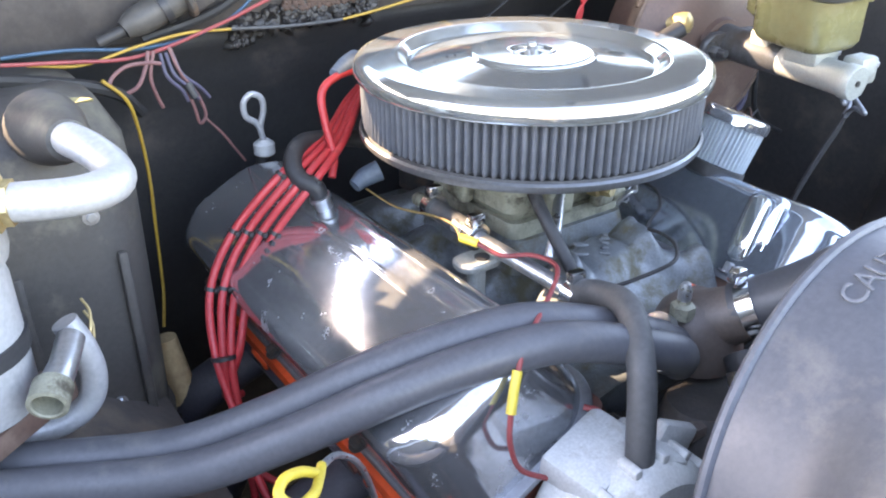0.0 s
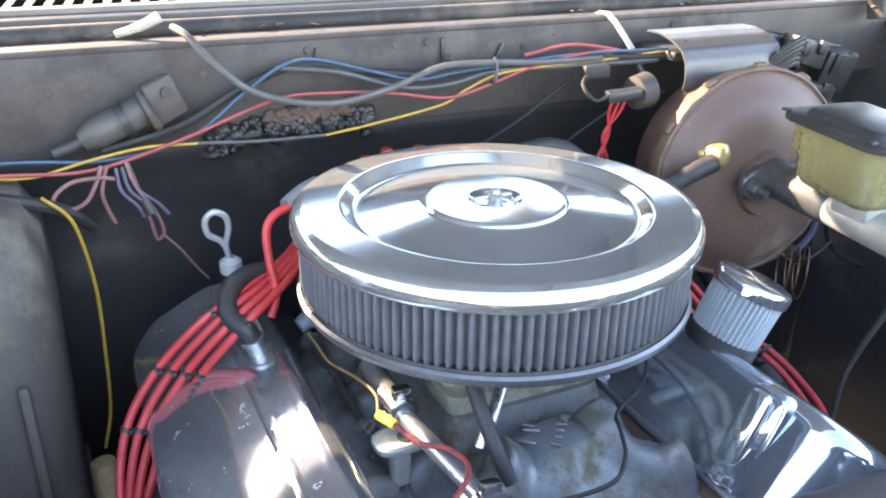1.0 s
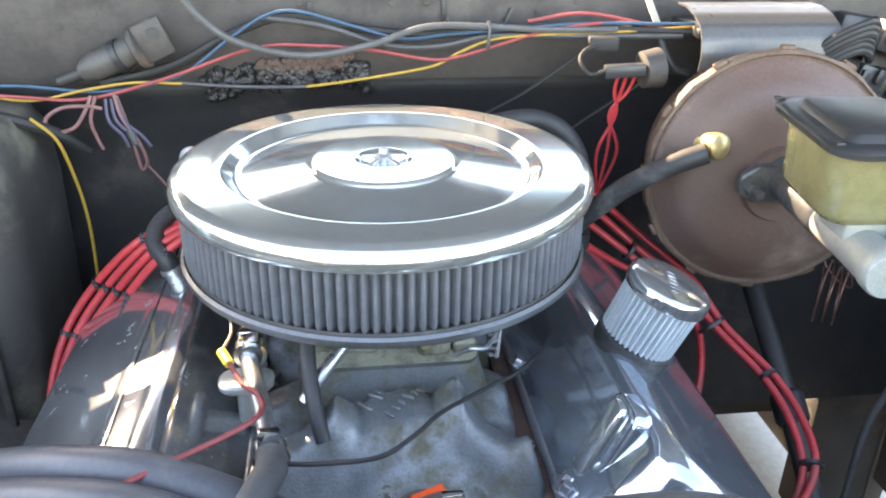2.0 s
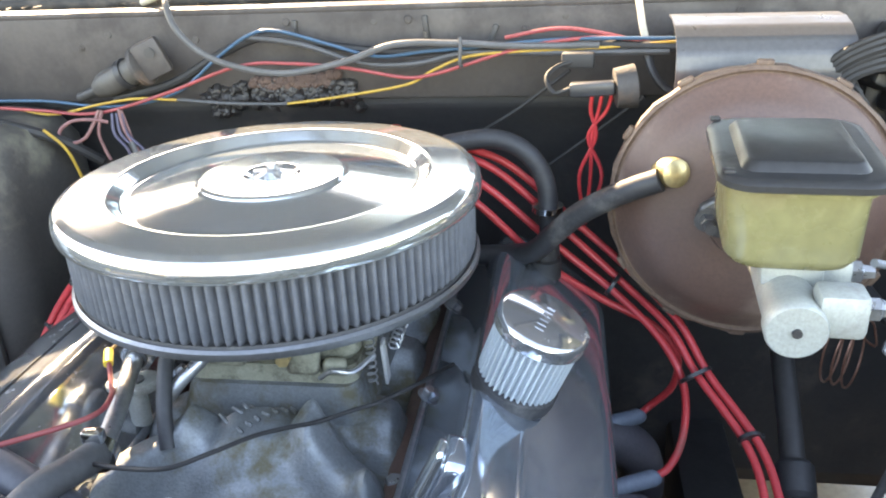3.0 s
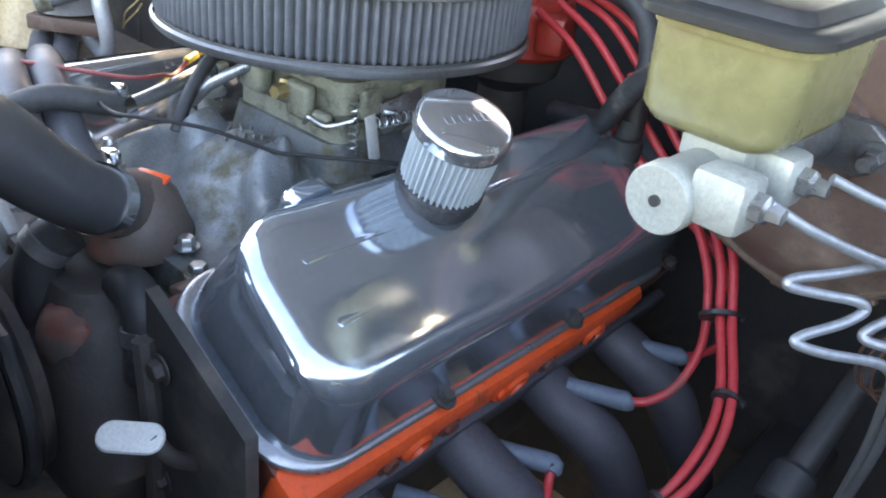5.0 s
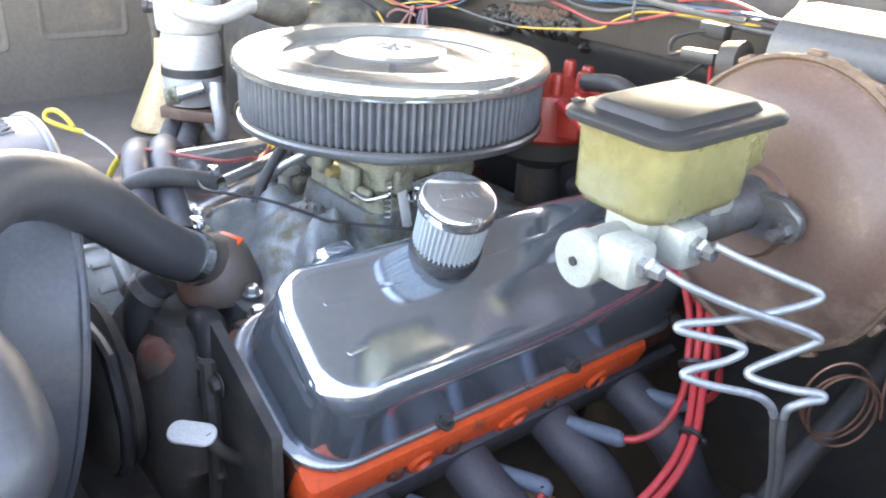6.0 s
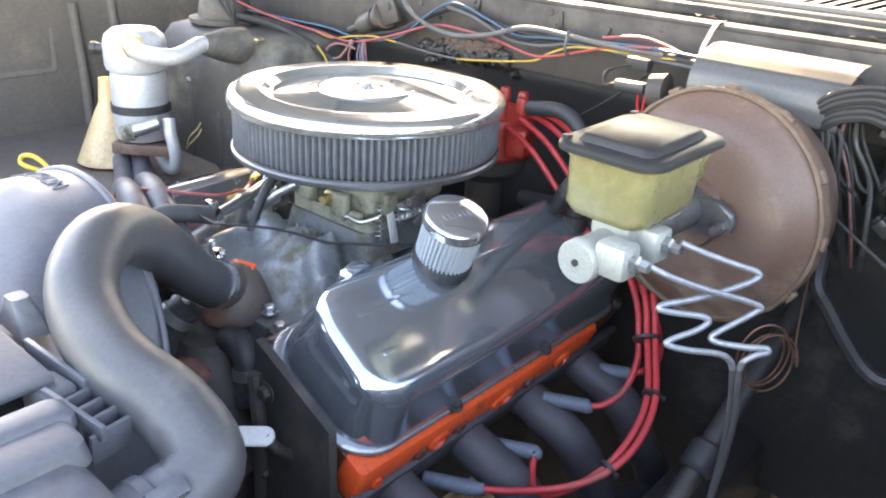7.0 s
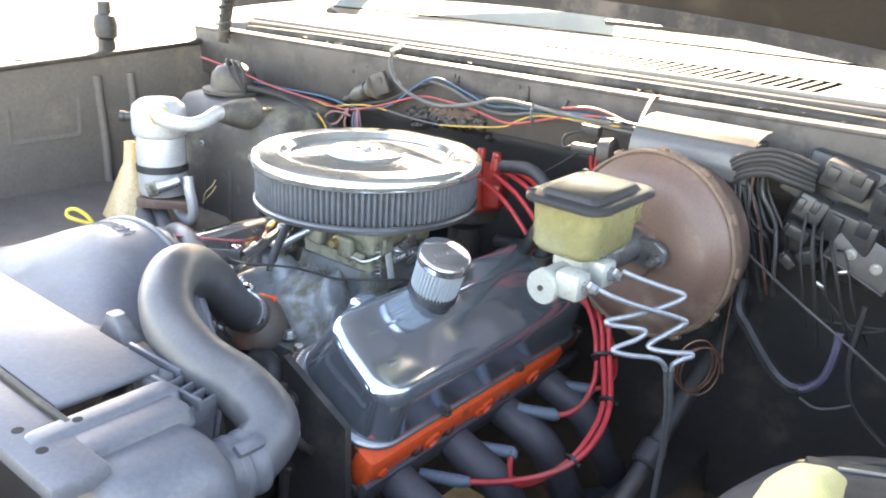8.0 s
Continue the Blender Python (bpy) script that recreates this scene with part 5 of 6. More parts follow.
wire("black_harness", [(-0.60, 0.17, 1.02), (-0.48, 0.215, 1.005), (-0.39, 0.225, 0.985), (-0.345, 0.235, 0.965), (-0.32, 0.26, 0.935)], 0.0065, W_BLACK, "black taped branch over the heater case")

# washer pump motor on the firewall
wm = thing("firewall_motor", (-0.25, 0.29, 1.02), "small grey motor with metal bracket on the firewall", "motor")
part("barrel", Geo().tube([(-0.318, 0.280, 1.018), (-0.302, 0.280, 1.026), (-0.255, 0.276, 1.046)], [0.010, 0.016, 0.016], 20, 4), HEATER_BOX, wm)
part("stub", Geo().tube([(-0.345, 0.284, 1.008), (-0.318, 0.280, 1.018)], 0.0065, 12, 3), BAY_BLACK, wm)
part("bracket", Geo().box((-0.236, 0.272, 1.056), (0.034, 0.014, 0.044), (0, -22, 14), 0.004), FIREWALL, wm)
part("rim", Geo().lathe([(0.021, -0.004), (0.024, -0.002), (0.024, 0.003), (0.02, 0.005)], axis((-0.252, 0.275, 1.047), (0.9, -0.05, 0.38)), 24), IRON, wm)
part("band", Geo().lathe([(0.0162, -0.004), (0.0185, -0.004), (0.0185, 0.004), (0.0162, 0.004)], axis((-0.275, 0.278, 1.0375), (0.9, -0.06, 0.40)), 24), BLACK_PLASTIC, wm, "black clamp band")
part("slot", Geo().lathe([(0.006, 0), (0.006, 0.0015)], axis((-0.2335, 0.2640, 1.064), (0.24, -1, 0)), 16), BAY_BLACK, wm)

# connector beside the booster, grey parts coloured black to look shaded
cn = thing("wire_connector", (0.29, 0.19, 1.02), "wire connector with red leads by the booster, shade in its black", "connector")
part("body", Geo().box((0.272, 0.185, 1.034), (0.045, 0.014, 0.014), (0, -4, -8), 0.003), BLACK_PLASTIC, cn)
part("socket", Geo().lathe([(0.012, -0.012), (0.020, -0.010), (0.022, 0.010), (0.014, 0.012)], axis((0.305, 0.195, 1.033), (1, 0.1, 0.1)), 20), IRON, cn)
part("block", Geo().box((0.258, 0.225, 1.055), (0.034, 0.014, 0.016), (0, 0, -6), 0.003), W_BLACK, cn)
part("loop_wire", Geo().tube([(0.25, 0.185, 1.034), (0.234, 0.187, 1.030), (0.226, 0.20, 1.042), (0.236, 0.215, 1.050), (0.256, 0.222, 1.055)], 0.0024, 8, 5), W_BLACK, cn)
for k in range(3):
    wire("red_lead", [(0.274 + 0.010 * k, 0.204, 1.030), (0.272 + 0.008 * k, 0.21, 1.005), (0.278 - 0.004 * k, 0.215, 0.975), (0.262 + 0.012 * k, 0.22, 0.93), (0.27, 0.23, 0.87)], 0.0021, RED, "thin red lead hanging from the connector")
for a, b in (((0.25, 0.27, 1.035), (0.12, 0.31, 0.94)), ((0.33, 0.25, 1.01), (0.22, 0.30, 0.91))):
    wire("black_cable", [a, ((a[0] + b[0]) / 2, 0.285, (a[2] + b[2]) / 2 - 0.004), b], 0.0022, W_BLACK, "thin black cable across the firewall")

# ---- ignition wires ----
def ties(pts, r=0.004):
    for p, w in pts:
        m = axis(p, w)
        solo("zip_tie", Geo().lathe([(r, -0.002), (r + 0.0018, -0.002), (r + 0.0018, 0.002), (r, 0.002)], m, 12).box(m @ Vector((r + 0.003, 0, 0)), (0.005, 0.005, 0.005), (0, 0, 0), 0.001), BLACK_PLASTIC, "black zip tie round red ignition wires", "zip tie")


for k in range(4):
    o = 0.0115 * (k - 1.5)
    w = [(-0.05, 0.21, 0.955), (-0.11 + 0.2 * o, 0.17 - 0.4 * o, 0.935), (-0.165 + 0.3 * o, 0.120 - 0.7 * o, 0.914), (-0.222 + 0.75 * o, 0.092 - 0.75 * o, 0.893 - 0.1 * o), (-0.272 + 1.0 * o, 0.098 - 0.65 * o, 0.843 - 0.1 * o), (-0.308 + 1.0 * o, 0.088 - 0.5 * o, 0.795), (-0.330 + 0.6 * o, 0.058 - 0.3 * o, 0.742)]
    ends = [[(-0.338, 0.03, 0.68), (-0.335, -0.03, 0.61), (-0.315, -0.12, 0.59)], [(-0.335, 0.05, 0.68), (-0.335, 0.04, 0.62), (-0.31, 0.0, 0.60)], [(-0.332, 0.04, 0.68), (-0.335, 0.02, 0.60), (-0.345, -0.02, 0.53)], [(-0.330, 0.075, 0.69), (-0.32, 0.11, 0.65), (-0.30, 0.12, 0.64)]][k]
    solo("ignition_wire", Geo().tube(w + ends, 0.0042, 10, 6), RED, "red silicone ignition wire over the passenger valve cover", "ignition wire", group="ignition wires")
OO = [0.0115 * (k - 1.5) for k in range(4)]
ties([((-0.222 + 0.75 * o, 0.092 - 0.75 * o, 0.893 - 0.1 * o), (-1, 0.0, -0.7)) for o in OO])
ties([((-0.272 + 1.0 * o, 0.098 - 0.65 * o, 0.843 - 0.1 * o), (-0.75, -0.05, -1)) for o in OO])
ties([((-0.308 + 1.0 * o, 0.088 - 0.5 * o, 0.795), (-0.5, -0.35, -1)) for o in OO])
ties([((-0.334, 0.058, 0.738), (-0.1, -0.4, -1))], 0.011)
solo("ignition_wire", Geo().tube([(-0.06, 0.19, 0.965), (-0.11, 0.15, 0.975), (-0.155, 0.125, 0.978), (-0.175, 0.12, 0.965), (-0.178, 0.11, 0.935), (-0.176, 0.10, 0.905), (-0.185, 0.09, 0.885)], 0.0042, 10, 6), RED, "red ignition wire looping beside the air cleaner", "ignition wire", group="ignition wires")
solo("wire_boot", Geo().tube([(-0.155, 0.128, 0.980), (-0.135, 0.140, 0.985), (-0.115, 0.155, 0.985)], [0.006, 0.0085, 0.0095], 12, 4), BOOT, "grey-blue ignition wire boot", "wire boot", group="wire boots")

drv = [
    [(0.10, 0.20, 0.955), (0.16, 0.19, 0.93), (0.235, 0.185, 0.865), (0.300, 0.172, 0.815), (0.345, 0.142, 0.780), (0.368, 0.116, 0.750), (0.376, 0.106, 0.715), (0.372, 0.090, 0.680), (0.358, 0.070, 0.662), (0.341, 0.058, 0.657)],
    [(0.10, 0.21, 0.965), (0.17, 0.20, 0.945), (0.245, 0.195, 0.878), (0.310, 0.180, 0.822), (0.357, 0.140, 0.790), (0.384, 0.106, 0.754), (0.422, 0.048, 0.720), (0.434, 0.000, 0.696), (0.428, -0.050, 0.669), (0.398, -0.084, 0.640), (0.366, -0.082, 0.622), (0.345, -0.060, 0.624), (0.334, -0.042, 0.636)],
    [(0.10, 0.22, 0.970), (0.18, 0.21, 0.95), (0.255, 0.205, 0.885), (0.320, 0.19, 0.83), (0.367, 0.142, 0.796), (0.396, 0.104, 0.755), (0.434, 0.043, 0.722), (0.446, -0.005, 0.698), (0.440, -0.050, 0.678), (0.410, -0.084, 0.656), (0.358, -0.110, 0.634), (0.312, -0.134, 0.625)],
    [(0.09, 0.18, 0.945), (0.15, 0.17, 0.92), (0.22, 0.175, 0.85), (0.29, 0.18, 0.80), (0.345, 0.17, 0.775), (0.372, 0.165, 0.74), (0.372, 0.18, 0.69), (0.35, 0.19, 0.655), (0.335, 0.175, 0.65)],
]
for w in drv:
    solo("ignition_wire", Geo().tube(w, 0.0042, 10, 6), RED, "red silicone ignition wire beside the driver head", "ignition wire", group="ignition wires")
    a, b = Vector(w[-1]), Vector(w[-2])
    d = (a - b).normalized()
    e = a + Vector((-0.050, -0.024, 0.000))
    solo("plug_boot", Geo().tube([b.lerp(a, 0.7), a, (a + e) / 2, e], [0.0065, 0.0095, 0.009, 0.0085], 12, 4), BOOT, "grey-blue spark plug boot on the driver head", "plug boot", group="plug boots")
ties([((0.383, 0.108, 0.752), (0.4, -0.5, -0.6))], 0.016)
ties([((0.428, 0.046, 0.721), (0.3, -1, -0.5))], 0.010)
ties([((0.434, -0.050, 0.674), (-0.3, -1, -0.5))], 0.010)
ties([((0.30, 0.178, 0.82), (1, -0.3, -0.6))], 0.012)

# PCV valve and hose
pcv = thing("pcv_valve", (-0.2, 0.077, 0.835), "pcv valve with black hose in the passenger valve cover", "pcv valve")
pm = axis((-0.193, 0.077, 0.836), (-0.35, 0, 0.94))
part("grommet", Geo().lathe([(0.018, 0), (0.019, 0.004), (0.015, 0.009), (0.012, 0.010)], pm, 20), RUBBER, pcv)
part("valve", Geo().lathe([(0.011, 0.008), (0.0135, 0.010), (0.0135, 0.020), (0.0095, 0.022), (0.0095, 0.036), (0.0115, 0.037), (0.0115, 0.041), (0.009, 0.042)], pm, 16), ZINC, pcv)
part("hose", Geo().tube([pm @ Vector((0, 0, 0.038)), pm @ Vector((0, 0, 0.052)), (-0.221, 0.089, 0.892), (-0.221, 0.104, 0.904), (-0.206, 0.121, 0.914), (-0.178, 0.135, 0.912), (-0.12, 0.145, 0.897), (-0.06, 0.11, 0.88)], 0.0095, 14, 6), RUBBER, pcv)
oil = thing("rear_vent_hose", (0.19, 0.17, 0.85), "black vent hose with steel clamp behind the driver cover", "vent hose")
part("hose", Geo().tube([(0.232, 0.165, 0.86), (0.230, 0.168, 0.90), (0.226, 0.175, 0.94), (0.205, 0.182, 0.970), (0.17, 0.188, 0.982), (0.12, 0.19, 0.975)], 0.0105, 14, 6), RUBBER, oil)
part("clamp", Geo().lathe([(0.0105, -0.0035), (0.0165, -0.003), (0.0165, 0.003), (0.0105, 0.0035)], pose(0.229, 0.170, 0.912), 28), CHROME, oil)
part("elbow", Geo().lathe([(0.016, 0), (0.016, 0.02), (0.012, 0.022), (0.012, 0.04)], pose(0.228, 0.165, 0.835), 20), RUBBER, oil)

# dipstick
dip = thing("dipstick", (-0.19, 0.25, 0.80), "white looped transmission dipstick in a dark tube", "dipstick")
part("tube", Geo().tube([(-0.19, 0.250, 0.868), (-0.197, 0.262, 0.82), (-0.21, 0.28, 0.75), (-0.22, 0.30, 0.62)], 0.0085, 10, 5), BAY_BLACK, dip)
part("collar", Geo().lathe([(0.0105, 0.862), (0.0125, 0.864), (0.0125, 0.876), (0.006, 0.881), (0, 0.881)], pose(-0.19, 0.25, 0), 16), CAST_PALE, dip)
part("loop", Geo().tube([(-0.190, 0.249, 0.878), (-0.194, 0.246, 0.897), (-0.190, 0.242, 0.918), (-0.193, 0.238, 0.934), (-0.205, 0.236, 0.941), (-0.214, 0.238, 0.932), (-0.212, 0.241, 0.915), (-0.200, 0.244, 0.905), (-0.194, 0.246, 0.895)], 0.0036, 10, 6), WHITE_TUBE, dip, "white looped handle")

# chrome coolant tube and hoses at the front
ct = thing("coolant_tube", (-0.1, -0.13, 0.82), "bright steel coolant tube with hose clamps beside the carburettor", "coolant tube")
part("tube", Geo().tube([(-0.125, -0.045, 0.868), (-0.118, -0.085, 0.862), (-0.106, -0.135, 0.853), (-0.096, -0.185, 0.846)], 0.0075, 14, 5), ZINC, ct)
part("rear_hose", Geo().tube([(-0.119, -0.075, 0.8635), (-0.121, -0.035, 0.867), (-0.119, 0.006, 0.868)], 0.0100, 14, 5), GREY_HOSE, ct)
part("rear_fitting", Geo().tube([(-0.119, 0.0, 0.868), (-0.116, 0.03, 0.864), (-0.10, 0.055, 0.852)], 0.0075, 12, 4), CARB, ct)
part("front_hose", Geo().tube([(-0.098, -0.178, 0.847), (-0.094, -0.212, 0.860), (-0.103, -0.25, 0.866), (-0.126, -0.287, 0.842), (-0.146, -0.312, 0.79), (-0.155, -0.325, 0.72), (-0.15, -0.33, 0.64)], 0.0115, 16, 6), GREY_HOSE, ct)
for c, w in (((-0.0975, -0.181, 0.8468), (0.2, -1, -0.1)), ((-0.1195, -0.068, 0.8642), (0.05, -1, -0.1)), ((-0.1192, 0.0, 0.868), (0.05, 1, 0))):
    mcl = axis(c, w)
    part("clamp", Geo().lathe([(0.0115, -0.006), (0.0138, -0.006), (0.0138, 0.006), (0.0115, 0.006)], mcl, 24).box(mcl @ Vector((0.0, 0.018, 0)), (0.016, 0.010, 0.011), (0, 0, 0), 0.002), CHROME, ct, "bright worm clamp")
for k in (0, 1):
    dy = 0.0335 * k
    hh = thing("heater_hose", (-0.3, -0.14 - dy, 0.76), "glossy weathered black heater hose crossing the engine", "heater hose", "heater hoses")
    part("hose", Geo().tube([(-0.02 - 0.02 * k, -0.240 - 0.5 * dy, 0.796), (-0.07, -0.240 - dy, 0.826), (-0.13, -0.226 - dy, 0.851), (-0.181, -0.210 - dy, 0.862), (-0.24, -0.188 - dy, 0.854), (-0.30, -0.160 - dy, 0.832), (-0.36, -0.128 - dy, 0.802), (-0.43, -0.092 - dy, 0.777), (-0.52, -0.044 - dy, 0.774), (-0.60, -0.004 - dy, 0.776)], 0.0165, 20, 7), HOSE, hh)
    part("clamp", Geo().lathe([(0.0168, -0.005), (0.0182, -0.005), (0.0182, 0.005), (0.0168, 0.005)], axis((-0.038 - 0.02 * k, -0.231 - 0.7 * dy, 0.811), (-0.8, 0.15, 0.5)), 28), ZINC, hh)
wire("red_wire", [(-0.134, -0.091, 0.869), (-0.122, -0.112, 0.862), (-0.108, -0.135, 0.868), (-0.104, -0.16, 0.870), (-0.121, -0.184, 0.872), (-0.176, -0.224, 0.873), (-0.206, -0.243, 0.870), (-0.220, -0.252, 0.852)], 0.0022, W_PINK, "thin red wire beside the coolant tube")
solo("butt_crimp", Geo().tube([(-0.218, -0.250, 0.856), (-0.226, -0.256, 0.843), (-0.232, -0.261, 0.830)], 0.0040, 10, 3), YELLOW, "yellow butt connector on a red wire", "connector")
wire("red_wire", [(-0.231, -0.260, 0.832), (-0.235, -0.265, 0.808), (-0.226, -0.268, 0.780), (-0.205, -0.275, 0.765)], 0.0022, W_PINK, "thin red wire to the alternator")
wire("red_wire", [(-0.145, -0.25, 0.79), (-0.135, -0.262, 0.785), (-0.140, -0.275, 0.76), (-0.160, -0.29, 0.725), (-0.165, -0.30, 0.705)], 0.0026, W_PINK, "red wire to the alternator")
solo("butt_crimp", Geo().tube([(-0.142, -0.076, 0.871), (-0.134, -0.092, 0.869)], 0.0042, 10, 3), YELLOW, "yellow butt connector by the carburettor", "connector")
wire("brown_lead", [(-0.156, 0.07, 0.872), (-0.154, 0.05, 0.870), (-0.152, 0.014, 0.870), (-0.141, -0.024, 0.874), (-0.136, -0.055, 0.875), (-0.142, -0.076, 0.871)], 0.0012, W_TAN, "thin tan wire beside the carburettor")
wire("black_cable", [(0.152, -0.03, 0.842), (0.128, -0.075, 0.850), (0.100, -0.104, 0.850), (0.083, -0.112, 0.848), (0.058, -0.125, 0.845), (0.040, -0.150, 0.856), (0.024, -0.175, 0.866), (0.006, -0.202, 0.872), (-0.020, -0.222, 0.872), (-0.060, -0.215, 0.864), (-0.09, -0.207, 0.86)], 0.0018, W_BLACK, "thin black cable across the manifold")

# ---- radiator, shroud, upper hose ----
rad = thing("radiator", (0.05, -0.62, 0.50), "grey radiator with flat top plate and ribbed plastic end tank", "radiator")
part("core", Geo().box((-0.01, -0.60, 0.70), (0.58, 0.05, 0.42), (0, 0, 0), 0.004), BAY_BLACK, rad)
part("top_plate", Geo().box((0.015, -0.595, 0.944), (0.53, 0.094, 0.008), (0, 0, 0), 0.003), GREY_PLASTIC, rad, "flat dusty grey top plate")
part("front_rail", Geo().box((0.05, -0.672, 0.938), (0.66, 0.045, 0.016), (0, 0, 0), 0.004), GREY_PLASTIC, rad)
part("rail_groove", Geo().box((0.03, -0.646, 0.946), (0.56, 0.005, 0.006), (0, 0, 0), 0.001), BAY_BLACK, rad)
for x in (0.262, 0.30):
    part("rail_hole", Geo().lathe([(0.0045, 0.9458), (0.0045, 0.9464)], pose(x + 0.03, -0.676, 0), 16), HOLLOW_SHADE, rad)
tank = part("end_tank", Geo().stack([(0.372, -0.615, 0.048, 0.052, 0.02, 0.50), (0.372, -0.615, 0.052, 0.056, 0.025, 0.88), (0.370, -0.616, 0.050, 0.054, 0.028, 0.912), (0.364, -0.618, 0.042, 0.048, 0.028, 0.930), (0.358, -0.620, 0.030, 0.040, 0.024, 0.937)], corner=8), GREY_PLASTIC, rad, "moulded grey end tank", 60)
part("tank_lip", Geo().stack([(0.312, -0.618, 0.016, 0.062, 0.008, 0.936), (0.312, -0.618, 0.014, 0.062, 0.008, 0.944), (0.312, -0.618, 0.010, 0.058, 0.007, 0.9475), (0.312, -0.618, 0.006, 0.054, 0.005, 0.9485)], corner=5), GREY_PLASTIC, tank)
part("tank_step", Geo().stack([(0.338, -0.618, 0.020, 0.056, 0.010, 0.930), (0.336, -0.618, 0.018, 0.054, 0.010, 0.943), (0.334, -0.618, 0.014, 0.050, 0.008, 0.945)], corner=5), GREY_PLASTIC, tank)
part("hole", Geo().lathe([(0.0040, 0.9480), (0.0040, 0.9488)], pose(0.313, -0.640, 0), 16), HOLLOW_SHADE, tank)
for k in range(4):
    part("clip_fin", Geo().box((0.292 + 0.013 * k, -0.541, 0.926 - 0.002 * k), (0.0035, 0.030, 0.022), (0, 6, 10), 0.001), GREY_PLASTIC, tank)
part("clip_bar", Geo().box((0.312, -0.554, 0.936), (0.058, 0.004, 0.012), (0, 6, 10), 0.001), GREY_PLASTIC, tank)
part("outlet", Geo().tube([(0.375, -0.60, 0.885), (0.377, -0.575, 0.885), (0.378, -0.535, 0.887)], 0.021, 20, 4), GREY_PLASTIC, rad)
part("bracket_tab", Geo().stack([(0.172, -0.523, 0.024, 0.012, 0.004, 0.930), (0.170, -0.523, 0.017, 0.009, 0.004, 0.941), (0.166, -0.523, 0.008, 0.007, 0.004, 0.953)], corner=3), GREY_PLASTIC, rad)
part("clip_bracket", Geo().box((0.255, -0.538, 0.930), (0.07, 0.004, 0.03), (0, 4, 6), 0.001), GREY_PLASTIC, rad)
part("clip_post", Geo().box((0.275, -0.552, 0.928), (0.03, 0.024, 0.026), (0, 0, 6), 0.004), GREY_PLASTIC, rad)
part("rear_tray", Geo().box((0.05, -0.528, 0.918), (0.42, 0.05, 0.008), (-4, 0, 0), 0.002), GREY_PLASTIC, rad)
uh = thing("radiator_hose", (0.2, -0.45, 0.80), "thick weathered upper radiator hose arching to the radiator", "radiator hose")
part("hose", Geo().tube([(0.029, -0.260, 0.823), (0.050, -0.292, 0.846), (0.074, -0.325, 0.878), (0.102, -0.365, 0.922), (0.127, -0.405, 0.957), (0.156, -0.448, 0.973), (0.190, -0.482, 0.966), (0.228, -0.500, 0.950), (0.285, -0.508, 0.938), (0.335, -0.500, 0.925), (0.372, -0.502, 0.905), (0.378, -0.530, 0.888), (0.376, -0.565, 0.885)], 0.0262, 24, 7), RAD_HOSE, uh)
for c, w in (((0.036, -0.272, 0.831), (0.42, -0.72, 0.56)),):
    mcl = axis(c, w)
    part("clamp", Geo().lathe([(0.0265, -0.007), (0.0285, -0.007), (0.0285, 0.007), (0.0265, 0.007)], mcl, 36).box(mcl @ Vector((0.0, 0.034, 0)), (0.016, 0.010, 0.012), (0, 0, 0), 0.002), CHROME, uh, "bright worm clamp")
part("end_collar", Geo().lathe([(0.0265, -0.020), (0.0295, -0.019), (0.0295, -0.012), (0.0280, -0.010), (0.0280, -0.004), (0.0300, -0.002), (0.0300, 0.006), (0.0282, 0.008), (0.0282, 0.014), (0.0296, 0.016), (0.0296, 0.021), (0.0265, 0.022)], axis((0.377, -0.546, 0.886), (0, -1, 0)), 40).box((0.392, -0.540, 0.913), (0.012, 0.026, 0.008), (0, 30, 0), 0.002), GREY_PLASTIC, uh, "dull grey ribbed clamp")
shr = thing("fan_shroud", (0, -0.45, 0.45), "large faded black plastic fan shroud with caution lettering", "fan shroud")
SC, SR, SY, ST = (-0.023, 0.771), 0.196, -0.421, 0.222


def shroud(u, v):
    a = math.pi * (-0.12 + 1.24 * u)
    w = max(0.0, v - 0.30) / 0.70
    w = w * w * (3 - 2 * w)
    cx, cz = math.cos(a), math.sin(a)
    sq = max(abs(cx), abs(cz))
    rx = SR * (1 - w) + w * 0.30 / max(sq, 0.75)
    rz = SR * (1 - w) + w * 0.135 / max(sq, 0.80)
    return (SC[0] + rx * cx, SY + SR * cz * ST * (1 - w) - 0.17 * v, SC[1] + rz * cz)


part("ring", Geo().sheet(shroud, 60, 20, 0.004, (0, 0, -1)), GREY_PLASTIC, shr, angle=70)
part("rear_lip", Geo().tube([shroud(i / 40, 0.0) for i in range(41)], 0.004, 8, 1), GREY_PLASTIC, shr)
tcu = bpy.data.curves.new("caution_text", "FONT")
tcu.body, tcu.size, tcu.extrude, tcu.align_x, tcu.align_y = "CAUTION", 0.0225, 0.0005, "CENTER", "CENTER"
tob = bpy.data.objects.new("tmp", tcu)
scene.collection.objects.link(tob)
bpy.context.view_layer.update()
tme = bpy.data.meshes.new_from_object(tob.evaluated_get(bpy.context.evaluated_depsgraph_get()))
bpy.data.objects.remove(tob)
for v in tme.vertices:
    a = math.radians(98) - v.co.x / SR
    y = SY + SR * ST * math.sin(a) - 0.031 + v.co.y
    v.co = Vector((SC[0] + (SR + 0.001 + v.co.z) * math.cos(a), y, SC[1] + (SR + 0.001 + v.co.z) * math.sin(a))) - ORIGIN[shr]
tme.materials.append(TRIM_GREY)
tx = new("caution_lettering", tme)
tx.parent = shr
fan = thing("cooling_fan", (0, -0.42, 0.75), "black cooling fan inside the shroud", "fan")
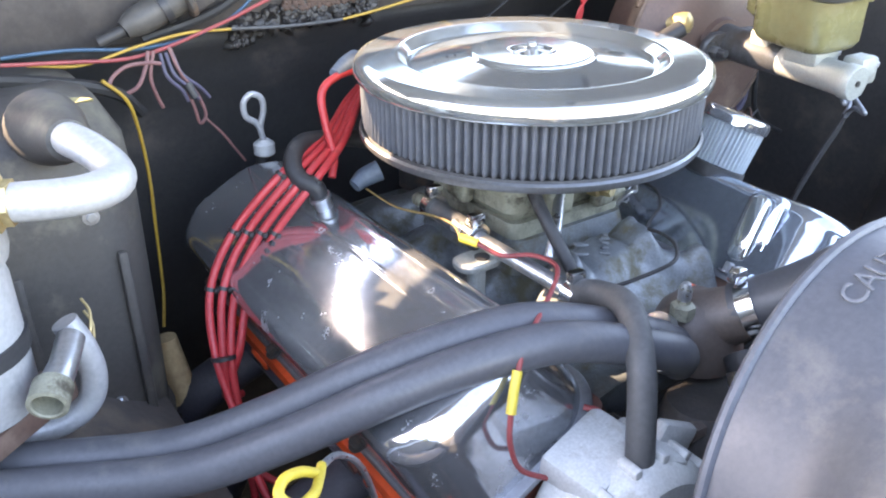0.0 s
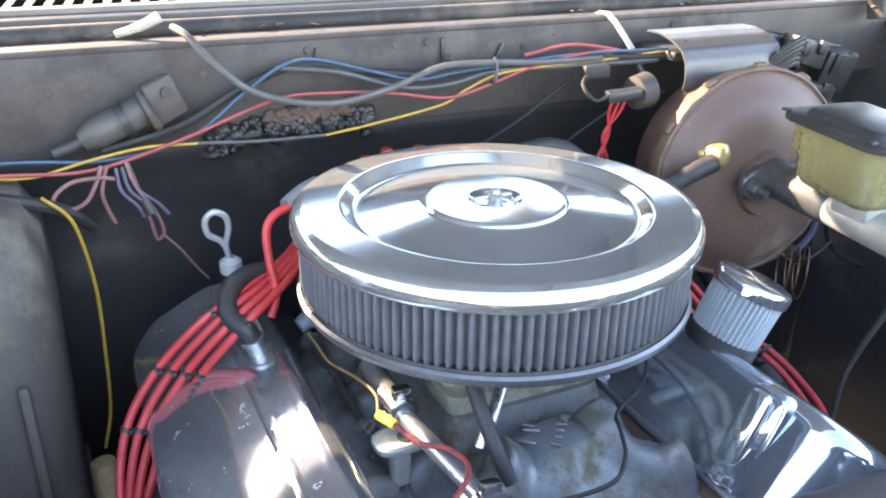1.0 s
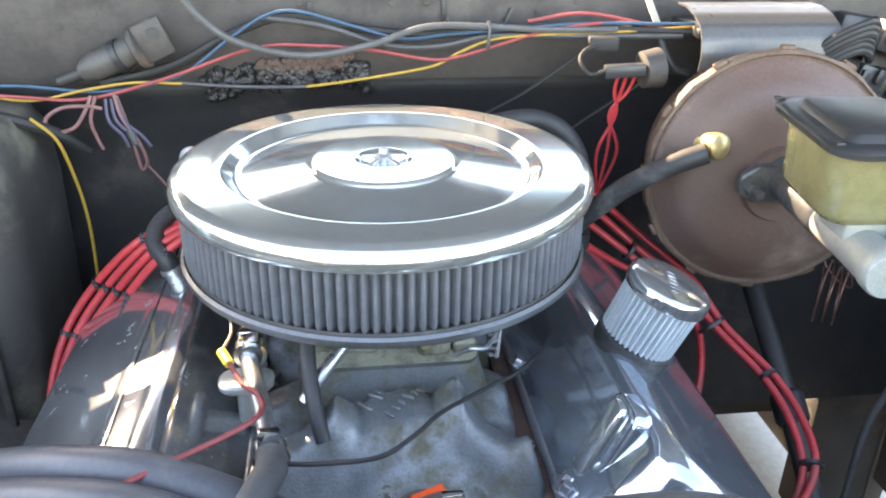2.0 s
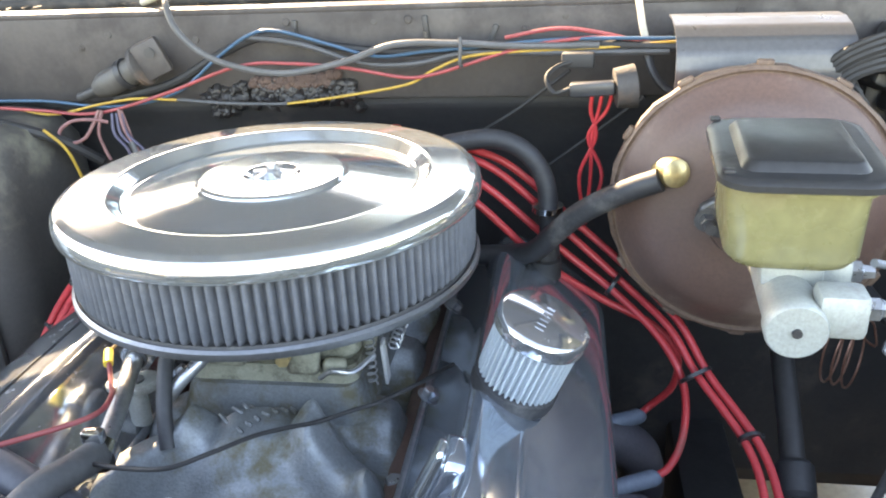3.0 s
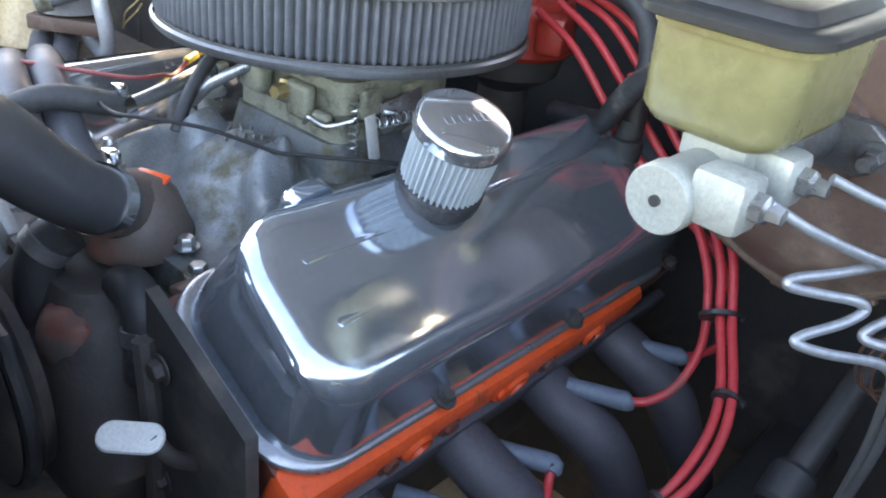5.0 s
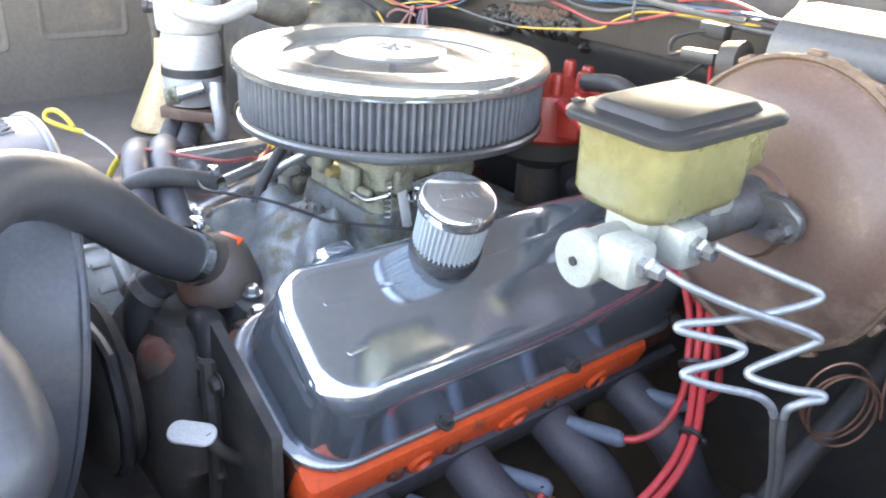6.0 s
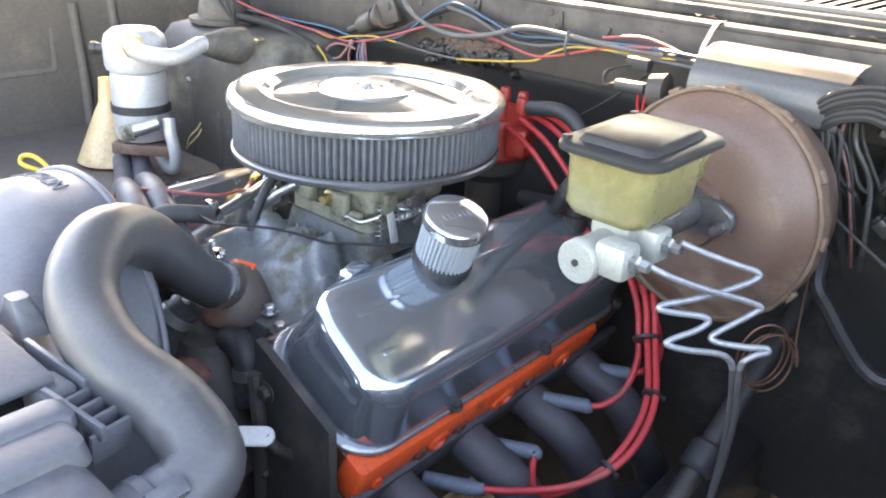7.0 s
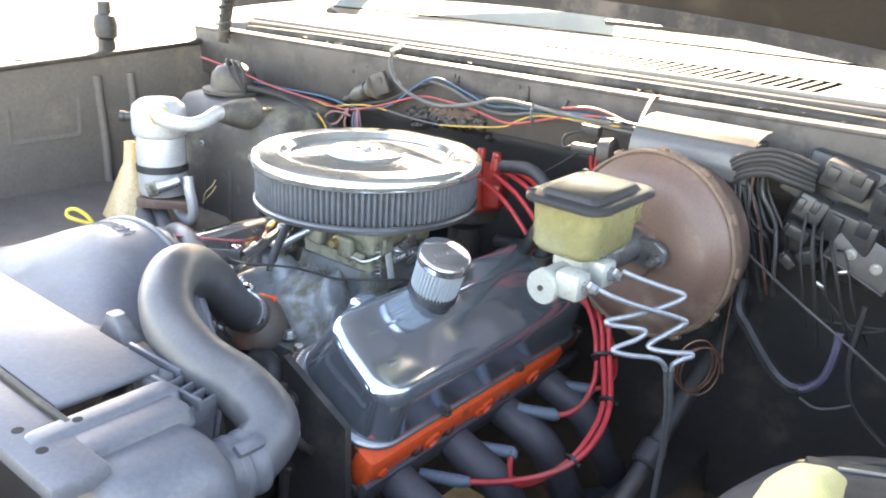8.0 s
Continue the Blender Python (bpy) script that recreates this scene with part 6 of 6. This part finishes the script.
part("hub", Geo().lathe([(0.06, 0), (0.06, 0.03), (0.04, 0.04), (0, 0.04)], axis((-0.01, -0.41, 0.75), (0, -1, 0)), 24), BAY_BLACK, fan)
for k in range(6):
    a = k * 60 + 15
    part("blade", Geo().box((-0.01 + 0.11 * math.cos(radians(a)), -0.435, 0.75 + 0.11 * math.sin(radians(a))), (0.13, 0.004, 0.06), (25, -a, 0), 0.001), BAY_BLACK, fan)
ds = thing("oil_dipstick", (-0.30, -0.28, 0.80), "yellow ring-handled oil dipstick by the shroud", "dipstick")
part("handle", Geo().tube([(-0.385, -0.256, 0.852), (-0.396, -0.260, 0.862), (-0.410, -0.268, 0.870), (-0.418, -0.278, 0.869), (-0.410, -0.284, 0.862), (-0.396, -0.276, 0.857), (-0.386, -0.262, 0.851), (-0.376, -0.246, 0.846)], 0.0034, 10, 5), YELLOW, ds, "yellow ring handle")
part("rod", Geo().tube([(-0.378, -0.248, 0.847), (-0.352, -0.222, 0.825), (-0.325, -0.205, 0.785), (-0.30, -0.19, 0.70)], 0.0026, 8, 4), ZINC, ds)

# ---- passenger side: heater case, accumulator, funnel ----
hb = thing("heater_case", (-0.52, 0.17, 0.55), "large dusty black moulded heater case on the firewall", "heater case")
part("shell", Geo().stack([(-0.545, 0.225, 0.168, 0.105, 0.05, 0.42), (-0.545, 0.225, 0.172, 0.118, 0.055, 0.52), (-0.545, 0.22, 0.174, 0.122, 0.06, 0.66), (-0.545, 0.22, 0.178, 0.122, 0.06, 0.80), (-0.545, 0.22, 0.180, 0.122, 0.06, 0.90), (-0.545, 0.222, 0.178, 0.118, 0.06, 0.955), (-0.545, 0.225, 0.164, 0.10, 0.055, 0.985), (-0.545, 0.23, 0.14, 0.075, 0.05, 0.994)], corner=10), HEATER_BOX, hb, angle=60)
part("seam_rib", Geo().stack([(-0.545, 0.22, 0.179, 0.128, 0.064, 0.640), (-0.545, 0.22, 0.179, 0.128, 0.064, 0.650)], corner=10), HEATER_BOX, hb)
for x, z in ((-0.43, 0.70), (-0.42, 0.90), (-0.58, 0.90), (-0.43, 0.56)):
    part("screw", hexbolt(Geo(), (x, 0.099, z), (0, -1, 0), 0.005, 0.004), ZINC, hb)
part("pipe_boot", Geo().lathe([(0.032, -0.012), (0.030, 0.010), (0.025, 0.034), (0.0185, 0.056), (0.0165, 0.064), (0.0138, 0.065)], axis((-0.437, 0.104, 0.984), (0.05, -1, 0.12)), 24), HEATER_BOX, hb)
g = Geo()
for k in range(3):
    g.box((-0.40 - 0.09 * k, 0.100, 0.76), (0.010, 0.010, 0.20), (0, 0, 0), 0.004)
part("rib", g, HEATER_BOX, hb)
bl = thing("blower_motor", (-0.62, 0.21, 1.0), "dark domed blower housing with wiring on the heater case", "blower motor")
part("dome", Geo().lathe([(0.049, 1.0), (0.050, 1.015), (0.046, 1.035), (0.034, 1.049), (0.017, 1.056), (0, 1.058)], pose(-0.60, 0.20, 0), 36), BAY_BLACK, bl)
part("flange", Geo().lathe([(0.066, 0.996), (0.067, 1.004), (0.055, 1.006)], pose(-0.60, 0.20, 0), 36), BAY_BLACK, bl)
g = Geo()
for k in range(3):
    g.tube([(-0.56, 0.16, 1.06), (-0.53 + 0.02 * k, 0.13, 1.075), (-0.50 + 0.02 * k, 0.12, 1.05), (-0.47, 0.13, 1.015)], 0.003, 8, 5)
part("lead", g, W_BLACK, bl)
acc = thing("ac_accumulator", (-0.54, -0.02, 0.78), "dull aluminium air conditioning accumulator with black band", "accumulator")
AX, AY = -0.548, -0.018
part("can", Geo().lathe([(0.030, 0.818), (0.044, 0.823), (0.047, 0.833), (0.047, 0.925), (0.045, 0.935), (0.0435, 0.938)], pose(AX, AY, 0), 40), WHITE_TUBE, acc)
part("head", Geo().lathe([(0.0435, 0.938), (0.050, 0.942), (0.052, 0.950), (0.052, 0.985), (0.048, 0.998), (0.036, 1.008), (0, 1.012)], pose(AX, AY, 0), 40), WHITE_TUBE, acc)
part("band", Geo().lathe([(0.0475, 0.870), (0.0495, 0.870), (0.0495, 0.884), (0.0475, 0.884)], pose(AX, AY, 0), 40), RUBBER, acc, "black mounting band")
part("side_plug", Geo().lathe([(0.009, 0), (0.009, 0.012), (0.011, 0.013), (0.011, 0.022), (0, 0.023)], axis((AX - 0.040, AY - 0.034, 0.972), (-0.75, -0.66, 0)), 16), RUBBER, acc, "black side plug")
part("fitting", Geo().lathe([(0.020, 0), (0.020, 0.012), (0.016, 0.014), (0.016, 0.020)], axis((AX + 0.040, AY - 0.026, 0.988), (0.88, -0.45, 0)), 6), BRASS, acc, "dull brass nut")
part("upper_tube", Geo().tube([(-0.508, -0.044, 0.988), (-0.478, -0.058, 0.988), (-0.450, -0.061, 0.986), (-0.429, -0.050, 0.984), (-0.418, -0.029, 0.982), (-0.418, -0.006, 0.985), (-0.424, 0.014, 0.990), (-0.432, 0.034, 0.993), (-0.437, 0.070, 0.990)], 0.0135, 18, 7), WHITE_TUBE, acc)
part("lower_tube", Geo().tube([(-0.474, -0.012, 0.868), (-0.466, -0.015, 0.845), (-0.462, -0.012, 0.815), (-0.469, -0.008, 0.788), (-0.489, -0.004, 0.773), (-0.512, 0.000, 0.772), (-0.535, 0.000, 0.785), (-0.545, -0.005, 0.825)], 0.0105, 16, 6), WHITE_TUBE, acc)
part("service_port", Geo().tube([(-0.474, -0.030, 0.864), (-0.486, -0.052, 0.856), (-0.497, -0.066, 0.850)], [0.0105, 0.0105, 0.0115], 16, 4), ZINC, acc)
part("port_thread", Geo().lathe([(0.0145, 0), (0.0145, 0.019), (0.0115, 0.020), (0.0105, 0.019), (0.0105, 0.002)], axis((-0.497, -0.065, 0.850), (-0.42, -0.85, -0.2)), 24), CARB, acc)
part("base_bracket", Geo().box((-0.528, -0.030, 0.808), (0.105, 0.034, 0.020), (0, 0, 36), 0.003), RUST, acc, "rusty base bracket")
# thin tubes whose brass colour stands in for gold sun glints
g = Geo()
for k in range(2):
    g.tube([(-0.452, 0.036, 0.858 - 0.012 * k), (-0.449, 0.026, 0.849 - 0.012 * k), (-0.455, 0.013, 0.835 - 0.012 * k), (-0.466, 0.014, 0.812)], 0.0013, 6, 4)
part("capillary", g, BRASS, acc)
fu = thing("funnel", (-0.625, -0.06, 0.745), "cream plastic funnel standing mouth down on the inner fender", "funnel")
part("cone", Geo().lathe([(0.060, 0.762), (0.062, 0.764), (0.058, 0.772), (0.022, 0.855), (0.015, 0.868), (0.010, 0.912), (0.0085, 0.912), (0.012, 0.868), (0.05, 0.775)], pose(-0.635, -0.035, 0), 36), FUNNEL, fu)
part("handle", Geo().tube([(-0.577, -0.028, 0.768), (-0.560, -0.030, 0.776), (-0.556, -0.032, 0.79)], 0.006, 8, 4), BLACK_PLASTIC, fu)
solo("fender_shelf", Geo().sheet(lambda u, v: (-0.89 + 0.51 * u, -0.62 + 0.92 * v, 0.757 - 0.36 * max(0, u - 0.76) + 0.05 * max(0, 0.3 - u) - 0.02 * (v - 0.5) ** 2), 20, 20, 0.006), FENDER, "dusty brown inner fender shelf", "inner fender", "structure")

# ---- driver side: fuse connectors, rag ----
pb = thing("fuse_connector", (0.66, 0.24, 0.95), "black bulkhead connector block with plugs on the firewall", "connector block")
for i, (x, y, z, sx, sz) in enumerate(((0.566, 0.248, 1.037, 0.030, 0.042), (0.592, 0.245, 1.004, 0.040, 0.034), (0.628, 0.250, 1.050, 0.062, 0.036), (0.646, 0.248, 0.985, 0.070, 0.046), (0.690, 0.25, 1.02, 0.05, 0.06), (0.600, 0.262, 0.962, 0.03, 0.03))):
    p = part("plug", Geo().box((x, y, z), (sx, 0.035, sz), (-8 + 5 * i, 24 - 4 * i, 12 - 6 * i), 0.004), CAP_RUBBER if i % 2 else BLACK_PLASTIC, pb)
    for d in (-0.25, 0.25):
        part("latch", Geo().box((x + d * sx, y - 0.020, z + 0.2 * sz), (sx * 0.24, 0.006, sz * 0.5), (-8 + 5 * i, 24 - 4 * i, 12 - 6 * i), 0.0015), BLACK_PLASTIC, p)
part("backing", Geo().box((0.64, 0.285, 0.985), (0.17, 0.03, 0.16), (0, 10, 0), 0.008), BLACK_PLASTIC, pb)
for k in range(5):
    wire("black_cable", [(0.592 + 0.012 * k, 0.225, 1.0 - 0.01 * k), (0.600 + 0.014 * k, 0.20, 0.955 + 0.006 * math.sin(2 * k)), (0.612 + 0.016 * k, 0.205, 0.90), (0.62 + 0.02 * k, 0.23, 0.84 - 0.02 * (k % 2))], 0.0018 + 0.0006 * (k % 2), W_BLACK, "thin black cable hanging from the connectors")
wire("grey_cable", [(0.500, 0.21, 1.025), (0.512, 0.195, 0.99), (0.530, 0.188, 0.947), (0.575, 0.16, 0.928), (0.643, 0.12, 0.908), (0.70, 0.118, 0.877), (0.744, 0.12, 0.85), (0.80, 0.12, 0.82)], 0.0018, W_GREY, "grey cable slanting along the driver inner fender")
wire("dark_hose", [(0.525, 0.23, 0.88), (0.534, 0.20, 0.851), (0.550, 0.20, 0.830), (0.575, 0.20, 0.799), (0.600, 0.20, 0.773), (0.621, 0.20, 0.762), (0.636, 0.20, 0.762)], 0.0092, BLACK_PLASTIC, "dark blue-grey hose hanging by the booster")
wire("red_hose", [(0.630, 0.20, 0.762), (0.642, 0.20, 0.765), (0.655, 0.20, 0.777), (0.664, 0.20, 0.793), (0.669, 0.203, 0.826), (0.668, 0.21, 0.855)], 0.0062, W_VIOLET, "dull violet-brown hose end beside the dark hose")
wire("grey_wire", [(0.640, 0.195, 0.752), (0.660, 0.195, 0.745), (0.680, 0.195, 0.751), (0.704, 0.195, 0.766)], 0.0020, W_GREY, "thin grey wire under the hose end")
wire("black_cable", [(0.69, 0.21, 0.90), (0.688, 0.20, 0.83), (0.696, 0.20, 0.785), (0.706, 0.20, 0.764), (0.732, 0.20, 0.738), (0.78, 0.19, 0.712)], 0.0045, W_BLACK, "black cable down the driver inner fender")
well = [(0.30, 0.42), (0.262, 0.55), (0.235, 0.70), (0.214, 0.80), (0.200, 0.838), (0.184, 0.856), (0.160, 0.864), (0.10, 0.868), (0.0, 0.870)]
solo("wheel_well", Geo().lathe(well, Matrix.Translation((0.870, -0.245, 0)) @ Matrix.Diagonal((0.97, 1.06, 1, 1)), 64, False, lambda i, j: 1 + 0.012 * math.sin(i * 0.4) * (j < 5)), WELL, "dusty black driver wheel well hump", "inner fender", "structure", angle=70)
solo("well_seam", Geo().tube([(0.870 + 0.152 * math.cos(a), -0.245 + 0.165 * math.sin(a), 0.866) for a in np.linspace(1.6, 4.4, 14)], 0.003, 8, 3), WELL, "raised seam round the wheel well", "seam", "structure")
ss = thing("steering_shaft", (0.49, 0.12, 0.55), "dark steering shaft with rubber joint down to the gearbox", "steering shaft")
part("shaft", Geo().tube([(0.50, 0.34, 0.80), (0.49, 0.12, 0.67), (0.48, -0.04, 0.56)], 0.013, 16, 4), BAY_BLACK, ss)
part("joint", Geo().lathe([(0.016, -0.02), (0.020, -0.015), (0.020, 0.015), (0.016, 0.02)], axis((0.488, 0.08, 0.645), (0.05, 0.8, 0.55)), 24), RUBBER, ss)
solo("steering_box", Geo().box((0.48, -0.08, 0.53), (0.09, 0.14, 0.10), (20, 0, 0), 0.02), IRON, "dark iron steering gearbox on the chassis rail", "steering box")
bt = thing("battery_box", (0.84, -0.24, 0.80), "scuffed black plastic box beside the rag", "box")
part("case", Geo().box((0.822, -0.262, 0.890), (0.11, 0.12, 0.042), (0, 0, 28), 0.008), BLACK_PLASTIC, bt)
part("lid", Geo().box((0.822, -0.262, 0.914), (0.116, 0.126, 0.012), (0, 0, 28), 0.004), BLACK_PLASTIC, bt)
part("edge_strip", Geo().box((0.800, -0.222, 0.9206), (0.07, 0.004, 0.002), (0, 0, 28), 0.0005), ZINC, bt)
rg = Geo()
rg.sheet(lambda u, v: (0.722 + 0.085 * u, -0.335 + 0.115 * v, 0.870 + 0.062 * math.sin(math.pi * min(1, 0.08 + 0.9 * u)) ** 0.6 * math.sin(math.pi * (0.05 + 0.9 * v)) ** 0.6 + 0.006 * noise.noise(Vector((u * 4, v * 4, 0.7)))), 24, 24, 0.003)
solo("rag", rg, YELLOW_RAG, "crumpled yellow cloth on the driver inner fender", "rag")

# clips that stand on the upper firewall panel over the wiring
for x, z, h, a in ((-0.066, 1.083, 0.018, 6), (0.088, 1.081, 0.026, -4), (0.163, 1.069, 0.028, 24)):
    wc = thing("wire_clip", (x, 0.296, z - h / 2), "small dull metal wire clip on the firewall", "wire clip", "wire clips")
    part("tongue", Geo().box((x, 0.2965, z), (0.006, 0.004, h), (0, a, 0), 0.0012), BAY_BLACK, wc)
    part("hook", Geo().tube([(x, 0.296, z - h / 2), (x + 0.001, 0.288, z - h / 2 - 0.004), (x + 0.002, 0.281, z - h / 2 + 0.002), (x + 0.002, 0.280, z - h / 2 + 0.010)], 0.0022, 8, 3), BAY_BLACK, wc)
for x, z in ((0.028, 1.088), (-0.30, 1.080), (-0.19, 1.072), (0.245, 1.089)):
    g = Geo()
    hexbolt(g, (x, 0.302, z), (0, -1, 0.05), 0.0045, 0.004)
    solo("panel_screw", g, IRON, "small rusty screw in the firewall panel", "screw", group="panel screws")

# tangle of loom, plugs and bracket between the booster and the driver fender
for k in range(7):
    o, w = 0.006 * (k - 3), 0.004 * math.sin(2.1 * k)
    low = 0.89 if k % 2 else 0.945
    wire("loom_wire", [(0.512 + o, 0.232, 1.046 - 0.002 * k), (0.516 + 1.4 * o, 0.224 + w, 1.012), (0.533 + 1.8 * o, 0.226 - w, 0.972), (0.551 + 1.2 * o, 0.232 + w, low + 0.01), (0.552 + 0.8 * o, 0.262, low - 0.03)], 0.0022 + 0.0005 * (k % 3), (W_BLACK, W_GREY, W_BLACK, W_BROWN)[k % 4], "dark loom wire hanging beside the booster")
for x, y, z, sx, sz, r in ((0.586, 0.226, 0.972, 0.030, 0.018, 20), (0.605, 0.224, 0.944, 0.024, 0.020, -25), (0.580, 0.232, 0.928, 0.022, 0.016, 40)):
    cn = thing("wire_plug", (x, y, z - sz / 2), "loose dark wiring plug hanging below the connector block", "wire plug", "wire plugs")
    part("shell", Geo().box((x, y, z), (sx, 0.020, sz), (10, r, 8), 0.003), CAP_RUBBER, cn)
    part("collar", Geo().box((x - 0.55 * sx * math.cos(math.radians(r)), y, z + 0.55 * sx * math.sin(math.radians(r))), (0.006, 0.014, sz * 0.7), (10, r, 8), 0.002), BLACK_PLASTIC, cn)
    part("pigtail", Geo().tube([(x + 0.4 * sx, y, z), (x + 0.030, y + 0.012, z - 0.004), (x + 0.038, y + 0.05, z + 0.012)], 0.0028, 8, 4), W_BLACK, cn)
br2 = thing("relay_bracket", (0.675, 0.235, 0.965), "dusty dark steel relay bracket beside the connector block", "bracket")
part("plate", Geo().box((0.672, 0.232, 0.955), (0.088, 0.003, 0.052), (-6, 24, 0), 0.001), WELL, br2)
part("lip", Geo().box((0.663, 0.228, 0.932), (0.088, 0.012, 0.003), (-6, 24, 0), 0.001), WELL, br2)
for x, z in ((0.655, 0.958), (0.688, 0.946)):
    g = Geo()
    hexbolt(g, (x, 0.2295, z), (0, -1, 0), 0.005, 0.004)
    part("bolt", g, ZINC, br2)
part("stand_off", Geo().tube([(0.672, 0.233, 0.955), (0.672, 0.29, 0.955)], 0.006, 10, 2), WELL, br2)
for x, z, a in ((0.631, 0.911, 30), (0.655, 0.937, -20)):
    solo("bulb_clip", Geo().box((x, 0.212, z), (0.016, 0.005, 0.005), (0, a, 10), 0.0015), ZINC, "pale metal clip on the hanging wires", "clip", group="pale clips")
wire("black_cable", [(0.628, 0.228, 0.955), (0.634, 0.218, 0.905), (0.664, 0.214, 0.875), (0.686, 0.216, 0.860), (0.715, 0.225, 0.868)], 0.0024, W_BLACK, "thin black cable hanging from the connectors")
wire("black_cable", [(0.612, 0.24, 0.853), (0.650, 0.222, 0.861), (0.684, 0.218, 0.867), (0.72, 0.23, 0.870)], 0.0022, W_BLACK, "thin black cable across the driver firewall corner")

# pipe and bracket low beside the heater case, cream colour standing in for sunlight
lp = thing("sunlit_pipe", (-0.32, 0.22, 0.50), "pipe low beside the firewall, sunlight put into its cream colour", "pipe")
part("pipe", Geo().tube([(-0.353, 0.200, 0.692), (-0.351, 0.197, 0.660), (-0.347, 0.193, 0.625), (-0.344, 0.190, 0.595)], [0.0125, 0.0155, 0.0160, 0.0145], 18, 5), FUNNEL, lp)
part("collar", Geo().lathe([(0.019, -0.006), (0.0235, -0.006), (0.0235, 0.006), (0.019, 0.006)], axis((-0.344, 0.190, 0.595), (0.08, -0.1, -1)) @ Matrix.Scale(0.72, 4), 20), IRON, lp)

# dry leaf litter in the gutter under the cowl
g = Geo()
for i in range(26):
    x, y = random.choice((random.uniform(-0.55, -0.15), random.uniform(-0.3, 0.2), random.uniform(0.2, 0.66))), random.uniform(0.318, 0.340)
    z, a, l, w, r = 1.109 + random.uniform(0, 0.004), random.uniform(0, 6.3), random.uniform(0.005, 0.013), random.uniform(0.002, 0.005), random.uniform(-0.3, 0.5)
    c, s_ = math.cos(a), math.sin(a)
    g.add([(x + l * c, y + l * s_ * 0.6, z + l * r), (x - w * s_, y + w * c, z + 0.002), (x - l * c, y - l * s_ * 0.6, z), (x + w * s_, y - w * c, z + 0.001)], [(0, 1, 2), (0, 2, 3)])
solo("leaf_litter", g, LEAF, "dry brown leaf litter lying in the cowl gutter", "leaf litter", "stuff")
solo("dry_stick", Geo().tube([(-0.268, 0.335, 1.112), (-0.245, 0.325, 1.120), (-0.225, 0.318, 1.130)], [0.004, 0.005, 0.006], 8, 3), STRAP, "pale dry stick lying on the firewall lip", "stick")
solo("wire_boot", Geo().tube([(-0.158, 0.092, 0.868), (-0.145, 0.094, 0.874), (-0.128, 0.090, 0.880)], [0.0075, 0.0105, 0.0115], 16, 4), BOOT, "grey-blue ignition wire boot", "wire boot", group="wire boots")
g = Geo().sheet(lambda u, v: (-0.428 + 0.034 * u - 0.010 * (v - 0.5) * math.sin(math.pi * u), 0.152 - 0.032 * u - 0.014 * (v - 0.5) * math.sin(math.pi * u), 0.9925 + 0.004 * abs(v - 0.5) + 0.004 * u * u), 8, 4, 0.0006)
solo("dry_leaf", g, LEAF_PALE, "pale yellow dry leaf lying on the heater case", "leaf")
# made-up sheet that shuts out bright ground between shelf and rail
solo("shelf_gap_block", Geo().sheet(lambda u, v: (-0.405 - 0.04 * math.sin(1.5 * v), -0.62 + 0.90 * u, 0.672 - 0.32 * v), 10, 8, 0.004, (-1, 0, 0)), BAY_BLACK, "grimy black sheet added to close the gap below the fender shelf", "inner fender", "structure")
